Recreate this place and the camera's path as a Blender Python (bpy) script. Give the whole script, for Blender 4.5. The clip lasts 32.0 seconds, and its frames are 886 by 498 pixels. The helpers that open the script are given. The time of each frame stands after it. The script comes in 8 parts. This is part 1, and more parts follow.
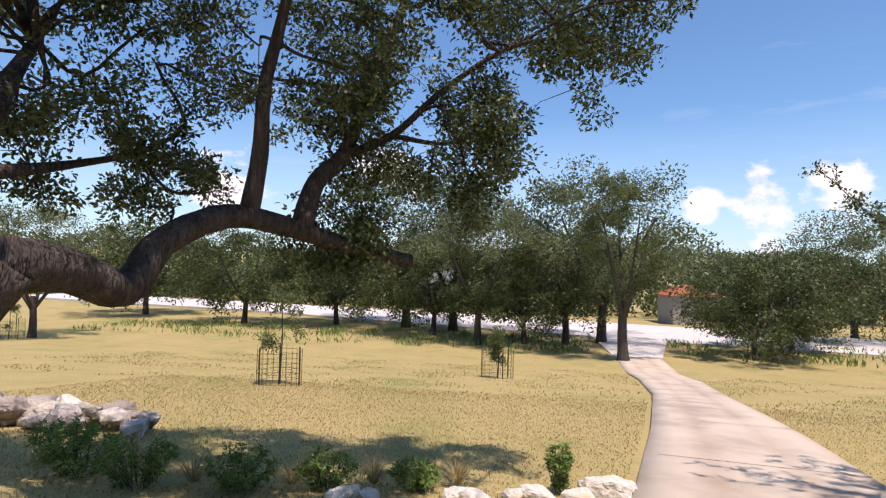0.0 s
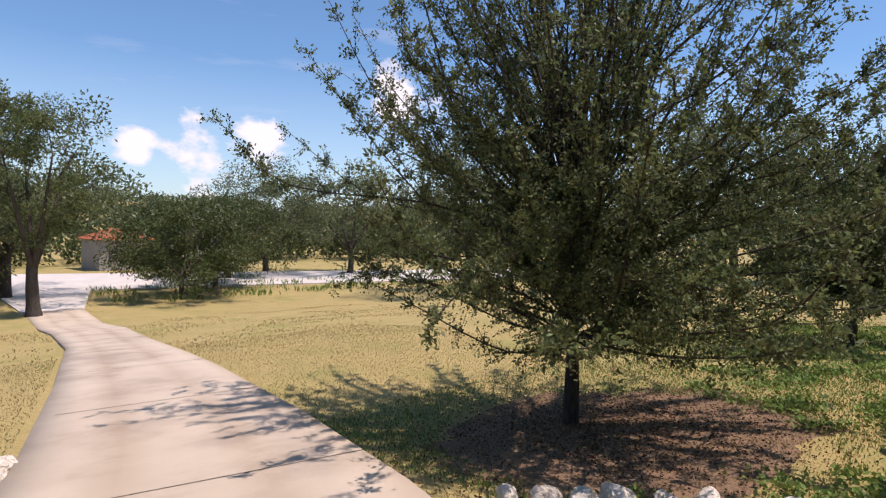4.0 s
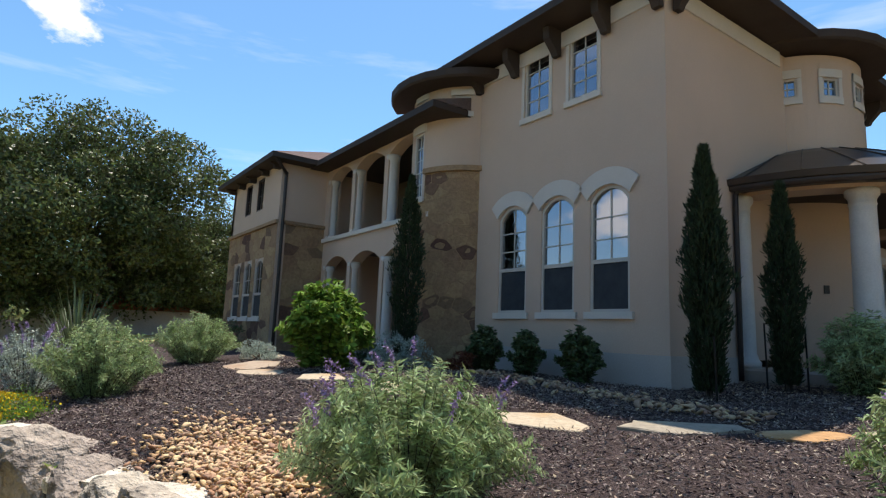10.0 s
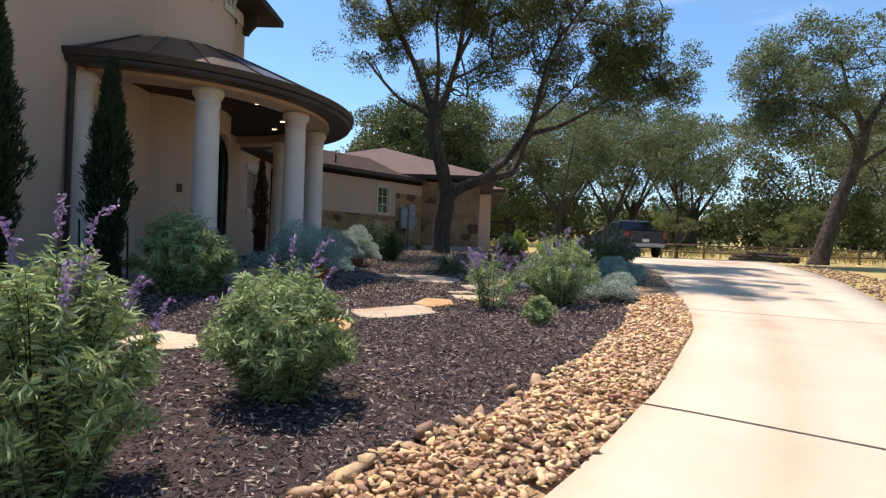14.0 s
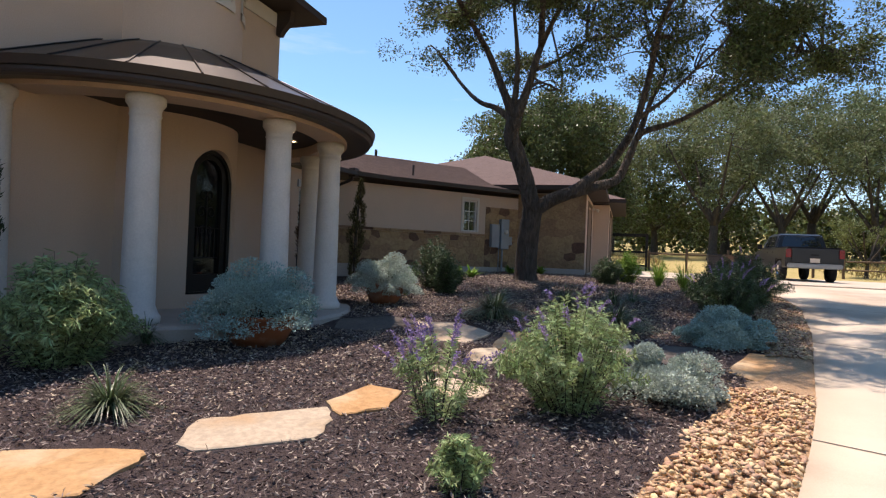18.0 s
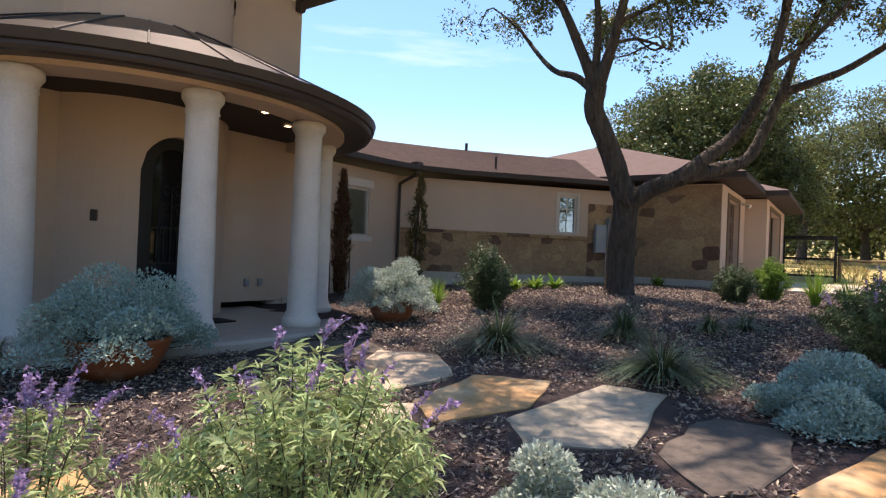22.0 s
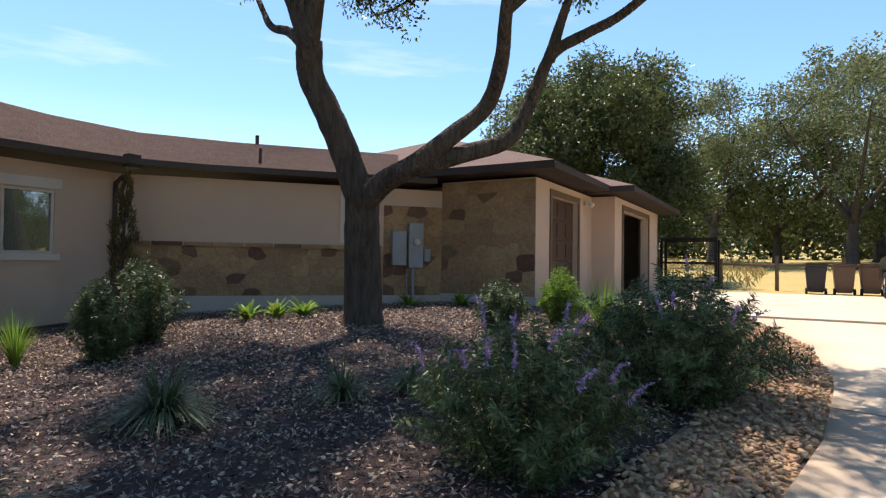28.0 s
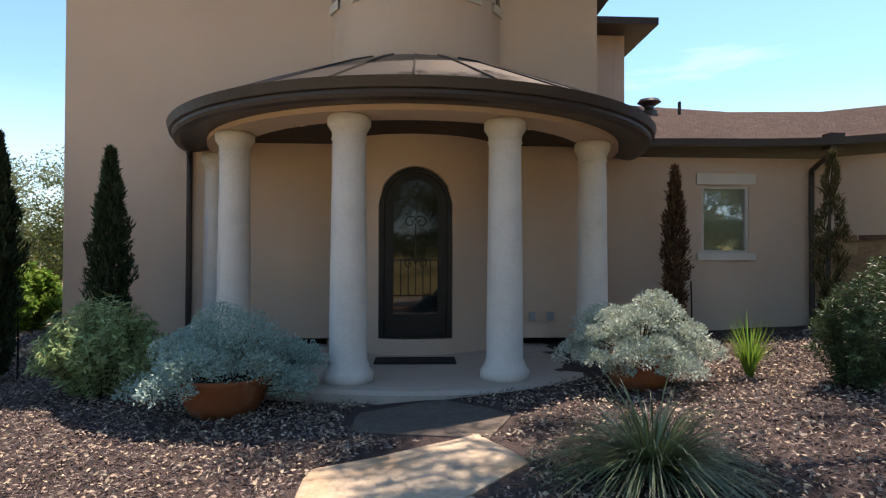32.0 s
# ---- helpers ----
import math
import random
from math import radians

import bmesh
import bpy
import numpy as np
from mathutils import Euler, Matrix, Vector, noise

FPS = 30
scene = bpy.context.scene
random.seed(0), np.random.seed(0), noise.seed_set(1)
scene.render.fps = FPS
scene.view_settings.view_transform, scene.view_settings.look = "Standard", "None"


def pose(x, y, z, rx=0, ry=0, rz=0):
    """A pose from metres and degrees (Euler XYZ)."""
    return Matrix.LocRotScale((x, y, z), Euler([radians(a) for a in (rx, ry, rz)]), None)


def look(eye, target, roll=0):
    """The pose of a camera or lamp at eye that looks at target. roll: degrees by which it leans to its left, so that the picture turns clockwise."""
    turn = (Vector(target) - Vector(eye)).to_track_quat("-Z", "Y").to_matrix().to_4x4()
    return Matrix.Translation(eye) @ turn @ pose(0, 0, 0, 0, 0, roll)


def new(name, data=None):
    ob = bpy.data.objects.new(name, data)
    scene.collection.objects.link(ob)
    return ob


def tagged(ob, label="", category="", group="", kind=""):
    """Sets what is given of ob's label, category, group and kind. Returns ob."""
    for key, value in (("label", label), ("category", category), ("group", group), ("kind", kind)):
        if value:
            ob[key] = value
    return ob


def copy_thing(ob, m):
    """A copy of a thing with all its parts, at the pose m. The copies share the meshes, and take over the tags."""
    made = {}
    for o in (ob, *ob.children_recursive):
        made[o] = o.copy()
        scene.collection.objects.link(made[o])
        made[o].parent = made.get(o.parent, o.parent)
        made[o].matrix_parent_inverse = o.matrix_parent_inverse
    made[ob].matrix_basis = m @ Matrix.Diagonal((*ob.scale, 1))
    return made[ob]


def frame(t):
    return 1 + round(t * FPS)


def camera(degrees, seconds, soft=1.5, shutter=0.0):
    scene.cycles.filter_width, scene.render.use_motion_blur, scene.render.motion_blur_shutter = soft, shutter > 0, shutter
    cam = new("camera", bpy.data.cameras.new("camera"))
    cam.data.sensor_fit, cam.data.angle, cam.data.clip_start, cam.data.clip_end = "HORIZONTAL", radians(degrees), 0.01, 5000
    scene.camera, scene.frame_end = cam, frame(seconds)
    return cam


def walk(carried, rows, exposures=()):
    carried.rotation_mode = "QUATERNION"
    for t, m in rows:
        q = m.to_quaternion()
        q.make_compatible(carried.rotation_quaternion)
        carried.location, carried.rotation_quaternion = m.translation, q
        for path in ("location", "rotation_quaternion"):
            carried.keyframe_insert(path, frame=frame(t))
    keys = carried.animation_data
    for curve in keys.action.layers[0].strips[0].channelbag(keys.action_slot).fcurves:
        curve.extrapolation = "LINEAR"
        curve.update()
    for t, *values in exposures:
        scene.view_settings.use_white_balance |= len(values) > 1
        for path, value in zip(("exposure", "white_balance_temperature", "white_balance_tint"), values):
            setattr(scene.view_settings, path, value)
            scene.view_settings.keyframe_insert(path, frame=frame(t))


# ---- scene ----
cam = camera(74.8, 32.0, soft=1.25)
ROWS = [
    (0.0, -0.047, 0.746, 1.286, 9.26, 1.66, -1.43),
    (0.5, 0.024, 0.765, 1.272, 1.42, 1.73, -2.05),
    (1.0, 0.149, 0.778, 1.293, -10.85, 1.29, 0.18),
    (1.5, 0.232, 0.776, 1.277, -18.51, 0.48, 0.57),
    (2.0, 0.313, 0.762, 1.265, -21.04, 0.81, -0.41),
    (2.5, 0.363, 0.758, 1.253, -24.88, -0.91, -1.25),
    (3.0, 0.380, 0.773, 1.265, -30.22, -1.30, 0.25),
    (3.5, 0.384, 0.777, 1.269, -35.91, -2.06, -0.34),
    (4.0, 0.391, 0.777, 1.269, -42.76, -2.50, -1.61),
    (4.5, 0.388, 0.775, 1.267, -47.94, -2.29, -1.37),
    (6.5, 0.489, 0.650, 1.267, -66.23, -0.95, -1.78),
    (7.0, 0.540, 0.550, 1.265, -75.23, -0.06, -2.09),
    (7.5, 0.553, 0.480, 1.265, -84.44, 0.53, -2.91),
    (8.0, 0.560, 0.432, 1.272, -95.10, 0.83, -2.87),
    (8.5, 0.513, 0.413, 1.291, -104.47, 3.13, -2.90),
    (9.0, 0.508, 0.408, 1.298, -111.60, 4.44, -2.40),
    (9.5, 0.479, 0.388, 1.315, -118.96, 6.69, -2.50),
    (10.0, 0.447, 0.347, 1.329, -125.60, 8.39, -2.30),
    (10.5, 0.420, 0.287, 1.326, -134.28, 8.80, -2.60),
    (11.0, 0.377, 0.193, 1.303, -142.09, 7.61, -3.00),
    (11.5, 0.292, 0.096, 1.285, -151.48, 7.50, -3.00),
    (12.0, 0.203, -0.034, 1.277, -162.09, 4.79, -3.90),
    (12.5, 0.123, -0.253, 1.279, -171.04, 3.35, -2.20),
    (13.0, 0.017, -0.545, 1.313, -176.62, 0.20, -2.30),
    (13.5, -0.154, -0.882, 1.368, -177.11, 0.03, -2.10),
    (14.0, -0.309, -1.300, 1.433, -177.54, 0.34, -2.11),
    (14.5, -0.449, -1.749, 1.533, -177.38, 0.46, -2.03),
    (16.5, -1.330, -3.586, 1.843, -176.19, 1.23, -2.50),
    (17.0, -1.600, -3.822, 1.984, -172.76, 1.32, -3.00),
    (17.5, -1.872, -4.171, 2.067, -166.70, 0.92, -3.00),
    (18.0, -2.078, -4.623, 2.085, -162.48, 0.37, -2.40),
    (18.5, -2.250, -5.133, 2.078, -161.03, 0.54, -2.10),
    (19.0, -2.413, -5.605, 2.085, -159.04, 0.46, -1.70),
    (19.5, -2.619, -5.999, 2.130, -155.60, 0.06, -1.90),
    (20.0, -2.860, -6.424, 2.149, -152.29, -0.20, -2.10),
    (20.5, -3.050, -6.860, 2.138, -149.67, -0.26, -1.90),
    (21.0, -3.202, -7.305, 2.122, -148.54, 0.00, -1.80),
    (21.5, -3.339, -7.784, 2.130, -147.18, 0.03, -2.00),
    (22.0, -3.469, -8.242, 2.151, -145.28, 0.40, -2.40),
    (22.5, -3.632, -8.665, 2.180, -144.16, 1.20, -2.80),
    (23.0, -3.831, -9.070, 2.205, -143.92, 2.18, -3.00),
    (23.5, -4.011, -9.459, 2.165, -143.30, 2.84, -2.40),
    (24.0, -4.210, -9.896, 2.124, -142.22, 2.89, 0.00),
    (24.5, -4.403, -10.392, 2.141, -143.40, 1.12, 0.50),
    (25.0, -4.572, -10.914, 2.187, -147.29, -0.57, -1.30),
    (25.5, -4.758, -11.398, 2.180, -148.30, 0.26, -2.10),
    (26.0, -4.920, -11.894, 2.172, -149.56, 0.46, -2.70),
    (26.5, -5.014, -12.434, 2.197, -152.06, 1.03, -1.90),
    (28.5, -5.436, -13.455, 2.437, -146.25, 2.06, 0.60),
    (29.0, -5.304, -13.360, 2.409, -129.99, 1.95, 1.30),
    (29.5, -5.193, -13.249, 2.400, -117.51, 2.15, 2.20),
    (30.0, -5.019, -13.145, 2.397, -109.92, 2.09, 2.00),
    (30.5, -4.718, -13.104, 2.393, -104.57, 1.55, 1.70),
    (31.0, -4.365, -13.097, 2.378, -100.14, 1.23, 0.50),
    (31.5, -3.997, -13.107, 2.379, -95.83, 0.46, -0.20),
    (32.0, -3.612, -13.180, 2.396, -92.64, 0.80, -0.20),
]
walk(cam, [(t, pose(x, y, z, 90 + pitch, roll, yaw)) for t, x, y, z, yaw, pitch, roll in ROWS],
     [(0, 0.1, 6700, 27), (2, -0.08, 6750, 27), (4.5, -0.06, 6750, 27), (8, 0.32, 6850, 14), (10, 0.36, 6800, 13), (12, 0.44, 6850, 15), (16, 0.36, 7050, 23), (18.5, 0.44, 7150, 23), (21, 0.82, 7450, 24), (24, 0.78, 7450, 23), (26, 0.74, 7300, 20), (28, 0.66, 7300, 20), (30, 0.8, 7500, 20), (32, 0.9, 7600, 20)])

# ---- world, sun, exposure ----
SUN = Vector((0.275, -0.258, 1.0)).normalized()
world = bpy.data.worlds.new("sky")
world.use_nodes = True
scene.world = world
wt = world.node_tree
sky = wt.nodes.new("ShaderNodeTexSky")
sky.sky_type, sky.sun_disc = "NISHITA", False
sky.sun_elevation = math.asin(SUN.z)
sky.sun_rotation = math.atan2(SUN.x, SUN.y)
sky.air_density, sky.dust_density, sky.ozone_density = 1.0, 0.25, 5.0
wt.nodes["Background"].inputs["Strength"].default_value = 0.125


def sky_node(kind, links=(), **values):
    n = wt.nodes.new(kind)
    for key, v in values.items():
        n.inputs[key].default_value = v
    for key, out in links:
        wt.links.new(out, n.inputs[key])
    return n


def sky_math(op, a, b):
    n = wt.nodes.new("ShaderNodeMath")
    n.operation, n.use_clamp = op, True
    for i, v in enumerate((a, b)):
        if isinstance(v, (int, float)):
            n.inputs[i].default_value = v
        else:
            wt.links.new(v, n.inputs[i])
    return n.outputs[0]


# cumulus low over the hills and thin streaks higher up
way_ = wt.nodes.new("ShaderNodeTexCoord").outputs["Generated"]
xyz = sky_node("ShaderNodeSeparateXYZ", ((0, way_),))
squash = sky_node("ShaderNodeMapping", (("Vector", way_),), Scale=(1, 1, 1.7))
puff = sky_node("ShaderNodeTexNoise", (("Vector", squash.outputs[0]),), Scale=11.0, Detail=8.0, Roughness=0.58)


def cloud_at(way, size, thresh):
    """A cumulus bank about one direction, ragged at its rim."""
    d = wt.nodes.new("ShaderNodeVectorMath")
    d.operation = "DISTANCE"
    wt.links.new(way_, d.inputs[0])
    d.inputs[1].default_value = Vector(way).normalized()
    near = sky_math("SUBTRACT", 1.0, sky_math("DIVIDE", d.outputs["Value"], size))
    return sky_math("MULTIPLY", sky_math("SUBTRACT", sky_math("ADD", sky_math("MULTIPLY", near, 0.5), sky_math("MULTIPLY", puff.outputs["Fac"], 1.0)), thresh), 7.0)


cum = 0.0
for way, size, thresh in (((0.33, 0.93, 0.15), 0.075, 0.78), ((0.25, 0.96, 0.1), 0.06, 0.76), ((0.42, 0.9, 0.115), 0.09, 0.78), ((0.33, 0.94, 0.06), 0.15, 0.84), ((-0.25, 0.96, 0.17), 0.13, 0.78), ((-0.5, 0.86, 0.12), 0.15, 0.8), ((0.9, 0.0, 0.42), 0.085, 0.76), ((0.62, 0.78, 0.2), 0.14, 0.8)):
    cum = sky_math("MAXIMUM", cum, cloud_at(way, size, thresh))
thin = sky_node("ShaderNodeMapping", (("Vector", way_),), Scale=(1, 1, 7.0))
streak = sky_node("ShaderNodeTexNoise", (("Vector", thin.outputs[0]),), Scale=2.2, Detail=6.0, Roughness=0.6)
cir = sky_math("MULTIPLY", sky_math("MULTIPLY", sky_math("SUBTRACT", streak.outputs["Fac"], 0.56), 3.0), sky_math("MULTIPLY", xyz.outputs[2], 4.0))
haze = sky_math("SUBTRACT", 0.55, sky_math("MULTIPLY", xyz.outputs[2], 2.2))
tint = sky_node("ShaderNodeMix", ((6, sky.outputs[0]),))
tint.data_type, tint.blend_type = "RGBA", "MULTIPLY"
tint.inputs[0].default_value = 1.0
wt.links.new(sky.outputs[0], tint.inputs[6])
tint.inputs[7].default_value = (0.92, 1.23, 1.27, 1)


def cloud_over(base, amount, colour):
    n = wt.nodes.new("ShaderNodeMix")
    n.data_type = "RGBA"
    wt.links.new(amount, n.inputs[0])
    wt.links.new(base, n.inputs[6])
    n.inputs[7].default_value = colour
    return n.outputs[2]


col_ = cloud_over(tint.outputs[2], haze, (5.5, 6.9, 8.0, 1))
col_ = cloud_over(col_, sky_math("MULTIPLY", cir, 0.6), (6.9, 7.4, 7.9, 1))
col_ = cloud_over(col_, cum, (8.6, 8.6, 8.7, 1))
wt.links.new(col_, wt.nodes["Background"].inputs["Color"])
sun = new("sun", bpy.data.lights.new("sun", "SUN"))
sun.data.energy, sun.data.angle, sun.data.color = 4.9, radians(0.55), (1.0, 0.95, 0.87)
sun.matrix_world = look((0, 0, 60), tuple(Vector((0, 0, 60)) - SUN))

# ---- helpers of this scene ----
rnd = random.Random(7)


def lerp(a, b, k):
    return a + (b - a) * k


def smooth(a, b, v):
    k = min(1.0, max(0.0, (v - a) / (b - a)))
    return k * k * (3 - 2 * k)


def part(name, bm, material, parent=None, label="", shade=False):
    me = bpy.data.meshes.new(name)
    bm.to_mesh(me)
    bm.free()
    me.materials.append(material)
    if shade:
        me.polygons.foreach_set("use_smooth", [True] * len(me.polygons))
    ob = new(name, me)
    if parent:
        ob.parent = parent
    return tagged(ob, label)


def soup(name, verts, faces, material, parent=None, label="", shade=False):
    """A mesh from arrays: verts (n, 3), faces (m, 3 or 4)."""
    verts, faces = np.asarray(verts, np.float32), np.asarray(faces, np.int32)
    me = bpy.data.meshes.new(name)
    k = faces.shape[1]
    me.vertices.add(len(verts))
    me.vertices.foreach_set("co", verts.ravel())
    me.loops.add(faces.size)
    me.loops.foreach_set("vertex_index", faces.ravel())
    me.polygons.add(len(faces))
    me.polygons.foreach_set("loop_start", np.arange(len(faces), dtype=np.int32) * k)
    if shade:
        me.polygons.foreach_set("use_smooth", np.ones(len(faces), bool))
    me.update()
    me.validate()
    me.materials.append(material)
    ob = new(name, me)
    if parent:
        ob.parent = parent
    return tagged(ob, label)


def thing(name, at, label, category, group="", turn=0, kind=""):
    ob = new(name)
    ob.matrix_world = pose(*at, 0, 0, turn)
    ob.empty_display_size = 0.1
    return tagged(ob, label, category, group, kind)


def box(bm, x0, x1, y0, y1, z0, z1, m=None):
    v = [bm.verts.new((x, y, z)) for z in (z0, z1) for y in (y0, y1) for x in (x0, x1)]
    if m is not None:
        for w in v:
            w.co = m @ w.co
    for f in ((0, 2, 3, 1), (4, 5, 7, 6), (0, 1, 5, 4), (2, 6, 7, 3), (0, 4, 6, 2), (1, 3, 7, 5)):
        bm.faces.new([v[i] for i in f])
    return bm


def prism(bm, pts, z0, z1):
    """A flat polygon (counter-clockwise) drawn up from z0 to z1."""
    a = [bm.verts.new((x, y, z0)) for x, y in pts]
    b = [bm.verts.new((x, y, z1)) for x, y in pts]
    n = len(pts)
    bm.faces.new(a[::-1])
    bm.faces.new(b)
    for i in range(n):
        bm.faces.new((a[i], a[(i + 1) % n], b[(i + 1) % n], b[i]))
    return bm


def lathe(bm, profile, n=32, cx=0, cy=0, a0=0, a1=360, close=True):
    """Turn a list of (radius, z) about the upright through cx, cy."""
    full = a1 - a0 >= 360
    steps = n if full else n + 1
    rings = []
    for i in range(steps):
        a = radians(a0 + (a1 - a0) * i / n)
        rings.append([bm.verts.new((cx + r * math.cos(a), cy + r * math.sin(a), z)) for r, z in profile])
    for i in range(n):
        p, q = rings[i], rings[(i + 1) % steps]
        for j in range(len(profile) - 1):
            if profile[j][0] > 1e-6 or profile[j + 1][0] > 1e-6:
                bm.faces.new((p[j], q[j], q[j + 1], p[j + 1]))
    return bm


def tube(bm, pts, radii, n=8, caps=True):
    """A tapered round branch or pipe along pts."""
    pts = [Vector(p) for p in pts]
    rings, side = [], Vector((1, 0.3, 0.1)).normalized()
    for i, p in enumerate(pts):
        d = (pts[min(i + 1, len(pts) - 1)] - pts[max(i - 1, 0)]).normalized()
        side = (side - d * side.dot(d))
        side = side.normalized() if side.length > 1e-3 else d.orthogonal().normalized()
        up = d.cross(side)
        r = radii[i]
        rings.append([bm.verts.new(p + (side * math.cos(a) + up * math.sin(a)) * r) for a in [2 * math.pi * k / n for k in range(n)]])
    for p, q in zip(rings, rings[1:]):
        for k in range(n):
            bm.faces.new((p[k], p[(k + 1) % n], q[(k + 1) % n], q[k]))
    if caps:
        bm.faces.new(rings[0][::-1])
        bm.faces.new(rings[-1])
    return bm


def curve_pts(pts, n=4):
    """Catmull-Rom through pts, n pieces a span."""
    p = [Vector(q) for q in pts]
    p = [p[0] * 2 - p[1]] + p + [p[-1] * 2 - p[-2]]
    out = []
    for i in range(1, len(p) - 2):
        a, b, c, d = p[i - 1 : i + 3]
        for k in range(n):
            t = k / n
            out.append(0.5 * ((2 * b) + (c - a) * t + (2 * a - 5 * b + 4 * c - d) * t * t + (3 * b - a - 3 * c + d) * t ** 3))
    return out + [p[-2]]


# ---- materials ----
def mat(name, c1, c2, scale=2.0, rough=0.8, bump=0.0, fine=30.0, metal=0.0, island=0.0, spec=0.3, stain=None, stain_scale=0.4, stretch=None, objrand=0.0, fine_mix=0.35, through_light=0.0):
    """Two colours mixed by a large and a fine noise; bump in metres; island: how far loose pieces vary in brightness."""
    m = bpy.data.materials.new(name)
    m.use_nodes = True
    nt, n = m.node_tree, m.node_tree.nodes
    b = n["Principled BSDF"]
    co = n.new("ShaderNodeTexCoord")
    src = co.outputs["Object"]
    if stretch:
        mp = n.new("ShaderNodeMapping")
        mp.inputs["Scale"].default_value = stretch
        nt.links.new(src, mp.inputs["Vector"])
        src = mp.outputs[0]

    def nz(s, d=6.0):
        t = n.new("ShaderNodeTexNoise")
        t.inputs["Scale"].default_value, t.inputs["Detail"].default_value, t.inputs["Roughness"].default_value = s, d, 0.6
        nt.links.new(src, t.inputs["Vector"])
        return t.outputs["Fac"]

    def ramp(f, lo, hi):
        r = n.new("ShaderNodeMapRange")
        r.inputs[1].default_value, r.inputs[2].default_value = lo, hi
        nt.links.new(f, r.inputs[0])
        return r.outputs[0]

    def mix(a, bcol, f, mode="MIX"):
        x = n.new("ShaderNodeMix")
        x.data_type, x.blend_type = "RGBA", mode
        for s, v in ((x.inputs[0], f), (x.inputs[6], a), (x.inputs[7], bcol)):
            if isinstance(v, (int, float)):
                s.default_value = v
            elif isinstance(v, tuple):
                s.default_value = (*v, 1)
            else:
                nt.links.new(v, s)
        return x.outputs[2]

    f1, f2 = nz(scale), nz(fine, 3.0)
    col = mix(c1, c2, ramp(f1, 0.35, 0.65))
    mid = tuple((a + q) / 2 for a, q in zip(c1, c2))
    col = mix(col, tuple(v * 0.55 for v in mid), ramp(f2, 0.5, 0.75), "MIX") if fine_mix <= 0 else mix(col, mix(tuple(v * 0.6 for v in mid), tuple(min(1, v * 1.35) for v in mid), ramp(f2, 0.35, 0.65)), fine_mix)
    if stain:
        col = mix(col, stain, ramp(nz(stain_scale, 8.0), 0.52, 0.72))
    if island or objrand:
        if objrand:
            g = n.new("ShaderNodeObjectInfo")
            rv, amount = g.outputs["Random"], objrand
        else:
            g = n.new("ShaderNodeNewGeometry")
            rv, amount = g.outputs["Random Per Island"], island
        h = n.new("ShaderNodeHueSaturation")
        mr = n.new("ShaderNodeMapRange")
        mr.inputs[3].default_value, mr.inputs[4].default_value = 1 - amount, 1 + amount
        nt.links.new(rv, mr.inputs[0])
        nt.links.new(mr.outputs[0], h.inputs["Value"])
        mh = n.new("ShaderNodeMapRange")
        mh.inputs[3].default_value, mh.inputs[4].default_value = 0.5 - amount * 0.06, 0.5 + amount * 0.06
        nt.links.new(rv, mh.inputs[0])
        nt.links.new(mh.outputs[0], h.inputs["Hue"])
        nt.links.new(col, h.inputs["Color"])
        col = h.outputs[0]
    nt.links.new(col, b.inputs["Base Color"])
    b.inputs["Roughness"].default_value, b.inputs["Metallic"].default_value = rough, metal
    b.inputs["Specular IOR Level"].default_value = spec
    if bump:
        bp = n.new("ShaderNodeBump")
        bp.inputs["Distance"].default_value = bump
        nt.links.new(f2, bp.inputs["Height"])
        nt.links.new(bp.outputs[0], b.inputs["Normal"])
    if through_light:
        tr = n.new("ShaderNodeBsdfTranslucent")
        nt.links.new(col, tr.inputs["Color"])
        ms = n.new("ShaderNodeMixShader")
        ms.inputs[0].default_value = through_light
        nt.links.new(b.outputs[0], ms.inputs[1])
        nt.links.new(tr.outputs[0], ms.inputs[2])
        nt.links.new(ms.outputs[0], n["Material Output"].inputs["Surface"])
    return m


def leafmat(name, c1, c2, var=0.45, rough=0.45, spec=0.35, through_light=0.25):
    return mat(name, c1, c2, 0.9, rough, 0, 12.0, island=var, spec=spec, fine_mix=0.1, through_light=through_light)


M = {}
M["stucco"] = mat("stucco", (0.58, 0.43, 0.325), (0.545, 0.4, 0.3), 0.5, 0.9, 0.006, 60, spec=0.2, stain=(0.5, 0.385, 0.3), stain_scale=0.25, fine_mix=0.12)
M["stucco_plinth"] = mat("stucco_plinth", (0.47, 0.42, 0.37), (0.43, 0.385, 0.34), 0.8, 0.9, 0.005, 50, spec=0.2, fine_mix=0.15)
M["trim"] = mat("trim", (0.62, 0.56, 0.49), (0.58, 0.52, 0.45), 1.5, 0.85, 0.003, 70, spec=0.25, fine_mix=0.1)
M["column"] = mat("column", (0.66, 0.61, 0.55), (0.6, 0.555, 0.5), 2.0, 0.8, 0.0015, 40, spec=0.3, fine_mix=0.15, stain=(0.52, 0.47, 0.42), stain_scale=1.2)
M["brown"] = mat("brown_metal", (0.035, 0.024, 0.019), (0.045, 0.03, 0.024), 3, 0.45, 0.001, 20, spec=0.4, fine_mix=0.1)
M["roofmetal"] = mat("roof_metal", (0.06, 0.05, 0.045), (0.075, 0.062, 0.055), 2, 0.36, 0.001, 15, metal=0.7, spec=0.5, fine_mix=0.1)
M["shingle"] = mat("shingle", (0.125, 0.088, 0.076), (0.165, 0.115, 0.1), 3.0, 0.95, 0.01, 25, spec=0.15, fine_mix=0.4)
M["stone"] = mat("limestone_veneer", (0.4, 0.26, 0.145), (0.29, 0.182, 0.102), 1.6, 0.9, 0.03, 12, objrand=0.14, spec=0.2)
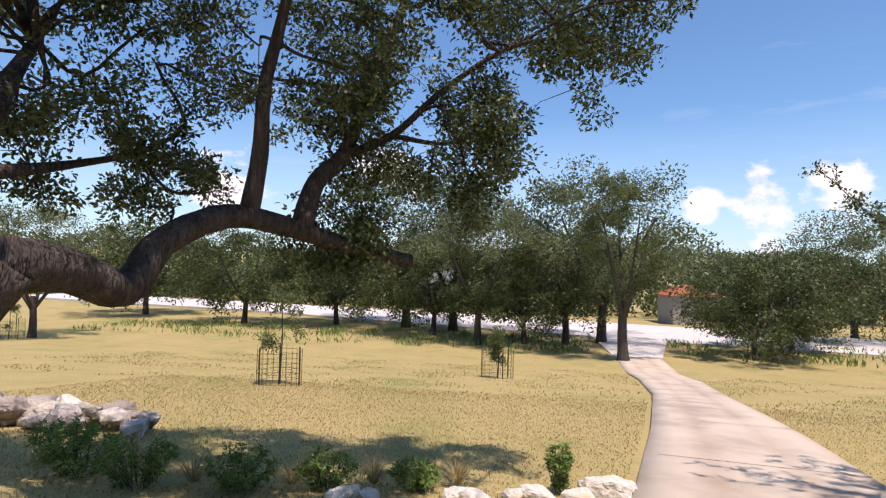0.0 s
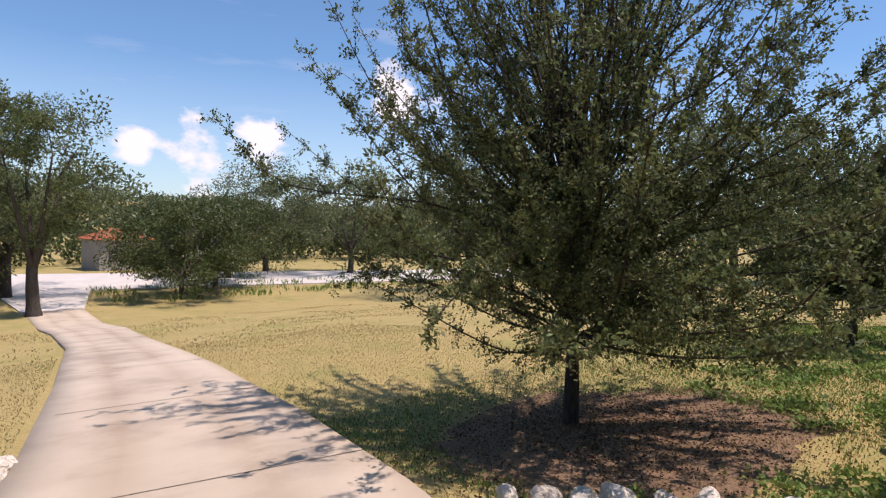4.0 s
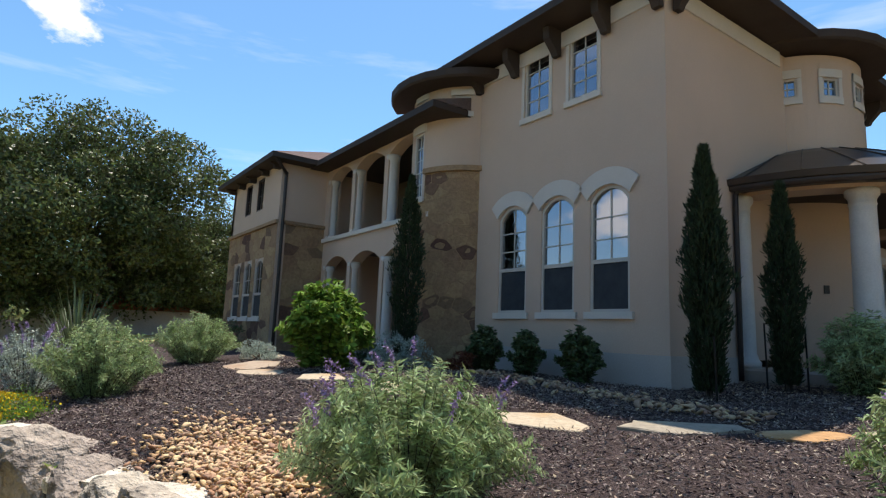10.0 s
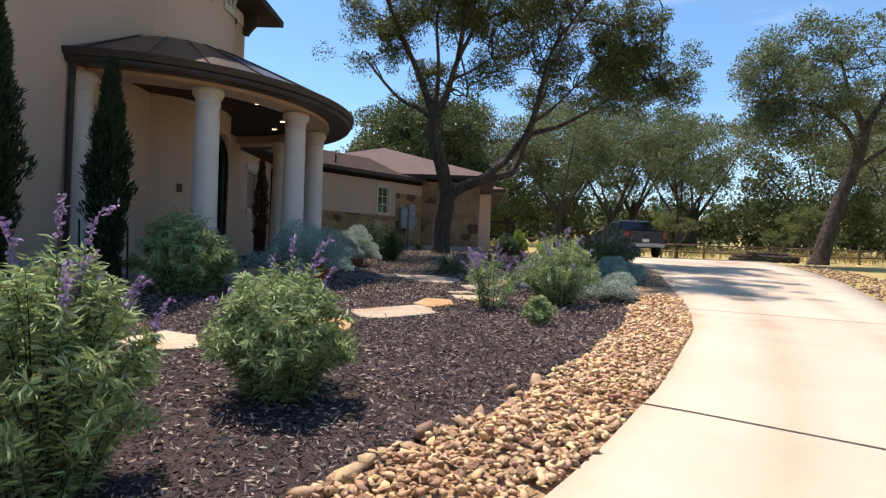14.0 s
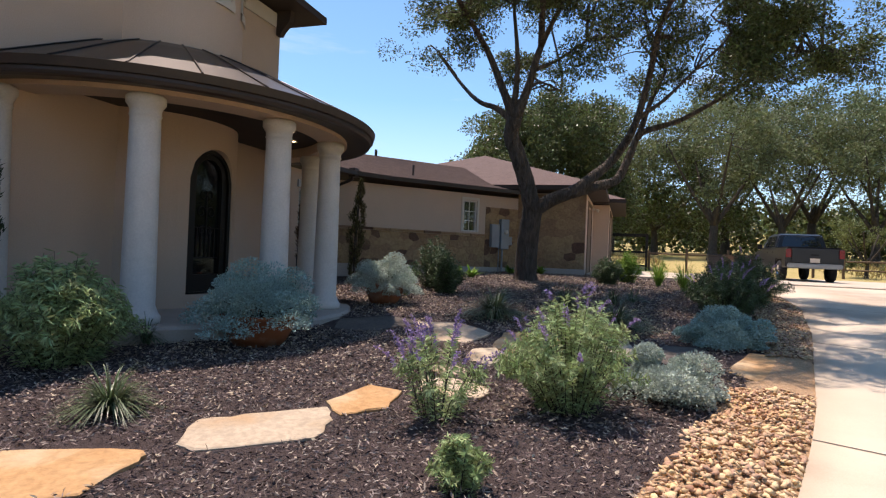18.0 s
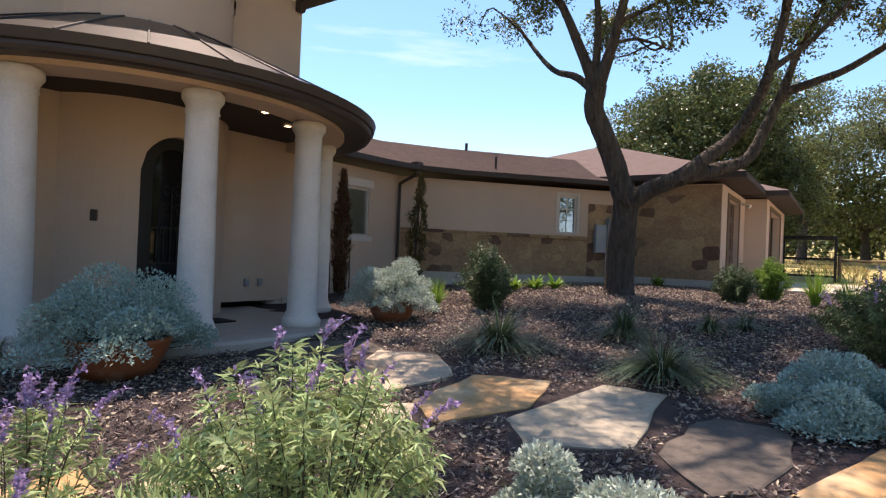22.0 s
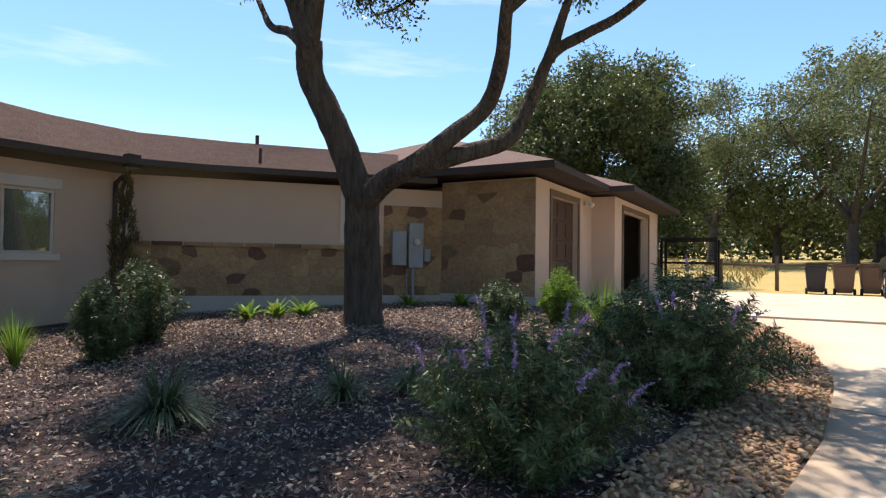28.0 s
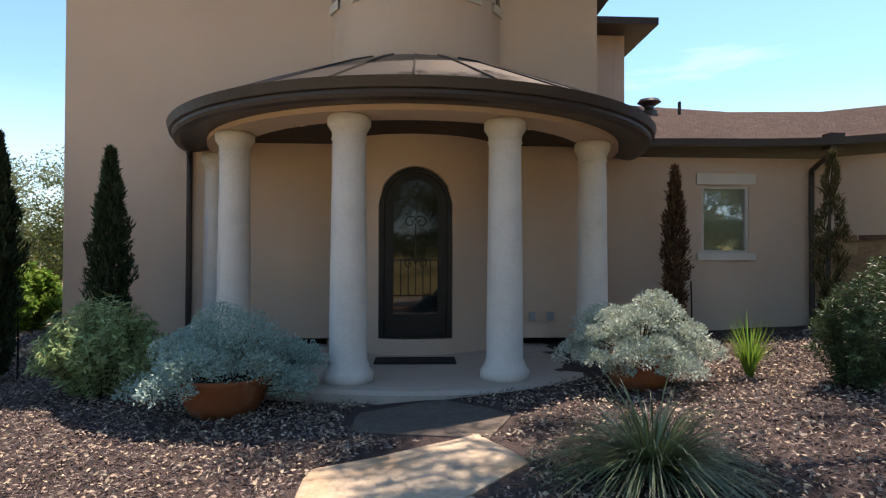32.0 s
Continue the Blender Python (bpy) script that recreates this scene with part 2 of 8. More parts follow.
M["stone_dark"] = mat("dark_stone", (0.15, 0.085, 0.055), (0.19, 0.115, 0.075), 3, 0.9, 0.02, 14, objrand=0.3, spec=0.2)
M["mortar"] = mat("mortar", (0.36, 0.235, 0.132), (0.28, 0.178, 0.1), 4, 0.95, 0.01, 40, spec=0.1)
M["rock"] = mat("limestone_rock", (0.55, 0.47, 0.38), (0.3, 0.25, 0.2), 2.4, 0.95, 0.09, 11, objrand=0.25, spec=0.15, stain=(0.09, 0.078, 0.068), stain_scale=3.2, fine_mix=0.45)
M["rock_white"] = mat("white_rock", (0.72, 0.66, 0.56), (0.6, 0.53, 0.43), 2.5, 0.95, 0.04, 14, spec=0.15, stain=(0.5, 0.36, 0.14), stain_scale=1.8)
M["pebble"] = mat("river_pebble", (0.53, 0.31, 0.155), (0.64, 0.45, 0.28), 1.5, 0.8, 0.004, 60, island=0.32, spec=0.3, fine_mix=0.2)
# darker copy of the pebble: shade put in for shaded strips, also larger stones
M["pebble_dark"] = mat("river_pebble_dark", (0.46, 0.3, 0.18), (0.36, 0.235, 0.145), 1.5, 0.8, 0.004, 60, island=0.35, spec=0.3, fine_mix=0.2)
M["flag"] = mat("flagstone", (0.46, 0.365, 0.265), (0.38, 0.3, 0.215), 1.5, 0.9, 0.012, 18, objrand=0.18, spec=0.2, stain=(0.4, 0.24, 0.12), stain_scale=1.1)
# for slabs lying in shade: their darkness is put into the stone colour
M["flag_shade_dark"] = mat("flagstone_shade_dark", (0.09, 0.075, 0.062), (0.13, 0.105, 0.085), 2, 0.9, 0.012, 18, spec=0.2)
M["concrete"] = mat("concrete", (0.56, 0.475, 0.37), (0.48, 0.4, 0.31), 0.7, 0.9, 0.003, 90, spec=0.2, stain=(0.37, 0.295, 0.225), stain_scale=0.35, fine_mix=0.12)
M["porchfloor"] = mat("porch_floor", (0.42, 0.36, 0.3), (0.37, 0.32, 0.27), 1.5, 0.7, 0.001, 40, spec=0.3, fine_mix=0.12)
M["road"] = mat("pale_road", (0.66, 0.61, 0.55), (0.56, 0.52, 0.47), 0.5, 0.95, 0.003, 30, spec=0.1, fine_mix=0.15)
M["glass_dark"] = mat("dark_glass", (0.012, 0.014, 0.016), (0.015, 0.017, 0.02), 2, 0.03, 0, 10, spec=0.8, fine_mix=0.05)
M["iron"] = mat("black_iron", (0.012, 0.010, 0.009), (0.018, 0.014, 0.012), 5, 0.45, 0.001, 40, metal=0.3, spec=0.4, fine_mix=0.1)
M["bark"] = mat("oak_bark", (0.06, 0.048, 0.039), (0.145, 0.12, 0.1), 6, 0.95, 0.2, 15, spec=0.1, stretch=(1, 1, 0.22), fine_mix=0.6)
M["bark_grey"] = mat("grey_bark", (0.06, 0.05, 0.042), (0.1, 0.085, 0.07), 6, 0.95, 0.04, 20, spec=0.1, stretch=(1, 1, 0.4), fine_mix=0.5)
M["oakleaf"] = leafmat("oak_leaf", (0.075, 0.1, 0.03), (0.13, 0.15, 0.055), 0.6, 0.42, 0.3, 0.28)
M["oakleaf_grey"] = leafmat("oak_leaf_grey", (0.115, 0.145, 0.06), (0.19, 0.215, 0.105), 0.5, 0.5, 0.28, 0.3)
M["elmleaf"] = leafmat("elm_leaf", (0.11, 0.14, 0.05), (0.19, 0.21, 0.08), 0.5, 0.5, 0.25, 0.4)
M["cypress"] = leafmat("cypress_leaf", (0.028, 0.045, 0.022), (0.045, 0.065, 0.03), 0.5, 0.6, 0.2, 0.1)
M["brownleaf"] = leafmat("dead_leaf", (0.1, 0.055, 0.035), (0.14, 0.08, 0.05), 0.5, 0.8, 0.1, 0.1)
M["sage"] = leafmat("sage_leaf", (0.27, 0.36, 0.145), (0.39, 0.46, 0.24), 0.45, 0.6, 0.2, 0.3)
M["silver"] = leafmat("silver_leaf", (0.36, 0.43, 0.36), (0.5, 0.55, 0.47), 0.25, 0.75, 0.15, 0.2)
M["lime"] = leafmat("lime_leaf", (0.15, 0.25, 0.035), (0.22, 0.34, 0.06), 0.4, 0.6, 0.2, 0.35)
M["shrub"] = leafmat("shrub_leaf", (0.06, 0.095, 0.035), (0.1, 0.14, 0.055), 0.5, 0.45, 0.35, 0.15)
M["blade"] = leafmat("grass_blade", (0.075, 0.11, 0.05), (0.14, 0.175, 0.085), 0.5, 0.4, 0.4, 0.2)
M["purple"] = leafmat("purple_flower", (0.27, 0.19, 0.36), (0.38, 0.29, 0.47), 0.4, 0.7, 0.1, 0.2)
M["yellow"] = leafmat("yellow_flower", (0.6, 0.42, 0.02), (0.7, 0.5, 0.03), 0.3, 0.7, 0.1, 0.2)
M["terracotta"] = mat("terracotta", (0.34, 0.11, 0.045), (0.29, 0.09, 0.036), 4, 0.75, 0.002, 40, spec=0.25, stain=(0.42, 0.22, 0.14), stain_scale=2.5, fine_mix=0.12)
M["wood"] = mat("weathered_wood", (0.19, 0.13, 0.085), (0.13, 0.09, 0.06), 3, 0.9, 0.006, 30, spec=0.15, stretch=(1, 1, 0.15))
M["door_wood"] = mat("stained_door", (0.055, 0.027, 0.016), (0.075, 0.038, 0.022), 3, 0.5, 0.003, 25, spec=0.35, stretch=(1, 1, 0.15))
M["chip"] = mat("mulch_chip", (0.155, 0.115, 0.106), (0.255, 0.193, 0.178), 4, 0.9, 0.003, 60, island=0.95, spec=0.15)
M["chip_pale"] = mat("pale_chip", (0.34, 0.25, 0.18), (0.42, 0.33, 0.25), 4, 0.9, 0.003, 60, island=0.4, spec=0.15)
M["silver_blue"] = leafmat("silver_blue_leaf", (0.28, 0.42, 0.37), (0.4, 0.52, 0.45), 0.25, 0.75, 0.15, 0.2)
M["red"] = leafmat("reddish_leaf", (0.16, 0.045, 0.03), (0.2, 0.09, 0.04), 0.5, 0.6, 0.2, 0.2)
M["drycypress"] = leafmat("dry_cypress_leaf", (0.1, 0.085, 0.035), (0.13, 0.1, 0.05), 0.5, 0.7, 0.1, 0.15)
M["drygrass"] = leafmat("dry_grass_blade", (0.45, 0.335, 0.155), (0.36, 0.29, 0.12), 0.35, 0.8, 0.15, 0.25)
M["weed"] = leafmat("weed_leaf", (0.15, 0.23, 0.05), (0.22, 0.3, 0.075), 0.4, 0.6, 0.25, 0.3)
M["rock_pale"] = mat("pale_limestone", (0.72, 0.64, 0.53), (0.5, 0.43, 0.34), 3.0, 0.95, 0.08, 10, objrand=0.15, spec=0.15, stain=(0.15, 0.13, 0.115), stain_scale=3.0)
M["pebble_one"] = mat("single_pebble", (0.53, 0.31, 0.155), (0.64, 0.45, 0.28), 0.7, 0.8, 0.02, 6, objrand=0.32, spec=0.3, fine_mix=0.2)
M["rubber"] = mat("black_rubber", (0.015, 0.015, 0.016), (0.022, 0.022, 0.023), 5, 0.8, 0.002, 60, spec=0.2, fine_mix=0.1)
# brown that stands in for the shade of deep rooms and recesses
M["room_shade"] = mat("painted_shade_wall", (0.16, 0.13, 0.1), (0.13, 0.105, 0.085), 1, 0.9, 0, 10, spec=0.1, fine_mix=0.1)
M["greybox"] = mat("grey_enamel", (0.3, 0.32, 0.33), (0.26, 0.28, 0.29), 3, 0.5, 0.001, 30, spec=0.4, fine_mix=0.1)
M["redcloth"] = mat("red_cloth", (0.35, 0.04, 0.04), (0.28, 0.03, 0.035), 3, 0.9, 0.002, 60, spec=0.1)
M["bin_dark"] = mat("dark_plastic", (0.035, 0.033, 0.035), (0.045, 0.042, 0.044), 3, 0.6, 0.001, 40, spec=0.3, fine_mix=0.1)
M["bin_brown"] = mat("brown_plastic", (0.16, 0.1, 0.07), (0.13, 0.085, 0.06), 3, 0.6, 0.001, 40, spec=0.3, fine_mix=0.1)
M["truckpaint"] = mat("grey_car_paint", (0.022, 0.023, 0.026), (0.026, 0.027, 0.03), 1, 0.3, 0, 30, metal=0.1, spec=0.4, fine_mix=0.03)
M["redlight"] = mat("red_lens", (0.22, 0.012, 0.012), (0.18, 0.01, 0.01), 3, 0.2, 0, 30, spec=0.6, fine_mix=0.05)
M["chrome"] = mat("brushed_metal", (0.55, 0.55, 0.56), (0.5, 0.5, 0.51), 3, 0.25, 0, 30, metal=1.0, spec=0.5, fine_mix=0.05)
M["joint"] = mat("joint_filler", (0.1, 0.085, 0.07), (0.13, 0.11, 0.09), 3, 0.95, 0, 30, spec=0.1)
M["lamp"] = bpy.data.materials.new("warm_lamp")
M["lamp"].use_nodes = True
M["lamp"].node_tree.nodes["Principled BSDF"].inputs["Emission Color"].default_value = (1.0, 0.72, 0.4, 1)
M["lamp"].node_tree.nodes["Principled BSDF"].inputs["Emission Strength"].default_value = 6.0

# ---- lie of the land ----
LAND_Y = [-400, -200, -80, -60, -40, -26, -21, -13, -9, -5, -2.5, 0, 1, 3, 8, 17, 30, 38, 60, 100, 400]
LAND_Z = [14, 7, 3.2, 2.35, 1.6, 1.5, 1.24, 0.83, 0.66, 0.44, 0.2, -0.08, -0.25, -0.75, -1.5, -2.5, -4.1, -5, -5.2, -5.5, -6]
EDGE = [(2.6, 3.2), (3.0, 0.2), (3.3, -1.0), (4.2, -0.8), (5.1, -0.55), (6.0, -0.12), (7.2, 0.3), (8.6, 0.95), (10.0, 1.65), (11.5, 1.9), (15.3, 1.2), (18, 0.4), (26, -2.0), (60, -6)]


def slope(y):
    return float(np.interp(y, LAND_Y, LAND_Z))


def edge_y(x):
    """How far north the bed reaches on the rock wall at x."""
    return float(np.interp(x, [p[0] for p in EDGE[2:]], [p[1] for p in EDGE[2:]]))


def bed(x, y):
    """Height of the upper, planted level."""
    rise = 0.27 * smooth(4.8, 8.5, x) * smooth(-9, -3, y)
    mound = 0.12 * math.exp(-((x - 0.6) ** 2 + (y + 20.5) ** 2) / 9)
    return slope(y) + rise + mound


def lawn(x, y):
    east = smooth(2.6, 6.5, x) * (1 - smooth(9, 16, y))
    low = -1.35 - 0.115 * (y - 1) if y > 1 else -1.35 + 0.03 * (1 - y)
    z = lerp(slope(y), low, east)
    return z + 0.05 * noise.noise((x * 0.3, y * 0.3, 0)) * smooth(3, 8, abs(x) + abs(y))


def on_bed(x, y):
    return x < 3.2 or y < edge_y(x)


def land(x, y):
    return bed(x, y) if on_bed(x, y) else lawn(x, y)


def spread(lo, hi, fine_lo, fine_hi, step, grow=1.25):
    v = list(np.arange(fine_lo, fine_hi + 1e-6, step))
    s, a = step, fine_hi
    while a < hi:
        s *= grow
        a += s
        v.append(min(a, hi))
    s, a = step, fine_lo
    while a > lo:
        s *= grow
        a -= s
        v.insert(0, max(a, lo))
    return v


def grid(name, xs, ys, height, material, keep=None):
    verts, index, faces = [], {}, []
    for j, y in enumerate(ys):
        for i, x in enumerate(xs):
            verts.append((x, y, height(x, y)))
    w = len(xs)
    for j in range(len(ys) - 1):
        for i in range(w - 1):
            if keep is None or keep((xs[i] + xs[i + 1]) / 2, (ys[j] + ys[j + 1]) / 2):
                faces.append((j * w + i, j * w + i + 1, (j + 1) * w + i + 1, (j + 1) * w + i))
    return soup(name, verts, faces, material, shade=True)


EAST = [(8.9, 45), (8.3, 32), (7.0, 24), (5.6, 14), (4.5, 8), (3.43, 4.2), (1.75, 0.6), (-0.16, -3.1), (-1.0, -4.3), (-1.71, -5.5), (-2.91, -8), (-3.45, -9.6), (-3.84, -10.9), (-5.0, -15.4), (-5.65, -18.5), (-5.85, -20.5), (-5.7, -22.5), (-5.2, -24.2), (-4.7, -25.2)]
WEST = [(5.7, 45), (5.2, 32), (4.2, 23), (2.45, 14), (1.16, 8.2), (0.15, 5), (-1.5, 1.5), (-3.3, -2), (-5.0, -6), (-7.0, -10.5), (-9.7, -16.2), (-11.4, -21), (-12.4, -25), (-13, -30)]


def along_y(line, y):
    """x on a line of points that run from north to south."""
    return float(np.interp(-y, [-p[1] for p in line], [p[0] for p in line]))


def hill(x, y):
    z = land(x, y)
    r = math.hypot(x, y)
    if r > 90:
        z += smooth(140, 420, r) * (14 + 9 * noise.noise((x * 0.004, y * 0.004, 3)))
    if -26 < y < 46 and along_y(WEST, y) + 0.3 < x < along_y(EAST, y) - 0.3:
        z -= 0.3 if not on_bed(x, y) or y > 0 else 0.12
    return z - 0.02


GX = spread(-520, 520, -14, 18, 0.4)
GY = spread(-420, 520, -30, 10, 0.4)
M["lawn"] = mat("dry_lawn", (0.45, 0.345, 0.15), (0.35, 0.285, 0.11), 0.35, 0.95, 0.03, 22, spec=0.1, stain=(0.25, 0.25, 0.08), stain_scale=0.3, fine_mix=0.45)
M["mulch"] = mat("mulch", (0.07, 0.052, 0.048), (0.115, 0.086, 0.08), 3, 0.95, 0.05, 60, spec=0.1, fine_mix=0.5)
M["gravelbed"] = mat("gravel_bed", (0.2, 0.13, 0.07), (0.28, 0.19, 0.11), 4, 0.95, 0.03, 30, spec=0.1, fine_mix=0.5)
ground = tagged(grid("ground", GX, GY, hill, M["lawn"]), "dry yellow lawn grass sloping down to the road", "ground", kind="structure")

# ---- drive ----
def drive_z(x, y):
    return slope(y) + 0.06


dv, df = [], []
DRIVE_Y = list(np.arange(45, -24.9, -0.45)) + [-25.2]
for y in DRIVE_Y:
    a, b_ = along_y(WEST, y), along_y(EAST, y)
    for k in range(7):
        x = lerp(a, b_, k / 6)
        dv.append((x, y, drive_z(x, y)))
for j in range(len(DRIVE_Y) - 1):
    for k in range(6):
        i = j * 7 + k
        df.append((i, i + 7, i + 8, i + 1))
n0 = len(dv)
for j in range(len(DRIVE_Y)):
    for k in (0, 6):
        x, y, z = dv[j * 7 + k]
        dv.append((x, y, z - 0.16))
for j in range(len(DRIVE_Y) - 1):
    for s, k in ((0, 0), (1, 6)):
        a, c = j * 7 + k, (j + 1) * 7 + k
        d, e = n0 + 2 * j + s, n0 + 2 * (j + 1) + s
        df.append((a, d, e, c) if s == 0 else (a, c, e, d))
# tyre marks follow the two wheel lines of the drive
M["concrete_drive"] = mat("concrete_drive", (0.6, 0.5, 0.38), (0.51, 0.42, 0.315), 0.7, 0.9, 0.003, 90, spec=0.2, stain=(0.37, 0.295, 0.225), stain_scale=0.35, fine_mix=0.12)
nt = M["concrete_drive"].node_tree
uvn = nt.nodes.new("ShaderNodeUVMap")
uvn.uv_map = "across"
sep = nt.nodes.new("ShaderNodeSeparateXYZ")
nt.links.new(uvn.outputs[0], sep.inputs[0])
ramp_ = nt.nodes.new("ShaderNodeValToRGB")
for k, (p_, v_) in enumerate(((0.0, 0.35), (0.06, 0.0), (0.22, 0.05), (0.32, 0.75), (0.42, 0.1), (0.6, 0.1), (0.7, 0.8), (0.8, 0.05), (0.94, 0.0), (1.0, 0.4))):
    e_ = ramp_.color_ramp.elements[k] if k < 2 else ramp_.color_ramp.elements.new(p_)
    e_.position, e_.color = p_, (v_, v_, v_, 1)
nt.links.new(sep.outputs[0], ramp_.inputs[0])
nzd = nt.nodes.new("ShaderNodeTexNoise")
nzd.inputs["Scale"].default_value, nzd.inputs["Detail"].default_value = 0.9, 8.0
co_ = nt.nodes.new("ShaderNodeTexCoord")
nt.links.new(co_.outputs["Object"], nzd.inputs["Vector"])
mul = nt.nodes.new("ShaderNodeMath")
mul.operation = "MULTIPLY"
nt.links.new(ramp_.outputs[0], mul.inputs[0])
nt.links.new(nzd.outputs["Fac"], mul.inputs[1])
mxd = nt.nodes.new("ShaderNodeMix")
mxd.data_type, mxd.blend_type = "RGBA", "MULTIPLY"
bs = nt.nodes["Principled BSDF"].inputs["Base Color"]
nt.links.new(bs.links[0].from_socket, mxd.inputs[6])
mxd.inputs[7].default_value = (0.68, 0.6, 0.53, 1)
nt.links.new(mul.outputs[0], mxd.inputs[0])
nt.links.new(mxd.outputs[2], bs)
drive = tagged(soup("driveway", dv, df, M["concrete_drive"]), "pale concrete driveway with tyre stains and shadow", "driveway", kind="structure")
uvl = drive.data.uv_layers.new(name="across")
for lp in drive.data.loops:
    i = lp.vertex_index
    uvl.data[lp.index].uv = ((i % 7) / 6 if i < n0 else (i - n0) % 2, 0.5)
bm = bmesh.new()
prism(bm, [(-13, -30), (-13.5, -36), (-4, -36.2), (-0.75, -36.2), (-0.75, -25.9), (-3.2, -25.6), (-4.7, -25.204), (-12.42, -25.204)], 1.3, 1.555)
part("driveway_court", bm, M["concrete"])
tagged(bpy.data.objects["driveway_court"], "pale concrete court before the garage doors", "driveway", kind="structure")

# ---- planted bed ----
BORDER = 0.95


def in_bed(x, y):
    if y > 2.2 or y < -26 or x > 26:
        return False
    if x > along_y(EAST, y) + 0.06 and x < 3.3:
        return y < -0.9 or x < 2.6
    return x >= 3.3 and y < edge_y(x) - 0.25


bx, by = list(np.arange(-6.2, 26, 0.22)), list(np.arange(-26.2, 2.2, 0.22))
mulch = tagged(grid("mulch_bed", bx, by, lambda x, y: bed(x, y) + 0.03 + 0.025 * noise.noise((x * 2, y * 2, 5)) + 0.015 * noise.noise((x * 7, y * 7, 1)), M["mulch"], in_bed), "dark shredded bark mulch over the planting bed", "mulch", kind="structure")

# ---- house: tools ----
def frame_at(x, y, z, dx, dy):
    """u runs along (dx, dy), v points out of the wall to its right hand, w up."""
    d = Vector((dx, dy, 0)).normalized()
    o = Vector((d.y, -d.x, 0))
    return Matrix(((d.x, o.x, 0, x), (d.y, o.y, 0, y), (0, 0, 1, z), (0, 0, 0, 1)))


def wall(name, m, length, z0, z1, openings, material, label, thick=0.25, parent=None):
    """A straight wall whose outer face is v = 0; openings (u0, u1, z0, z1, rise) go through, with an arched head where rise > 0."""
    bm = bmesh.new()
    us = sorted({0, length, *[o[0] for o in openings], *[o[1] for o in openings]})
    for a, b in zip(us, us[1:]):
        mid = (a + b) / 2
        holes = sorted([o for o in openings if o[0] < mid < o[1]], key=lambda o: o[2])
        z = z0
        for u0, u1, h0, h1, rise in holes:
            if h0 > z:
                box(bm, a, b, -thick, 0, z, h0, m)
            if rise > 0 and a > u0 + 1e-6:
                z = h1 + 0.02
            elif rise > 0:
                n = 12
                spring = h1 - rise
                r = ((u1 - u0) ** 2 / 4 + rise ** 2) / (2 * rise)
                pts = []
                for k in range(n + 1):
                    u = lerp(u0, u1, k / n)
                    pts.append((u, h1 - r + math.sqrt(max(0, r * r - (u - (u0 + u1) / 2) ** 2))))
                for p, q in zip(pts, pts[1:]):
                    vs = [bm.verts.new(m @ Vector(c)) for c in ((p[0], 0, p[1]), (q[0], 0, q[1]), (q[0], 0, h1 + 0.02), (p[0], 0, h1 + 0.02), (p[0], -thick, p[1]), (q[0], -thick, q[1]), (q[0], -thick, h1 + 0.02), (p[0], -thick, h1 + 0.02))]
                    for f in ((0, 1, 2, 3), (7, 6, 5, 4), (0, 4, 5, 1)):
                        bm.faces.new([vs[i] for i in f])
                z = h1 + 0.02
            else:
                z = h1
        if z < z1:
            box(bm, a, b, -thick, 0, z, z1, m)
    ob = part(name, bm, material, parent)
    return tagged(ob, label, "wall", kind="structure") if parent is None else tagged(ob, label)


def curved_wall(name, cx, cy, r, a0, a1, z0, z1, openings, material, label, thick=0.22, step=5.0, parent=None):
    """A round wall; openings (a0, a1, z0, z1) in degrees."""
    bm = bmesh.new()
    cuts = {a0, a1, *[v for o in openings for v in o[:2]]}
    a = a0
    while a < a1:
        if all(abs(a - c) > 1.2 for c in cuts):
            cuts.add(a)
        a += step
    cuts = sorted(cuts)

    def block(p, q, lo, hi):
        pts = [(rr, radians(aa), z) for z in (lo, hi) for rr, aa in ((r, p), (r, q), (r - thick, q), (r - thick, p))]
        v = [bm.verts.new((cx + rr * math.cos(aa), cy + rr * math.sin(aa), z)) for rr, aa, z in pts]
        for f in ((0, 1, 5, 4), (2, 3, 7, 6), (3, 2, 1, 0), (4, 5, 6, 7), (1, 2, 6, 5), (3, 0, 4, 7)):
            bm.faces.new([v[i] for i in f])

    for p, q in zip(cuts, cuts[1:]):
        mid, z = (p + q) / 2, z0
        for o in sorted([o for o in openings if o[0] < mid < o[1]], key=lambda o: o[2]):
            if o[2] > z:
                block(p, q, z, o[2])
            z = o[3]
        if z < z1:
            block(p, q, z, z1)
    ob = part(name, bm, material, parent)
    return tagged(ob, label, "wall", kind="structure")


def glass(clear=0.35):
    m = bpy.data.materials.new("window_glass")
    m.use_nodes = True
    nt, n = m.node_tree, m.node_tree.nodes
    n.remove(n["Principled BSDF"])
    tr, gl, mx, fr = n.new("ShaderNodeBsdfTransparent"), n.new("ShaderNodeBsdfGlossy"), n.new("ShaderNodeMixShader"), n.new("ShaderNodeFresnel")
    tr.inputs[0].default_value = (clear, clear * 1.05, clear * 1.05, 1)
    gl.inputs["Roughness"].default_value = 0.02
    gl.inputs["Color"].default_value = (0.85, 0.9, 1.0, 1)
    fr.inputs[0].default_value = 3.6
    nt.links.new(fr.outputs[0], mx.inputs[0])
    nt.links.new(tr.outputs[0], mx.inputs[1])
    nt.links.new(gl.outputs[0], mx.inputs[2])
    nt.links.new(mx.outputs[0], n["Material Output"].inputs["Surface"])
    return m


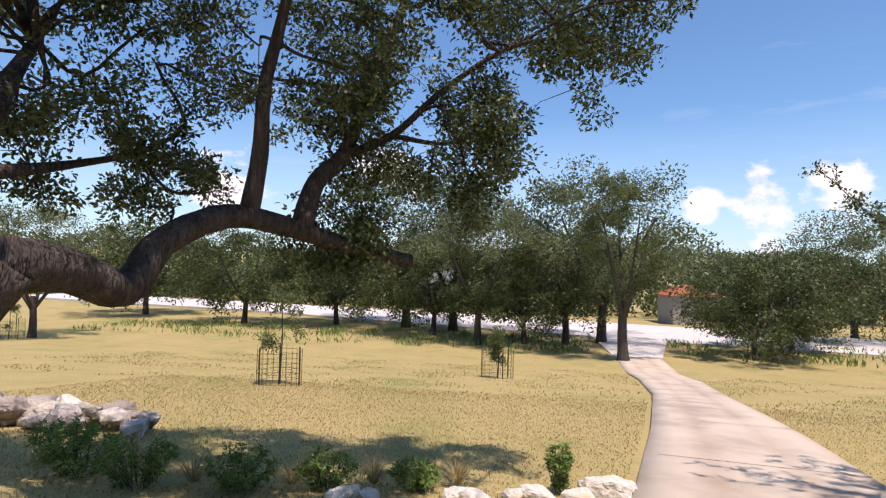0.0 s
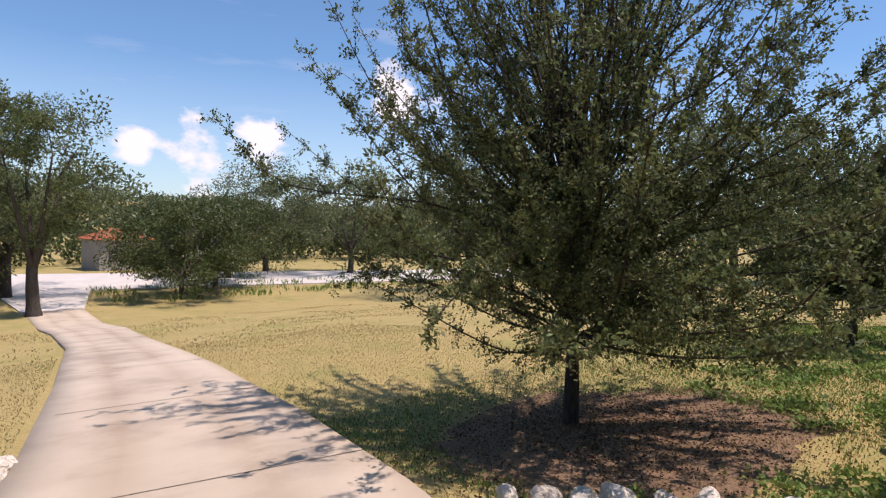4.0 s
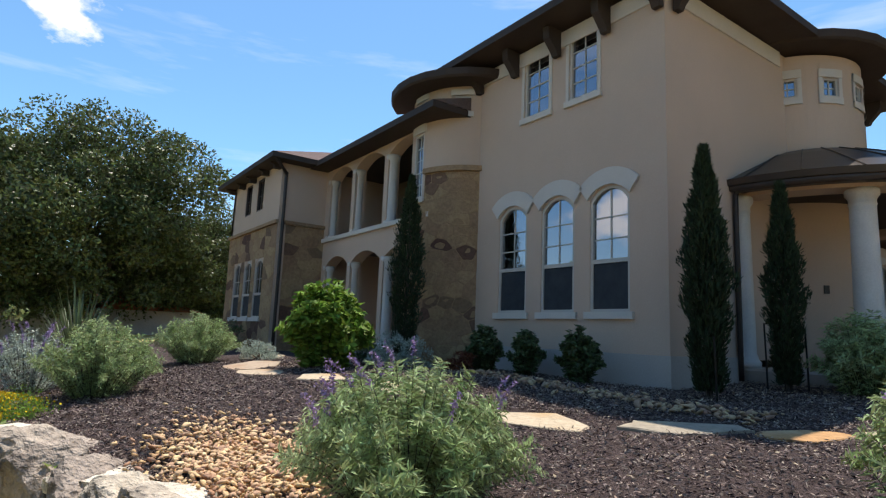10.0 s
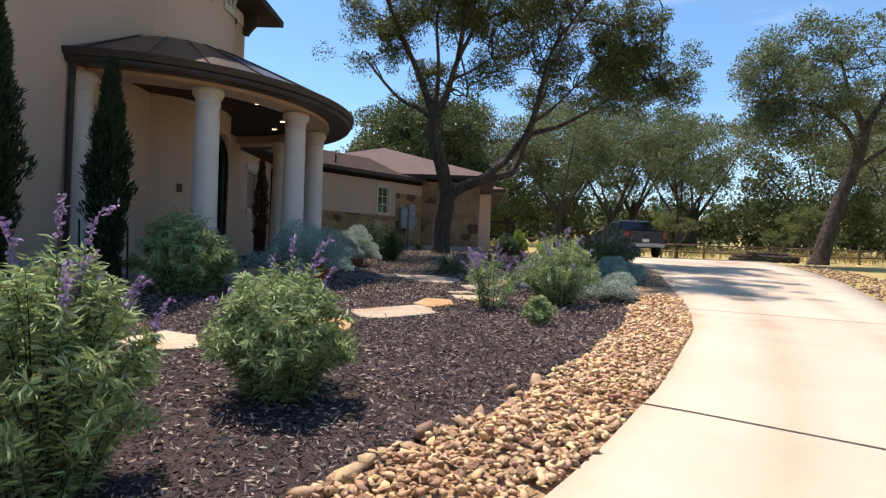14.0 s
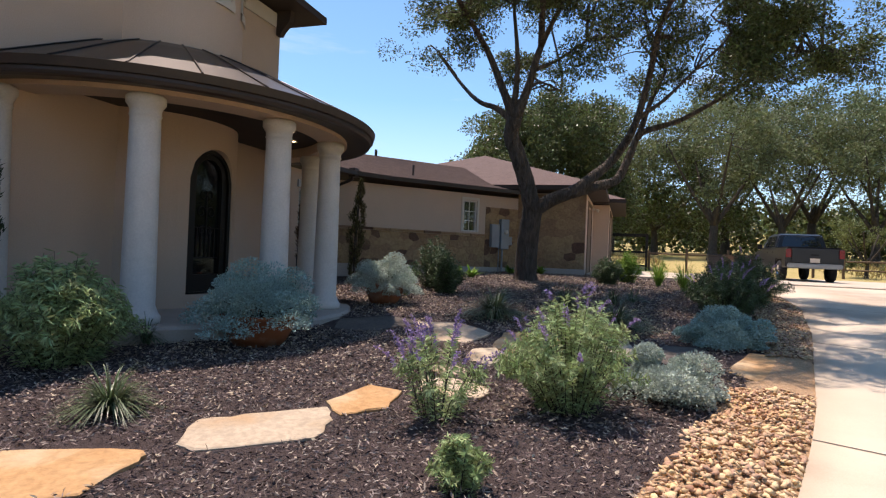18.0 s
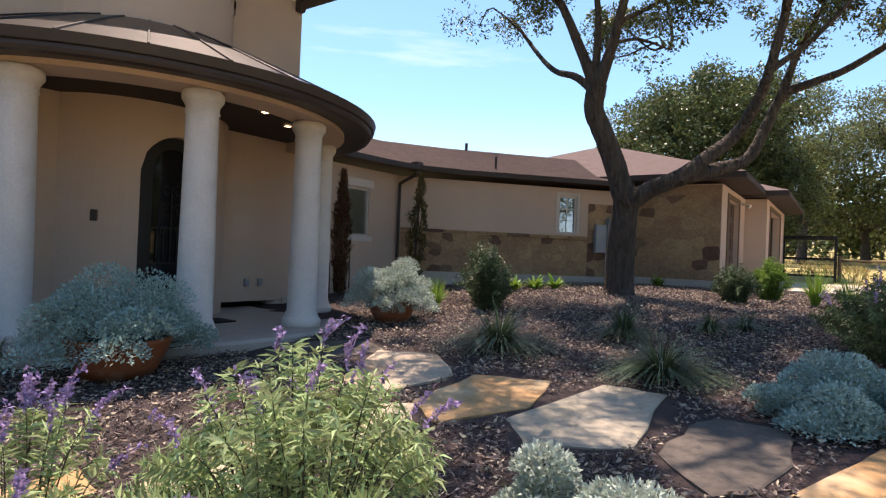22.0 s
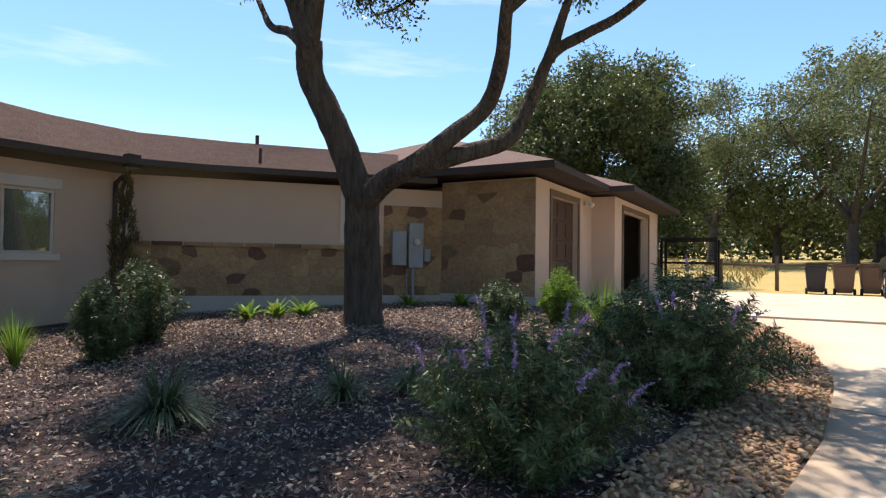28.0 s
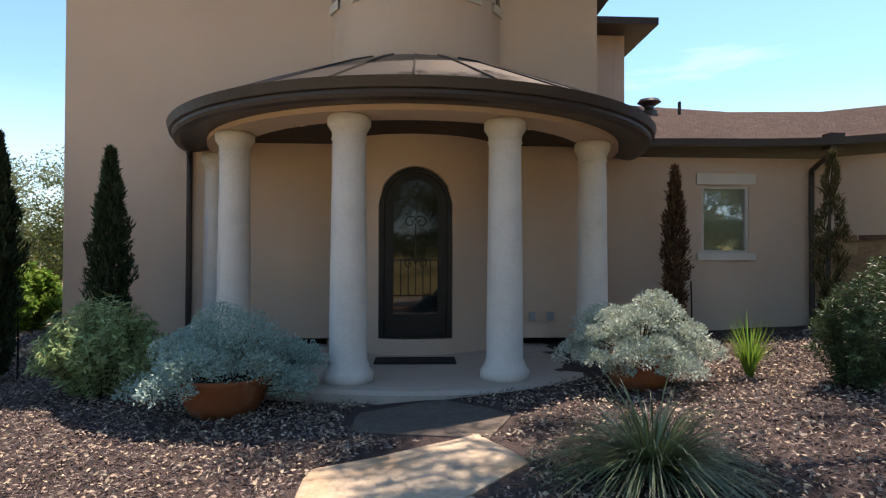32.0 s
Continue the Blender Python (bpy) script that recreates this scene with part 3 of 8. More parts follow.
M["glass"] = glass()
M["glass_clear"] = glass(0.85)
M["door_glass"] = mat("dark_door_glass", (0.006, 0.007, 0.008), (0.009, 0.01, 0.011), 2, 0.04, 0, 10, spec=0.45, fine_mix=0.05)
M["screen"] = mat("insect_screen", (0.03, 0.034, 0.04), (0.045, 0.05, 0.055), 4, 0.7, 0, 30, spec=0.2, fine_mix=0.1)
M["sash"] = mat("window_sash", (0.55, 0.49, 0.42), (0.5, 0.45, 0.385), 3, 0.5, 0, 30, spec=0.4, fine_mix=0.05)
M["sash_dark"] = mat("dark_sash", (0.05, 0.035, 0.028), (0.06, 0.042, 0.033), 3, 0.5, 0, 30, spec=0.4, fine_mix=0.05)


def arch_line(w, h, rise, n=12):
    """Outline of a window head: from left spring to right spring."""
    if rise <= 0:
        return [(-w / 2, h), (w / 2, h)]
    r = (w * w / 4 + rise * rise) / (2 * rise)
    return [(u, h - r + math.sqrt(max(0, r * r - u * u))) for u in [lerp(-w / 2, w / 2, k / n) for k in range(n + 1)]]


def ring_prism(bm, outer, inner, v0, v1, m):
    """A frame between two outlines of the same count, from v0 to v1."""
    n = len(outer)
    rows = [[bm.verts.new(m @ Vector((u, v, w))) for u, w in line] for line, v in ((outer, v1), (inner, v1), (inner, v0), (outer, v0))]
    for i in range(n):
        j = (i + 1) % n
        for a in range(4):
            p, q = rows[a], rows[(a + 1) % 4]
            bm.faces.new((p[i], p[j], q[j], q[i]))


def window(name, m, w, h, rise=0.0, bars=(2, 3), hung=0.42, sill=True, sash="sash", label="", group="", screen=True, blind=False):
    """A window in a wall opening: m puts u across, v outwards, w up, its origin at the foot's middle on the wall face."""
    t = thing(name, (0, 0, 0), label, "window", group, kind="structure")
    f = 0.05
    out = [(-w / 2, 0), *arch_line(w, h, rise), (w / 2, 0)]
    inn = [(-w / 2 + f, f), *[(u * (1 - 2 * f / w), z - f) for u, z in arch_line(w, h, rise)], (w / 2 - f, f)]
    bm = bmesh.new()
    ring_prism(bm, out, inn, -0.12, -0.02, m)
    part("window_frame", bm, M[sash], t)
    zc = h * hung
    if hung:
        bm = bmesh.new()
        box(bm, -w / 2 + f, w / 2 - f, -0.1, -0.03, zc - 0.035, zc + 0.035, m)
        part("meeting_rail", bm, M[sash], t)
    top = arch_line(w - 2 * f, h - f, rise * 0.98)
    for nm, lo, line in (("pane", zc if hung else f, top), *((("pane", f, [(-w / 2 + f, zc), (w / 2 - f, zc)]),) if hung else ())):
        bm = bmesh.new()
        pts = [(-w / 2 + f, lo), *line, (w / 2 - f, lo)] if nm else []
        vs = [bm.verts.new(m @ Vector((u, -0.07, z))) for u, z in pts]
        bm.faces.new(vs[::-1])
        part(nm, bm, M["glass_clear"] if blind else M["glass"], t)
    if hung and screen:
        bm = bmesh.new()
        box(bm, -w / 2 + f, w / 2 - f, -0.055, -0.05, f, zc - 0.04, m)
        part("insect_screen", bm, M["screen"], t, "dark insect screen")
    if blind:
        bm = bmesh.new()
        box(bm, -w / 2 + f, w / 2 - f, -0.115, -0.105, f, h - f, m)
        part("blind", bm, M["blind"], t, "pale lowered blind")
    nx, nz_ = bars
    lo = zc if hung else f
    for i in range(1, nx):
        u = lerp(-w / 2 + f, w / 2 - f, i / nx)
        bm = bmesh.new()
        box(bm, u - 0.011, u + 0.011, -0.075, -0.055, lo, h - f - (0 if rise == 0 else 0.01), m)
        part("glazing_bar", bm, M[sash], t)
    for i in range(1, nz_):
        z = lerp(lo, h - f - rise * 0.5, i / nz_)
        bm = bmesh.new()
        box(bm, -w / 2 + f, w / 2 - f, -0.075, -0.055, z - 0.011, z + 0.011, m)
        part("glazing_bar", bm, M[sash], t)
    if sill:
        bm = bmesh.new()
        box(bm, -w / 2 - 0.09, w / 2 + 0.09, -0.02, 0.06, -0.12, 0.0, m)
        part("window_sill", bm, M["trim"], t)
    return t


def stone_face(parent, m, w, h, seed, big=0.55, dark=0.2, bottom=0.0):
    """Random rubble: cells about scattered seeds, cut by their neighbours' bisectors, with thin flush joints."""
    r = random.Random(seed)
    nu, nz = max(1, round(w / (big * 0.66))), max(1, round((h - bottom) / (big * 0.46)))
    du, dz = w / nu, (h - bottom) / nz
    seeds = [((i + 0.5 + 0.25 * (j % 2 * 2 - 1) + r.uniform(-0.36, 0.36)) * du, bottom + (j + 0.5 + r.uniform(-0.4, 0.4)) * dz) for i in range(nu) for j in range(nz)]
    count = 0
    for su, sz in seeds:
        loop = [(0.0, bottom), (w, bottom), (w, h), (0.0, h)]
        near_ = sorted(seeds, key=lambda q: (q[0] - su) ** 2 + (1.5 * (q[1] - sz)) ** 2)[1:13]
        for qu, qz in near_:
            nu_, nz_ = qu - su, 2.2 * (qz - sz)
            mu, mz = (qu + su) / 2, (qz + sz) / 2
            cut = []
            for k in range(len(loop)):
                a, b = loop[k], loop[(k + 1) % len(loop)]
                da, db = (a[0] - mu) * nu_ + (a[1] - mz) * nz_, (b[0] - mu) * nu_ + (b[1] - mz) * nz_
                if da <= 0:
                    cut.append(a)
                if da * db < 0:
                    q = da / (da - db)
                    cut.append((lerp(a[0], b[0], q), lerp(a[1], b[1], q)))
            loop = cut
            if len(loop) < 3:
                break
        if len(loop) < 3:
            continue
        cu, cz = sum(q[0] for q in loop) / len(loop), sum(q[1] for q in loop) / len(loop)
        fine_ = []
        for k in range(len(loop)):
            a, b = loop[k], loop[(k + 1) % len(loop)]
            ln = math.dist(a, b)
            if ln < 0.03:
                continue
            for q in (0.1, 0.5, 0.9) if ln > 0.12 else (0.5,):
                wob = 0.012 if q == 0.5 else 0.0
                fine_.append((lerp(a[0], b[0], q) + r.uniform(-wob, wob), lerp(a[1], b[1], q) + r.uniform(-wob, wob)))
        if len(fine_) < 3:
            continue
        size = max(0.08, math.dist(fine_[0], (cu, cz)))
        k0 = 1 - min(0.2, 0.005 / size)
        loop = [(lerp(cu, u, k0), lerp(cz, z, k0)) for u, z in fine_]
        p = r.uniform(0.003, 0.011)
        bm = bmesh.new()
        base = [bm.verts.new(m(u, 0.0, z)) for u, z in loop]
        top = [bm.verts.new(m(lerp(u, cu, 0.05), p, lerp(z, cz, 0.05))) for u, z in loop]
        bm.faces.new(top)
        for k in range(len(loop)):
            q = (k + 1) % len(loop)
            bm.faces.new((base[k], base[q], top[q], top[k]))
        part("stone", bm, M["stone_dark"] if r.random() < dark else M["stone"], parent)
        count += 1
    return count


def flat_map(m):
    return lambda u, v, w: m @ Vector((u, v, w))


def round_map(cx, cy, r, a0, z0):
    return lambda u, v, w: Vector((cx + (r + v) * math.cos(radians(a0) + u / r), cy + (r + v) * math.sin(radians(a0) + u / r), z0 + w))


M["blind"] = mat("pale_blind", (0.75, 0.78, 0.7), (0.7, 0.73, 0.66), 2, 0.8, 0, 20, spec=0.2, fine_mix=0.1)
M["soffit"] = mat("soffit", (0.05, 0.036, 0.03), (0.06, 0.044, 0.036), 2, 0.7, 0.001, 25, spec=0.2, fine_mix=0.1)


def hip_roof(name, foot, ridge, faces, z, zr, material, label, thick=0.16):
    """A roof from the eave's corners (foot, at height z) to ridge points (at zr); faces index foot + ridge."""
    t = thing(name, (0, 0, 0), label, "roof", kind="structure")
    bm = bmesh.new()
    v = [bm.verts.new((x, y, z)) for x, y in foot] + [bm.verts.new((x, y, zr if isinstance(zr, (int, float)) else zr[i])) for i, (x, y) in enumerate(ridge)]
    for f in faces:
        bm.faces.new([v[i] for i in f])
    part("shingles", bm, material, t)
    bm = bmesh.new()
    prism(bm, foot, z - thick, z - 0.01)
    part("eave", bm, M["soffit"], t, "dark brown fascia and soffit")
    return t


# ---- main block ----
WX, WY, TOP = 5.7, -7.67, 7.35
# north wall with the arched windows: u runs west from the tower to the corner
mN = frame_at(10.5, WY, 0, -1, 0)
gw = [(0.78, 1.62), (2.03, 2.87), (3.24, 4.08)]
north_open = [(a, b, 1.82, 4.02, 0.22) for a, b in gw] + [(1.48, 2.2, 5.85, 7.2, 0), (2.72, 3.42, 5.85, 7.2, 0)]
wall("wall_north", mN, 4.8, 1.1, TOP, north_open, M["stucco"], "tan stucco house wall in shade")
for a, b in gw:
    window("window_1", mN @ Matrix.Translation(((a + b) / 2, 0, 1.82)), b - a, 2.2, 0.22, (2, 3), 0.4, label="tall arched window with glazing bars reflecting the sky", group="arched windows")
for a, b in ((1.48, 2.2), (2.72, 3.42)):
    window("window_2", mN @ Matrix.Translation(((a + b) / 2, 0, 5.85)), b - a, 1.35, 0, (2, 4), 0, label="upper window with glazing bars reflecting the sky", group="upper windows")
# west wall of the entry
mW = frame_at(WX, WY - 0.25, 0, 0, -1)
wall("wall_west", mW, 7.95, 1.1, TOP, [(3.9, 6.6, 1.1, 7.2, 0)], M["stucco"], "tan stucco entry wall in shade")
mS = frame_at(WX, -16.12, 0, 1, 0)
wall("wall_south", mS, 6.0, 1.0, TOP, [], M["stucco"], "tan stucco side wall")
bm = bmesh.new()
box(bm, WX + 0.2, 10.5, WY - 0.2, WY + 0.03, 0.2, 1.14)
part("plinth", bm, M["stucco_plinth"])
bm = bmesh.new()
box(bm, WX - 0.03, WX + 0.2, -10.15, WY + 0.03, 0.2, 1.14)
box(bm, WX - 0.03, WX + 0.2, -16.12, -15.9, 0.2, 1.14)
part("plinth", bm, M["stucco_plinth"])
for o in bpy.data.objects:
    if o.name.startswith("plinth"):
        tagged(o, "pale stucco plinth at the wall's foot", "plinth", kind="structure")
# turret over the door
TX, TY, TR = 6.35, -13.17, 1.5
tur_open = [(180 + d - 7, 180 + d + 7, 6.4, 6.82) for d in (-62, -31, 0, 31, 62)] + [(180 - 21.51, 180 + 21.51, 1.2, 3.74)]
curved_wall("turret_wall", TX, TY, TR, 96, 264, 0.95, 7.3, tur_open, M["stucco"], "round tan stucco turret above the entry")
# stone-faced tower
SX, SY, SR = 11.75, -8.35, 1.45
tow_open = [(76, 94, 4.5, 6.1), (80, 95, 6.5, 6.9), (127, 142, 6.45, 6.85)]
curved_wall("tower_wall", SX, SY, SR, 60, 215, 0.3, 7.15, tow_open, M["stucco"], "round tower with stone-faced foot")

# roofs
hip_roof("main_roof", [(WX - 0.75, WY + 0.75), (WX - 0.75, -16.9), (12.6, -16.9), (12.6, WY + 0.75)], [(9.0, -11.2), (9.0, -13.2)], [(0, 1, 5, 4), (1, 2, 5), (2, 3, 4, 5), (3, 0, 4)], TOP + 0.22, 9.9, M["shingle"], "brown shingle hip roof with dark eaves")
# second volume behind
wall("wall_back", frame_at(9.75, -18.05, 0, 1, 0), 6.0, 1.0, 7.62, [], M["stucco"], "tan stucco wall behind the entry block")
wall("wall_back_west", frame_at(9.75, -16.1, 0, 0, -1), 1.695, 1.0, 7.62, [], M["stucco"], "tan stucco wall behind the entry block")
hip_roof("back_roof", [(9.1, -15), (9.1, -18.6), (16.5, -18.6), (16.5, -15)], [(11.5, -16.8), (14, -16.8)], [(0, 1, 4), (1, 2, 5, 4), (2, 3, 5), (3, 0, 4, 5)], 7.8, 8.8, M["shingle"], "brown shingle roof with dark eaves")
# east and back walls close the block
wall("wall_east", frame_at(12.5, -16.1, 0, 0, 1), 8.0, 0.5, TOP, [], M["stucco"], "tan stucco wall")

# ---- two-storey arcade ----
AY = -7.0
mA = frame_at(17.4, AY, 0, -1, 0)
aro = []
for a, b in ((0.3, 1.8), (2.0, 3.7), (3.9, 5.8)):
    aro += [(a, b, 0.95, 3.52, 0.28), (a, b, 4.14, 6.27, 0.28)]
wall("wall_arcade", mA, 6.0, 0.3, 6.4, aro, M["stucco"], "two-storey stucco arcade with low arches", 0.35)
# back wall and balcony floor carry the recess's shade in their brown colour
wall("wall_arcade_back", frame_at(17.4, AY - 2.4, 0, -1, 0), 6.0, 0.3, 6.4, [(0.5, 1.6, 1.1, 3.1, 0), (3, 4.1, 1.1, 3.1, 0)], M["room_shade"], "wall behind the arcade, its shade put into dark brown colour")
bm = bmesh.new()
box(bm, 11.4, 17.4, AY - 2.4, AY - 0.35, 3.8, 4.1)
part("balcony_floor", bm, M["room_shade"])
tagged(bpy.data.objects["balcony_floor"], "balcony floor of the arcade", "floor", kind="structure")
bm = bmesh.new()
box(bm, 11.4, 17.4, AY - 2.4, AY + 0.3, 0.2, 0.97)
part("arcade_floor", bm, M["porchfloor"])
tagged(bpy.data.objects["arcade_floor"], "concrete floor of the arcade", "floor", kind="structure")
hip_roof("arcade_roof", [(10.6, -12), (10.6, AY + 0.6), (17.6, AY + 0.6), (17.6, -12)][::-1], [(10.6, -9.5), (17.6, -9.5)], [(0, 1, 5), (1, 2, 4, 5), (2, 3, 4), (3, 0, 5, 4)], 6.47, 7.4, M["shingle"], "brown shingle roof over the arcade")

# ---- far wing ----
FX, FY, FE = 17.4, -5.5, 22.4
mFn = frame_at(FE, FY, 0, -1, 0)
far_low = [(u, u + 0.82, 1.62, 3.48, 0.2) for u in (0.85, 2.0, 3.15)]
far_up = [(u, u + 0.68, 5.12, 6.2, 0) for u in (1.5, 2.75)]
wall("wall_far_north", mFn, FE - FX, 0.2, 6.4, far_low + far_up, M["stucco"], "far wing wall of stucco over stone")
for o in far_low + far_up:
    window("window_3", mFn @ Matrix.Translation(((o[0] + o[1]) / 2, 0, o[2])), o[1] - o[0], o[3] - o[2], o[4], (2, 2), 0.4 if o[4] else 0, sill=o[4] > 0, sash="sash" if o[4] else "sash_dark", label="window of the far wing with pale frame" if o[4] else "upper window of the far wing with dark frame", group="far windows")
mFw = frame_at(FX, FY - 0.25, 0, 0, -1)
wall("wall_far_west", mFw, 4.5, 0.2, 6.4, [], M["stucco"], "far wing side wall of stucco over stone")
hip_roof("far_roof", [(FX - 0.5, FY + 0.5), (FX - 0.5, -12), (FE + 0.5, -12), (FE + 0.5, FY + 0.5)], [(19.9, -8.2), (19.9, -9.2)], [(0, 1, 5, 4), (1, 2, 5), (2, 3, 4, 5), (3, 0, 4)], 6.5, 7.85, M["shingle"], "brown shingle hip roof of the far wing")
wall("wall_far_east", frame_at(FE, -12, 0, 0, 1), 6.5, 0.2, 6.4, [], M["stucco"], "far wing wall of stucco")
# brackets under the far wing's eave
for u in (0.15, 1.3, 2.5, 3.75, 4.85):
    bm = bmesh.new()
    box(bm, u - 0.07, u + 0.07, 0.0, 0.34, 6.16, 6.34, mFn)
    bmesh.ops.bevel(bm, geom=[e for e in bm.edges if all((mFn.inverted() @ v.co).y > 0.3 and (mFn.inverted() @ v.co).z < 6.2 for v in e.verts)], offset=0.12, segments=3, affect="EDGES")
    tagged(part("eave_bracket", bm, M["soffit"]), "dark brown timber bracket under the eave", "bracket", "eave brackets", "structure")

# ---- low wing and garage ----
LX = 6.28
LZ = 4.15
A2, B2 = (6.28, -20.2), (1.7, -25.4)
dl = math.hypot(A2[0] - B2[0], A2[1] - B2[1])
mL = frame_at(LX, -16.1, 0, 0, -1)
wall("wall_wing", mL, 4.1, 1.0, LZ, [(2.05, 2.9, 2.48, 3.66, 0)], M["stucco"], "tan stucco wall of the low wing")
M_dia = frame_at(*A2, 0, B2[0] - A2[0], B2[1] - A2[1])
gu = 4.85
wall("wall_diagonal", M_dia, dl, 1.0, LZ, [(gu - 0.28, gu + 0.28, 2.85, 3.92, 0)], M["stucco"], "tan stucco wall of the low wing above stone wainscot")
window("window_4", mL @ Matrix.Translation((2.475, 0, 2.48)), 0.85, 1.18, 0, (1, 1), 0, sash="sash", label="wing window with a lowered pale blind", blind=True)
window("window_5", M_dia @ Matrix.Translation((gu, 0, 2.85)), 0.56, 1.07, 0, (2, 3), 0, sash="trim", sill=False, label="small six-light window with pale bars")
mG = frame_at(B2[0], -25.4, 0, -1, 0)
wall("wall_garage_north", mG, 2.4, 1.0, 4.35, [], M["stucco"], "stone-faced garage end wall")
mGf = frame_at(-0.7, -25.65, 0, 0, -1)
wall("wall_garage_west", mGf, 4.05, 1.3, 4.35, [(0.75, 2.75, 1.3, 4.05, 0)], M["stucco"], "tan stucco garage front")
mGg = frame_at(-1.35, -29.7, 0, 0, -1)
wall("wall_garage_front", mGg, 6.6, 1.3, 4.35, [(0.95, 4.6, 1.3, 4.05, 0)], M["stucco"], "tan stucco garage front that stands forward")
wall("wall_garage_return", frame_at(-0.7, -29.7, 0, -1, 0), 0.4, 1.3, 4.35, [], M["stucco"], "tan stucco return of the garage front")
wall("wall_garage_back", frame_at(9, -36.3, 0, 0, 1), 11, 1.0, 4.35, [], M["stucco"], "garage back wall")
wall("wall_garage_south", frame_at(-1.35, -36.3, 0, 1, 0), 10.35, 1.0, 4.35, [], M["stucco"], "garage south wall")

# low roof: follows the bent wing as strips from eave to ridge
EV = [(6.0, -15.6), (5.85, -17.5), (5.78, -19.0), (5.6, -20.05), (4.9, -21.2), (3.2, -23.1), (1.6, -24.9)]
RG = [(9.2, -15.6), (9.3, -18.0), (9.1, -20.2), (8.6, -22.0), (7.4, -23.9), (5.6, -26.0), (4.2, -27.6)]
low_roof = thing("low_roof", (0, 0, 0), "brown shingle roof that bends along the low wing", "roof", kind="structure")
vs, fs = [], []
NC = 20
for i in range(len(EV)):
    rz = 5.95 - 0.35 * smooth(0, 3, i)
    for k in range(NC):
        for q, up in ((k / NC, 0.018), ((k + 1) / NC, 0.0)):
            vs.append((lerp(EV[i][0], RG[i][0], q), lerp(EV[i][1], RG[i][1], q), lerp(4.36, rz, q) + up))
    vs.append((lerp(RG[i][0], EV[i][0], -1.0), lerp(RG[i][1], EV[i][1], -1.0), 4.3))
for i in range(len(EV) - 1):
    for k in range(2 * NC):
        a, w = i * (2 * NC + 1) + k, 2 * NC + 1
        fs.append((a, a + w, a + w + 1, a + 1))
soup("shingles", vs, fs, M["shingle"], low_roof)
bm = bmesh.new()
pl = [(x, y) for x, y in EV] + [(9, -28), (12, -16)]
prism(bm, pl, 4.25, 4.32)
part("eave", bm, M["soffit"], low_roof, "dark soffit")
bm = bmesh.new()
for (a, b) in zip(EV, EV[1:]):
    m = frame_at(*a, 0, b[0] - a[0], b[1] - a[1])
    box(bm, -0.02, math.dist(a, b) + 0.02, -0.02, 0.1, 4.255, 4.375, m)
part("gutter", bm, M["brown"], low_roof, "dark brown gutter")
hip_roof("garage_roof", [(-1.35, -24.75), (-1.35, -37), (9.6, -37), (9.6, -24.75)], [(4.0, -29.5), (4.0, -32.0)], [(0, 1, 5, 4), (1, 2, 5), (2, 3, 4, 5), (3, 0, 4)], 4.58, 6.44, M["shingle"], "brown shingle hip roof of the garage")
hip_roof("garage_front_roof", [(-2.0, -29.1), (-2.0, -37.0), (1.5, -37.0), (1.5, -29.1)], [(1.2, -32.0), (1.2, -34.0)], [(0, 1, 5, 4), (1, 2, 5), (2, 3, 4, 5), (3, 0, 4)], 4.56, 5.7, M["shingle"], "brown shingle roof of the forward garage bay")

# ---- porch ----
PX, PY, PR = 5.95, -13.17, 2.95
COLS = [(3.12, -12.40), (3.23, -14.23), (4.12, -10.79), (4.46, -15.66), (5.8, -10.0), (5.97, -16.0)]


def column_mesh():
    bm = bmesh.new()
    lathe(bm, [(0, 0), (0.29, 0), (0.29, 0.05), (0.295, 0.09), (0.265, 0.13), (0.25, 0.15), (0.24, 0.19), (0.218, 0.24), (0.213, 0.9), (0.192, 2.72), (0.192, 2.76), (0.21, 2.78), (0.197, 2.8), (0.2, 2.86), (0.23, 2.91), (0.25, 2.94), (0.25, 3.02), (0.22, 3.05), (0, 3.05)], 32)
    return bm


col = tagged(part("porch_column", column_mesh(), M["column"], shade=True), "round off-white porch column with moulded base and capital", "column", "porch columns")
for i, (cx, cy) in enumerate(COLS):
    at = pose(cx, cy, 0.97)
    if i == 0:
        col.matrix_world = at
    else:
        copy_thing(col, at)
bm = bmesh.new()
lathe(bm, [(3.42, 0.55), (3.42, 0.93), (3.38, 0.97), (0.4, 0.97)], 64, PX, PY, 88, 272)
tagged(part("porch_slab", bm, M["porchfloor"]), "rounded concrete porch slab", "porch floor", kind="structure")
porch_roof = thing("porch_roof", (PX, PY, 0), "round porch roof with ribbed metal and dark brown eave", "roof", kind="structure")
bm = bmesh.new()
lathe(bm, [(2.7, 4.22), (2.7, 4.02), (3.2, 4.02), (3.2, 4.11)], 64, 0, 0, 90, 270)
part("entablature", bm, M["stucco"], porch_roof, "curved tan stucco beam")
bm = bmesh.new()
lathe(bm, [(3.1, 4.1), (3.56, 4.03), (3.64, 4.04), (3.66, 4.08), (3.66, 4.12), (3.7, 4.13), (3.73, 4.24), (3.64, 4.255)], 48, 0, 0, 90, 270)
part("gutter", bm, M["brown"], porch_roof, "dark brown curved gutter")
bm = bmesh.new()
lathe(bm, [(3.66, 4.25), (2.6, 4.74), (1.85, 5.08), (1.3, 5.3)], 48, 0, 0, 90, 270)
part("metal_roof", bm, M["roofmetal"], porch_roof, "ribbed brown metal roofing")
bm = bmesh.new()
lathe(bm, [(0.3, 4.2), (2.72, 4.2)], 48, 0, 0, 90, 270)
part("porch_ceiling", bm, M["soffit"], porch_roof, "dark porch ceiling")

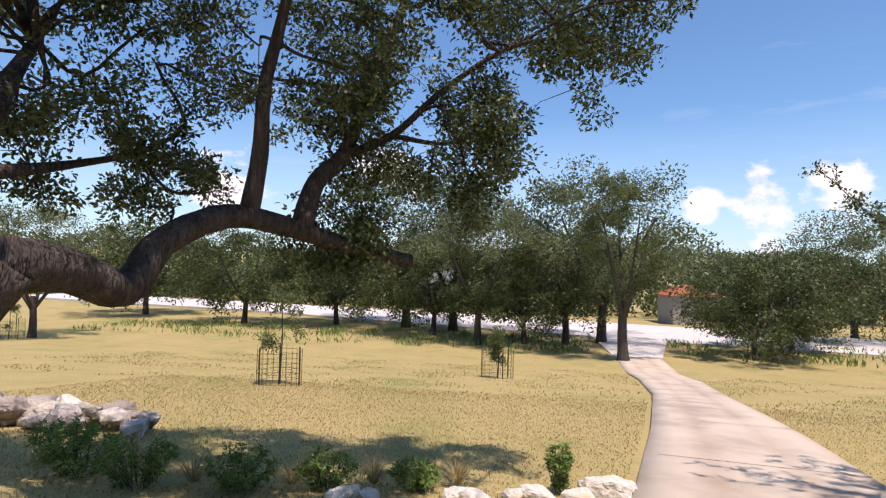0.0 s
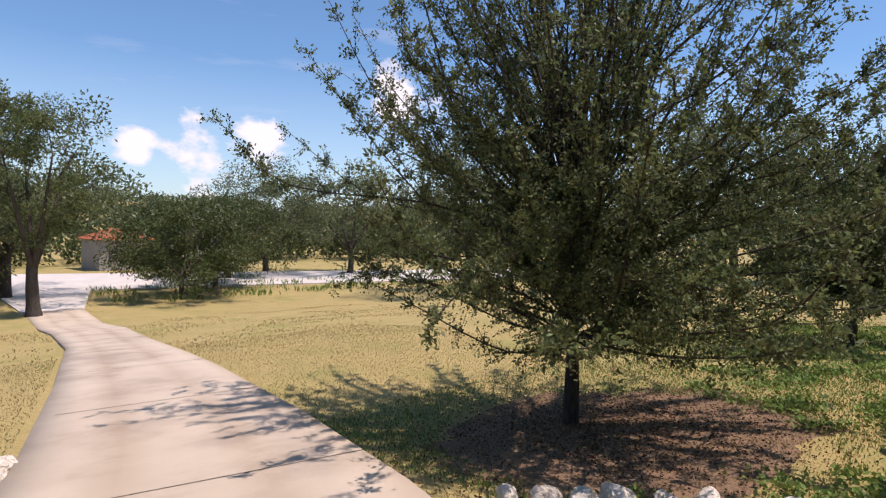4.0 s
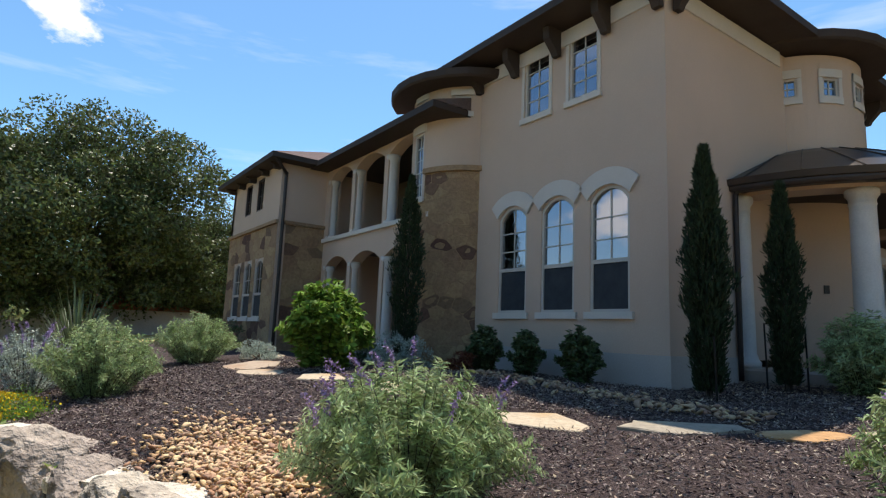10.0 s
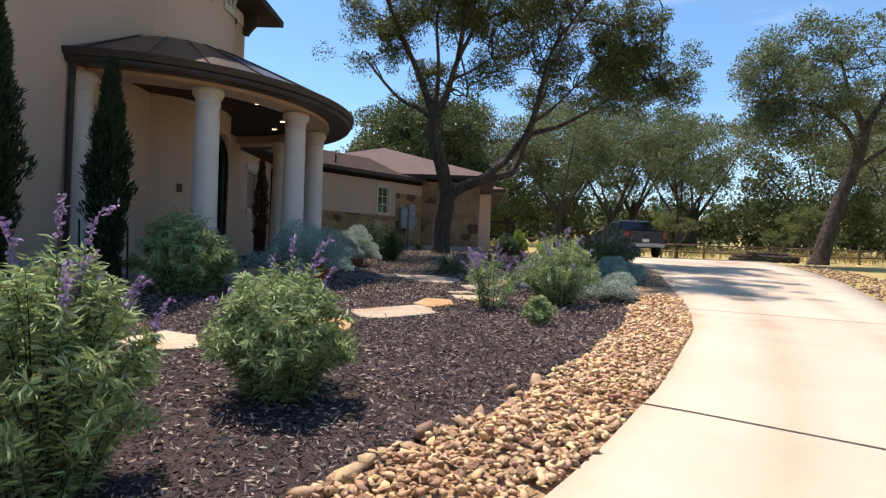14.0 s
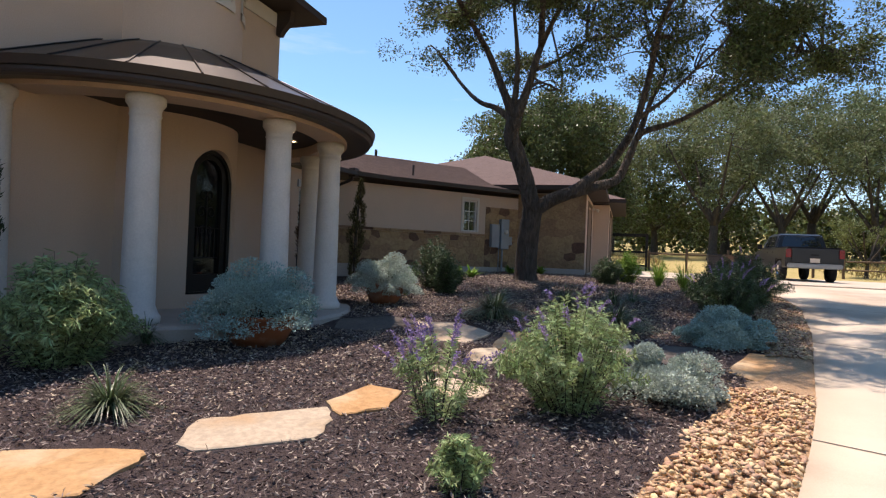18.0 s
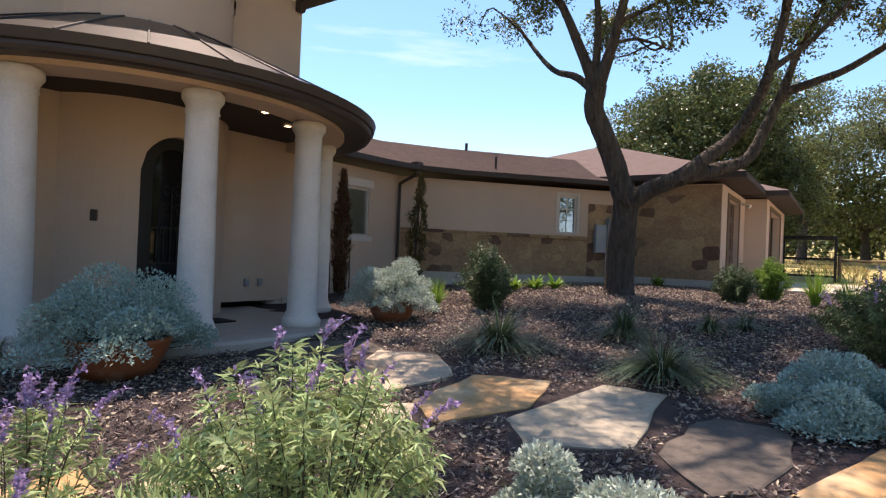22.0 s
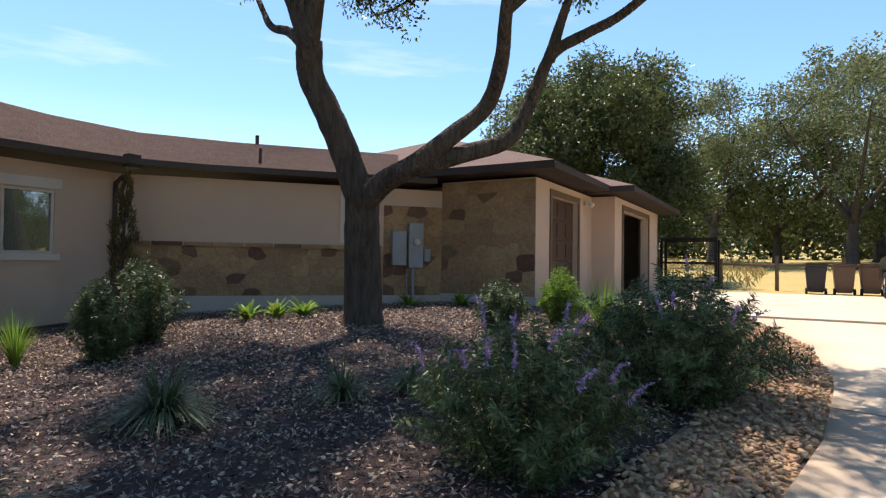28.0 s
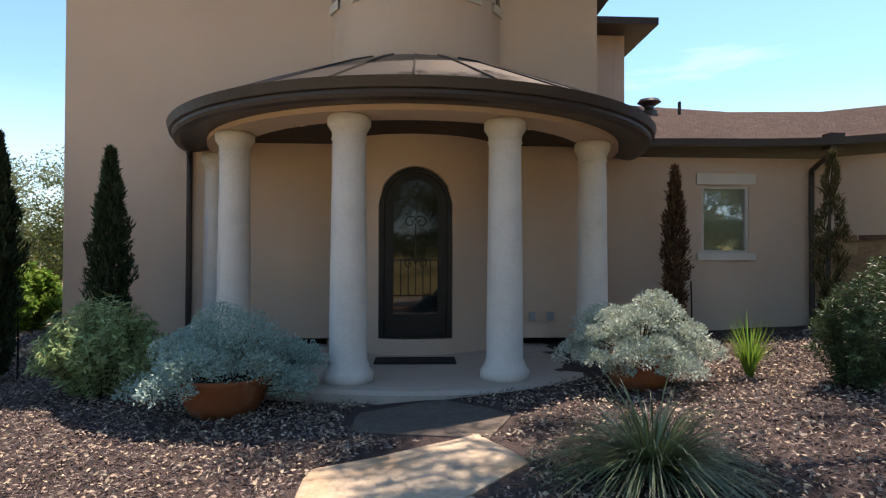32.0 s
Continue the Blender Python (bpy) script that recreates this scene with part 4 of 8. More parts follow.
# ---- house details ----
def on_round(cx, cy, r, a, z):
    o = Vector((math.cos(radians(a)), math.sin(radians(a)), 0))
    return frame_at(cx + r * o.x, cy + r * o.y, z, -o.y, o.x)


def round_block(name, cx, cy, r0, r1, a0, a1, z0, z1, material, label, category="trim", n=10, parent=None):
    bm = bmesh.new()
    lathe(bm, [(r0, z0), (r1, z0), (r1, z1), (r0, z1), (r0, z0)], n, cx, cy, a0, a1)
    ob = part(name, bm, M[material], parent)
    return tagged(ob, label, category, kind="structure") if parent is None else tagged(ob, label)


for a, z, h in [(180 + d, 6.4, 0.42) for d in (-62, -31, 0, 31, 62)]:
    window("window_6", on_round(TX, TY, TR, a, z), 0.35, h, 0, (2, 2), 0, sill=False, label="small square turret window with glazing bars", group="turret windows")
    round_block("trim", TX, TY, TR, TR + 0.04, a - 9.5, a + 9.5, z + h, z + h + 0.17, "trim", "pale stucco head above a small window")
    round_block("trim", TX, TY, TR, TR + 0.04, a - 9.5, a + 9.5, z - 0.14, z, "trim", "pale stucco sill below a small window")
    for s in (-1, 1):
        round_block("trim", TX, TY, TR, TR + 0.025, a + s * 8 - 1.5, a + s * 8 + 1.5, z, z + h, "trim", "pale stucco jamb of a small window", n=2)
for a0, a1, z0, z1 in tow_open:
    a, w = (a0 + a1) / 2, radians(a1 - a0) * SR
    tall = z1 - z0 > 1
    window("window_7", on_round(SX, SY, SR, a, z0), w * 0.97, z1 - z0, 0, (2, 5 if tall else 2), 0, sill=False, label="tower window with glazing bars reflecting the sky", group="tower windows")
    round_block("trim", SX, SY, SR, SR + 0.05, a0 - 3, a1 + 3, z1, z1 + (0.2 if tall else 0.14), "trim", "pale stucco window head on the tower")
    round_block("trim", SX, SY, SR, SR + 0.05, a0 - 3, a1 + 3, z0 - 0.12, z0, "trim", "pale stucco window sill on the tower")
# stone facing of the tower
sh = thing("tower_stone", (0, 0, 0), "rough tan and brown stone facing of the tower", "stone facing", kind="structure")
bm = bmesh.new()
lathe(bm, [(SR + 0.005, 0.3), (SR + 0.005, 4.4)], 40, SX, SY, 60, 215)
lathe(bm, [(SR + 0.005, 4.4), (SR + 0.005, 5.05)], 30, SX, SY, 97, 215)
part("mortar", bm, M["mortar"], sh)
stone_face(sh, round_map(SX, SY, SR + 0.005, 60, 0.3), radians(155) * SR, 4.05, 3, 0.6)
stone_face(sh, round_map(SX, SY, SR + 0.005, 98, 4.4), radians(117) * SR, 0.62, 4, 0.5)
round_block("stone_band", SX, SY, SR, SR + 0.08, 97, 215, 5.04, 5.16, "stone", "projecting stone ledge on the tower", n=24)
# round eaves of turret and tower
for nm, cx, cy, r, a0, a1, z in (("turret_roof", TX, TY, 2.08, 85, 275, TOP), ("tower_roof", SX, SY, 2.05, 40, 240, 7.05)):
    t = thing(nm, (0, 0, 0), "rounded dark brown eave with shingles above", "roof", kind="structure")
    bm = bmesh.new()
    lathe(bm, [(0.5, z + 0.02), (r - 0.04, z + 0.02), (r, z + 0.06), (r + 0.02, z + 0.21), (r - 0.05, z + 0.225)], 14, cx, cy, a0, a1)
    part("eave", bm, M["soffit"], t, "dark brown round fascia and soffit")
    bm = bmesh.new()
    lathe(bm, [(r - 0.04, z + 0.224), (0.05, z + 1.1)], 14, cx, cy, a0, a1)
    part("shingles", bm, M["shingle"], t)
# frieze and brackets under the main eave
for m, ln, us in ((mN, 4.8, (0.06, 1.25, 2.45, 3.65, 4.72)), (mW, 3.7, (0.02,)), (frame_at(WX, -14.65, 0, 0, -1), 1.45, (1.35,))):
    bm = bmesh.new()
    box(bm, 0.0, ln, 0.002, 0.035, TOP - 0.32, TOP - 0.002, m)
    tagged(part("frieze", bm, M["trim"]), "pale stucco band under the eave", "trim", kind="structure")
    for u in us:
        bm = bmesh.new()
        pts = [(0, -0.5), (0.1, -0.5), (0.14, -0.42), (0.34, -0.2), (0.36, -0.06), (0.36, 0.04), (0, 0.04)]
        a = [bm.verts.new(m @ Vector((u - 0.08, v + 0.03, TOP + w))) for v, w in pts]
        b = [bm.verts.new(m @ Vector((u + 0.08, v + 0.03, TOP + w))) for v, w in pts]
        bm.faces.new(a)
        bm.faces.new(b[::-1])
        for i in range(len(pts)):
            j = (i + 1) % len(pts)
            bm.faces.new((a[j], a[i], b[i], b[j]))
        tagged(part("eave_bracket", bm, M["soffit"]), "dark brown timber bracket under the eave", "bracket", "eave brackets", "structure")
# arched heads that join over the three windows
bm = bmesh.new()
for a, b in gw:
    w = b - a
    lo = [(u + (a + b) / 2, z + 1.82) for u, z in arch_line(w + 0.06, 2.22, 0.22)]
    hi = [(u * 1.0 + (a + b) / 2, z + 1.82) for u, z in arch_line(w + 0.44, 2.52, 0.27)]
    lo = [(hi[0][0] + 0.04, hi[0][1] - 0.06), *lo, (hi[-1][0] - 0.04, hi[-1][1] - 0.06)]
    hi = [hi[0], *hi, hi[-1]]
    rows = [[bm.verts.new(mN @ Vector((u, v, z))) for u, z in line] for line, v in ((lo, 0.05), (hi, 0.05), (hi, 0.002), (lo, 0.002))]
    for i in range(len(lo) - 1):
        for p in range(4):
            q = (p + 1) % 4
            if (rows[p][i].co - rows[p][i + 1].co).length > 1e-6 or (rows[q][i].co - rows[q][i + 1].co).length > 1e-6:
                bm.faces.new((rows[p][i], rows[p][i + 1], rows[q][i + 1], rows[q][i]))
tagged(part("window_head", bm, M["trim"]), "pale arched stucco heads joined over three windows", "trim", kind="structure")
for a, b in ((1.48, 2.2), (2.72, 3.42)):
    for u0, u1, z0, z1 in ((a - 0.07, a, 5.85, 7.2), (b, b + 0.07, 5.85, 7.2)):
        bm = bmesh.new()
        box(bm, u0, u1, 0.002, 0.025, z0, z1 - 0.18, mN)
        tagged(part("trim", bm, M["trim"]), "pale stucco jamb beside an upper window", "trim", kind="structure")


# ---- front door ----
DW, DZ0, DZ1 = 1.1, 1.2, 3.73
half = math.degrees(math.asin(DW / 2 / TR))
rm = round_map(TX, TY, TR, 180 - half, 0)
bm = bmesh.new()
for i in range(16):
    p = [lerp(0, radians(2 * half) * TR, k / 16) for k in (i, i + 1)]
    hs = []
    for u in p:
        x = (u / (radians(2 * half) * TR) - 0.5) * DW
        hs.append(DZ1 - DW / 2 + math.sqrt(max(0, DW * DW / 4 - x * x)))
    for v0 in (0.0, -0.22):
        f = [bm.verts.new(rm(p[0], v0, hs[0])), bm.verts.new(rm(p[1], v0, hs[1])), bm.verts.new(rm(p[1], v0, DZ1 + 0.01)), bm.verts.new(rm(p[0], v0, DZ1 + 0.01))]
        bm.faces.new(f if v0 == 0 else f[::-1])
    f = [bm.verts.new(rm(p[0], 0, hs[0])), bm.verts.new(rm(p[0], -0.22, hs[0])), bm.verts.new(rm(p[1], -0.22, hs[1])), bm.verts.new(rm(p[1], 0, hs[1]))]
    bm.faces.new(f)
tagged(part("door_arch", bm, M["stucco"]), "stucco arch over the front door", "wall", kind="structure")
mD = frame_at(TX - TR * math.cos(radians(half)) - 0.0, TY, DZ0, 0, -1)
door = thing("door_1", (0, 0, 0), "black arched iron and glass front door with scrollwork", "door", kind="structure")
dh = DZ1 - DZ0
arc = lambda w, h: [(-w / 2, 0), *arch_line(w, h, w / 2 - 0.001, 20), (w / 2, 0)]
bm = bmesh.new()
ring_prism(bm, arc(DW, dh), [(u, max(z, 0.03)) for u, z in arc(DW - 0.16, dh - 0.08)], -0.2, -0.02, mD)
part("door_frame", bm, M["iron"], door)
bm = bmesh.new()
ring_prism(bm, [(u, z + 0.03) for u, z in arc(DW - 0.17, dh - 0.115)], [(u, z + 0.33) for u, z in arc(DW - 0.44, dh - 0.5)], -0.16, -0.06, mD)
leaf_ = part("door_leaf", bm, M["iron"], door)
bm = bmesh.new()
bm.faces.new([bm.verts.new(mD @ Vector((u, -0.115, z + 0.33))) for u, z in arc(DW - 0.44, dh - 0.5)][::-1])
part("pane", bm, M["door_glass"], door)
for u in (-0.22, -0.11, 0.0, 0.11, 0.22):
    bm = bmesh.new()
    box(bm, u - 0.008, u + 0.008, -0.105, -0.09, 0.62, 1.15 if abs(u) > 0.05 else 1.7, mD)
    part("iron_bar", bm, M["iron"], leaf_)
for z in (0.62, 1.15):
    bm = bmesh.new()
    box(bm, -0.33, 0.33, -0.106, -0.089, z - 0.008, z + 0.008, mD)
    part("iron_bar", bm, M["iron"], leaf_)
for cx_, cz, r, s in ((-0.1, 1.1, 0.09, 1), (0.1, 1.1, 0.09, -1), (-0.12, 1.42, 0.12, 1), (0.12, 1.42, 0.12, -1), (-0.08, 1.72, 0.1, 1), (0.08, 1.72, 0.1, -1)):
    bm = bmesh.new()
    pts = [mD @ Vector((cx_ + s * r * (1 - k / 30) * math.cos(k * 0.33), -0.1, cz + r * (1 - k / 30) * math.sin(k * 0.33))) for k in range(24)]
    tube(bm, pts, [0.008] * 24, 5)
    part("iron_scroll", bm, M["iron"], leaf_)
bm = bmesh.new()
tube(bm, [mD @ Vector((0.36, v, z)) for v, z in ((-0.06, 0.85), (-0.01, 0.87), (-0.01, 1.15), (-0.06, 1.17))], [0.012] * 4, 8)
part("door_handle", bm, M["brown"], leaf_, "dark bronze pull handle")
round_block("door_step", TX, TY, TR - 0.3, TR + 0.02, 180 - half, 180 + half, 0.96, DZ0, "stucco", "stucco step under the front door", "step", 8)
bm = bmesh.new()
box(bm, 4.1, 4.55, -13.72, -12.62, 0.974, 0.995)
tagged(part("door_mat", bm, M["rubber"]), "black door mat on the porch floor", "door mat")
# room behind the door, its darkness put into the colour
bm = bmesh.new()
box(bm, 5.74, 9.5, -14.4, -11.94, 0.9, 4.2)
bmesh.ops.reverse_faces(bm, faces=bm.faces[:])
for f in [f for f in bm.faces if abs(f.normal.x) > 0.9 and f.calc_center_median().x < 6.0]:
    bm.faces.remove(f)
tagged(part("hall_wall", bm, M["room_shade"]), "room behind the front door, dimness put into its colour", "wall", kind="structure")
# porch lights
for a, r in ((200, 2.2), (160, 2.2), (225, 2.25), (135, 2.25)):
    x, y = PX + r * math.cos(radians(a)), PY + r * math.sin(radians(a))
    t = thing("ceiling_light", (x, y, 4.19), "small round recessed porch light, lit warm", "ceiling light", "porch lights")
    bm = bmesh.new()
    lathe(bm, [(0.055, -0.005), (0.09, -0.012), (0.095, 0.0)], 20)
    part("trim_ring", bm, M["brown"], t)
    bm = bmesh.new()
    lathe(bm, [(0, -0.003), (0.056, -0.003)], 20)
    part("lens", bm, M["lamp"], t, "glowing warm lens")
# raised ribs on the metal porch roof
for k in range(13):
    a = radians(98 + k * 13.6)
    bm = bmesh.new()
    pts = [(r * math.cos(a), r * math.sin(a), z + 0.012) for r, z in ((3.66, 4.25), (2.6, 4.74), (1.85, 5.08), (1.35, 5.28))]
    tube(bm, pts, [0.014] * 4, 5)
    part("roof_rib", bm, M["roofmetal"], porch_roof)


# ---- downspouts ----
def downspout(pts, r=0.045):
    bm = bmesh.new()
    c = curve_pts(pts, 3)
    tube(bm, c, [r] * len(c), 8)
    tagged(part("downspout", bm, M["brown"], shade=True), "dark brown metal downspout", "downspout", "downspouts")


downspout([(5.55, -9.62, 4.15), (5.62, -9.62, 4.0), (5.64, -9.62, 3.8), (5.64, -9.62, 2), (5.64, -9.62, 0.75)])
downspout([(5.68, -20.02, 4.25), (5.72, -20.05, 4.12), (6.15, -20.08, 3.95), (6.2, -20.08, 3.75), (6.2, -20.08, 2), (6.2, -20.08, 1.15)])
downspout([(17.0, -5.15, 6.36), (17.05, -5.25, 6.25), (17.3, -5.6, 6.0), (17.33, -5.62, 5.8), (17.33, -5.62, 3), (17.33, -5.62, 0.7)], 0.05)
downspout([(10.72, -7.3, 7.3), (10.72, -7.45, 7.1), (10.62, -7.6, 6.9), (10.6, -7.62, 6.75)])
bm = bmesh.new()
box(bm, 5.55, 5.75, -20.2, -19.95, 4.2, 4.46)
tagged(part("gutter_box", bm, M["brown"]), "dark brown rainwater box at the gutter's bend", "rainwater box", kind="structure")

# ---- arcade columns ----
def arcade_column(z, h):
    bm = bmesh.new()
    lathe(bm, [(0, 0), (0.19, 0), (0.19, 0.08), (0.15, 0.14), (0.14, h - 0.2), (0.15, h - 0.17), (0.19, h - 0.08), (0.19, h), (0, h)], 20)
    return tagged(part("arcade_column", bm, M["column"], shade=True), "round pale arcade column", "column", "arcade columns")


low, up = arcade_column(0, 2.32), arcade_column(0, 1.88)
for i, x in enumerate((13.55, 15.5, 17.2)):
    for ob, z in ((low, 0.96), (up, 4.13)):
        m = pose(x, AY - 0.17, z)
        if i == 0:
            ob.matrix_world = m
        else:
            copy_thing(ob, m)
bm = bmesh.new()
box(bm, 11.4, 17.38, AY - 0.36, AY + 0.08, 4.02, 4.135)
tagged(part("trim", bm, M["trim"]), "pale ledge under the upper arcade", "trim", kind="structure")


def patio_chair(x, y, turn):
    t = thing("patio_chair", (x, y, 0.975), "red cushioned patio chair in the arcade", "chair", "patio chairs", turn)
    for nm, b, mk in (("seat", (-0.3, 0.3, -0.3, 0.3, 0.3, 0.44), "redcloth"), ("backrest", (-0.3, 0.3, 0.24, 0.36, 0.44, 0.95), "redcloth")):
        bm = bmesh.new()
        box(bm, *b)
        bmesh.ops.bevel(bm, geom=bm.edges[:], offset=0.04, segments=2, affect="EDGES")
        part(nm, bm, M[mk], t)
    for sx in (-0.27, 0.27):
        for sy in (-0.27, 0.27):
            bm = bmesh.new()
            tube(bm, [(sx, sy, 0), (sx, sy, 0.32)], [0.02, 0.02], 6)
            part("leg", bm, M["iron"], t)


patio_chair(13.9, -8.6, 20)
patio_chair(15.6, -8.7, -15)

# ---- stone on far wing, wainscot and garage ----
def stone_wall(label, m, w, h, z, seed, big=0.55, off=0.004, skip=()):
    t = thing("stone_facing", (0, 0, 0), label, "stone facing", kind="structure")
    mm = m @ Matrix.Translation((0, off, z))
    bm = bmesh.new()
    box(bm, 0, w, -0.002, 0.0, 0, h, mm)
    part("mortar", bm, M["mortar"], t)
    stone_face(t, flat_map(mm), w, h, seed, big)


for u0, u1, z0, z1 in ((0, 0.85, 0.3, 4.45), (0.85, 3.97, 0.3, 1.5), (3.97, 5.0, 0.3, 4.45), (0.85, 3.97, 3.5, 4.45), (1.67, 2.0, 1.5, 3.5), (2.82, 3.15, 1.5, 3.5)):
    stone_wall("rough tan stone facing of the far wing", mFn @ Matrix.Translation((u0, 0, 0)), u1 - u0, z1 - z0, z0, int(u0 * 10 + z0 * 7), 0.7)
stone_wall("rough tan stone facing of the far wing", mFw, 1.3, 4.1, 0.35, 51, 0.7)
bm = bmesh.new()
box(bm, -0.05, 5.05, 0.0, 0.09, 4.46, 4.56, mFn)
box(bm, -0.05, 1.3, 0.0, 0.09, 4.46, 4.56, mFw)
tagged(part("stone_band", bm, M["stone"]), "projecting stone ledge on the far wing", "trim", kind="structure")
stone_wall("tan and brown stone wainscot along the low wing", M_dia, 5.5, 1.05, 1.65, 61, 0.5)
stone_wall("tan and brown stone wainscot along the low wing", M_dia @ Matrix.Translation((5.5, 0, 0)), dl - 5.5, 2.1, 1.65, 62, 0.5)
stone_wall("tan and brown stone facing of the garage end", mG, 2.39, 2.62, 1.7, 63, 0.6)
for k in range(9):
    bm = bmesh.new()
    box(bm, 0.02 + k * 0.608, 0.6 + k * 0.608, 0.0, 0.075, 2.71, 2.79, M_dia)
    tagged(part("ledge_stone", bm, M["stone_dark"] if k % 4 == 1 else M["stone"]), "stone of the ledge on the wainscot", "ledge stone", "ledge stones", "structure")
bm = bmesh.new()
box(bm, 0, dl, -0.01, 0.03, 1.0, 1.65, M_dia)
box(bm, 0, 2.43, -0.01, 0.035, 1.0, 1.7, mG)
tagged(part("plinth", bm, M["stucco_plinth"]), "pale stucco plinth below the stone", "plinth", kind="structure")
bm = bmesh.new()
box(bm, 1.95, 3.0, 0.002, 0.045, 3.68, 3.87, mL)
tagged(part("window_head", bm, M["trim"]), "pale stucco head over the wing window", "trim", kind="structure")
bm = bmesh.new()
box(bm, gu - 0.36, gu + 0.36, 0.002, 0.03, 3.93, 4.02, M_dia)
box(bm, gu - 0.36, gu - 0.28, 0.002, 0.03, 2.85, 3.93, M_dia)
box(bm, gu + 0.28, gu + 0.36, 0.002, 0.03, 2.85, 3.93, M_dia)
tagged(part("trim", bm, M["trim"]), "pale trim round the small window", "trim", kind="structure")


# ---- meter boxes ----
def wall_box(u0, u1, z0, z1, d, label):
    bm = bmesh.new()
    box(bm, u0, u1, 0.03, 0.03 + d, z0, z1, M_dia)
    bmesh.ops.bevel(bm, geom=bm.edges[:], offset=0.008, segments=1, affect="EDGES")
    t = tagged(part("meter_box", bm, M["greybox"]), label, "meter box", "meter boxes")
    bm = bmesh.new()
    box(bm, u0 + 0.02, u1 - 0.02, 0.03 + d, 0.037 + d, z0 + 0.03, z1 - 0.03, M_dia)
    part("cover", bm, M["greybox"], t)
    return t


wall_box(5.68, 6.02, 2.35, 3.15, 0.14, "grey metal electrical panel on the wall")
mb = wall_box(6.07, 6.42, 2.3, 3.35, 0.16, "grey metal meter box with round glass meter")
bm = bmesh.new()
c = M_dia @ Vector((6.25, 0.19, 2.9))
lathe(bm, [(0.085, 0.0), (0.085, 0.06), (0.06, 0.09), (0, 0.095)], 20)
rot = M_dia.to_3x3().to_4x4() @ Matrix.Rotation(radians(-90), 4, "X")
bmesh.ops.transform(bm, matrix=Matrix.Translation(c) @ rot, verts=bm.verts)
part("meter", bm, M["sash"], mb, "round glass electric meter", True)
wall_box(6.46, 6.62, 2.45, 2.75, 0.09, "small grey junction box")
for u, z in ((6.2, 2.32), (6.05, 2.3)):
    bm = bmesh.new()
    tube(bm, [M_dia @ Vector((u, 0.1, 1.2)), M_dia @ Vector((u, 0.1, z))], [0.035 if u > 6.1 else 0.015] * 2, 8)
    tagged(part("conduit", bm, M["greybox"]), "grey conduit from ground to meter box", "conduit", "conduits")

# ---- garage ----
def garage_door(m, u0, u1, z0, z1):
    t = thing("door_2", (0, 0, 0), "closed dark-stained garage door with panels", "garage door", kind="structure")
    n = 5
    for k in range(n):
        bm = bmesh.new()
        a, b = lerp(z0, z1, k / n) + 0.006, lerp(z0, z1, (k + 1) / n) - 0.006
        box(bm, u0, u1, -0.19, -0.13, a, b, m)
        row = part("panel", bm, M["door_wood"], t)
        for j in range(3):
            bm = bmesh.new()
            p, q = lerp(u0, u1, j / 3) + 0.07, lerp(u0, u1, (j + 1) / 3) - 0.07
            box(bm, p, q, -0.13, -0.115, a + 0.08, b - 0.08, m)
            part("raised_field", bm, M["door_wood"], row)


garage_door(mGf, 0.76, 2.74, 1.5, 4.04)
for m, u0, u1 in ((mGf, 0.75, 2.75), (mGg, 0.95, 4.6)):
    bm = bmesh.new()
    box(bm, u0 - 0.14, u0, 0.002, 0.03, 1.5, 4.19, m)
    box(bm, u1, u1 + 0.14, 0.002, 0.03, 1.5, 4.19, m)
    box(bm, u0, u1, 0.002, 0.03, 4.05, 4.19, m)
    tagged(part("door_trim", bm, M["wood"]), "weathered wooden trim round a garage door", "trim", kind="structure")
# lining whose brown colour carries the dimness inside the bay
bm = bmesh.new()
box(bm, -0.66, 8.7, -36.0, -25.75, 1.5, 4.3)
bmesh.ops.reverse_faces(bm, faces=bm.faces[:])
for f in [f for f in bm.faces if f.calc_center_median().x < -0.6]:
    bm.faces.remove(f)
tagged(part("garage_lining", bm, M["room_shade"]), "garage lining, dimness put into its brown colour", "wall", kind="structure")
for k, (y, ln) in enumerate(((-30.9, 2.2), (-31.15, 2.0), (-31.5, 1.7))):
    bm = bmesh.new()
    box(bm, -0.75, -0.69, y - 0.06, y + 0.06, 1.56, 1.56 + ln)
    tagged(part("timber_board", bm, M["wood"]), "board leaning inside the open garage", "board", "leaning boards")
t = thing("flood_light", (-0.78, -28.9, 4.1), "twin floodlight under the garage eave", "flood light")
for s in (-1, 1):
    bm = bmesh.new()
    lathe(bm, [(0.02, 0), (0.03, 0.03), (0.065, 0.11), (0.07, 0.14), (0.0, 0.13)], 14)
    bmesh.ops.transform(bm, matrix=pose(-0.05, s * 0.1, 0, 0, -115, s * 20), verts=bm.verts)
    part("lamp_head", bm, M["trim"], t, "", True)
bm = bmesh.new()
box(bm, -0.02, 0.06, -0.06, 0.06, -0.05, 0.05)
part("mount", bm, M["trim"], t)

# ---- roof vents ----
def vent_pipe(x, y, z, h, r=0.035):
    t = thing("vent_pipe", (x, y, z), "dark vent pipe on the shingle roof", "vent pipe", "vent pipes")
    bm = bmesh.new()
    tube(bm, [(0, 0, -0.1), (0, 0, h)], [r, r], 10)
    part("pipe", bm, M["brown"], t)
    bm = bmesh.new()
    lathe(bm, [(0.12, -0.02), (0.06, 0.05), (r, 0.07)], 12)
    part("flashing", bm, M["greybox"], t)


vent_pipe(8.3, -18.7, 5.3, 0.38)
vent_pipe(4.68, -22.43, 4.5, 0.42)
vent_pipe(6.9, -24.3, 5.35, 0.45, 0.05)
t = thing("roof_turbine", (8.3, -18.05, 5.35), "brown metal attic vent on the roof", "roof vent")
bm = bmesh.new()
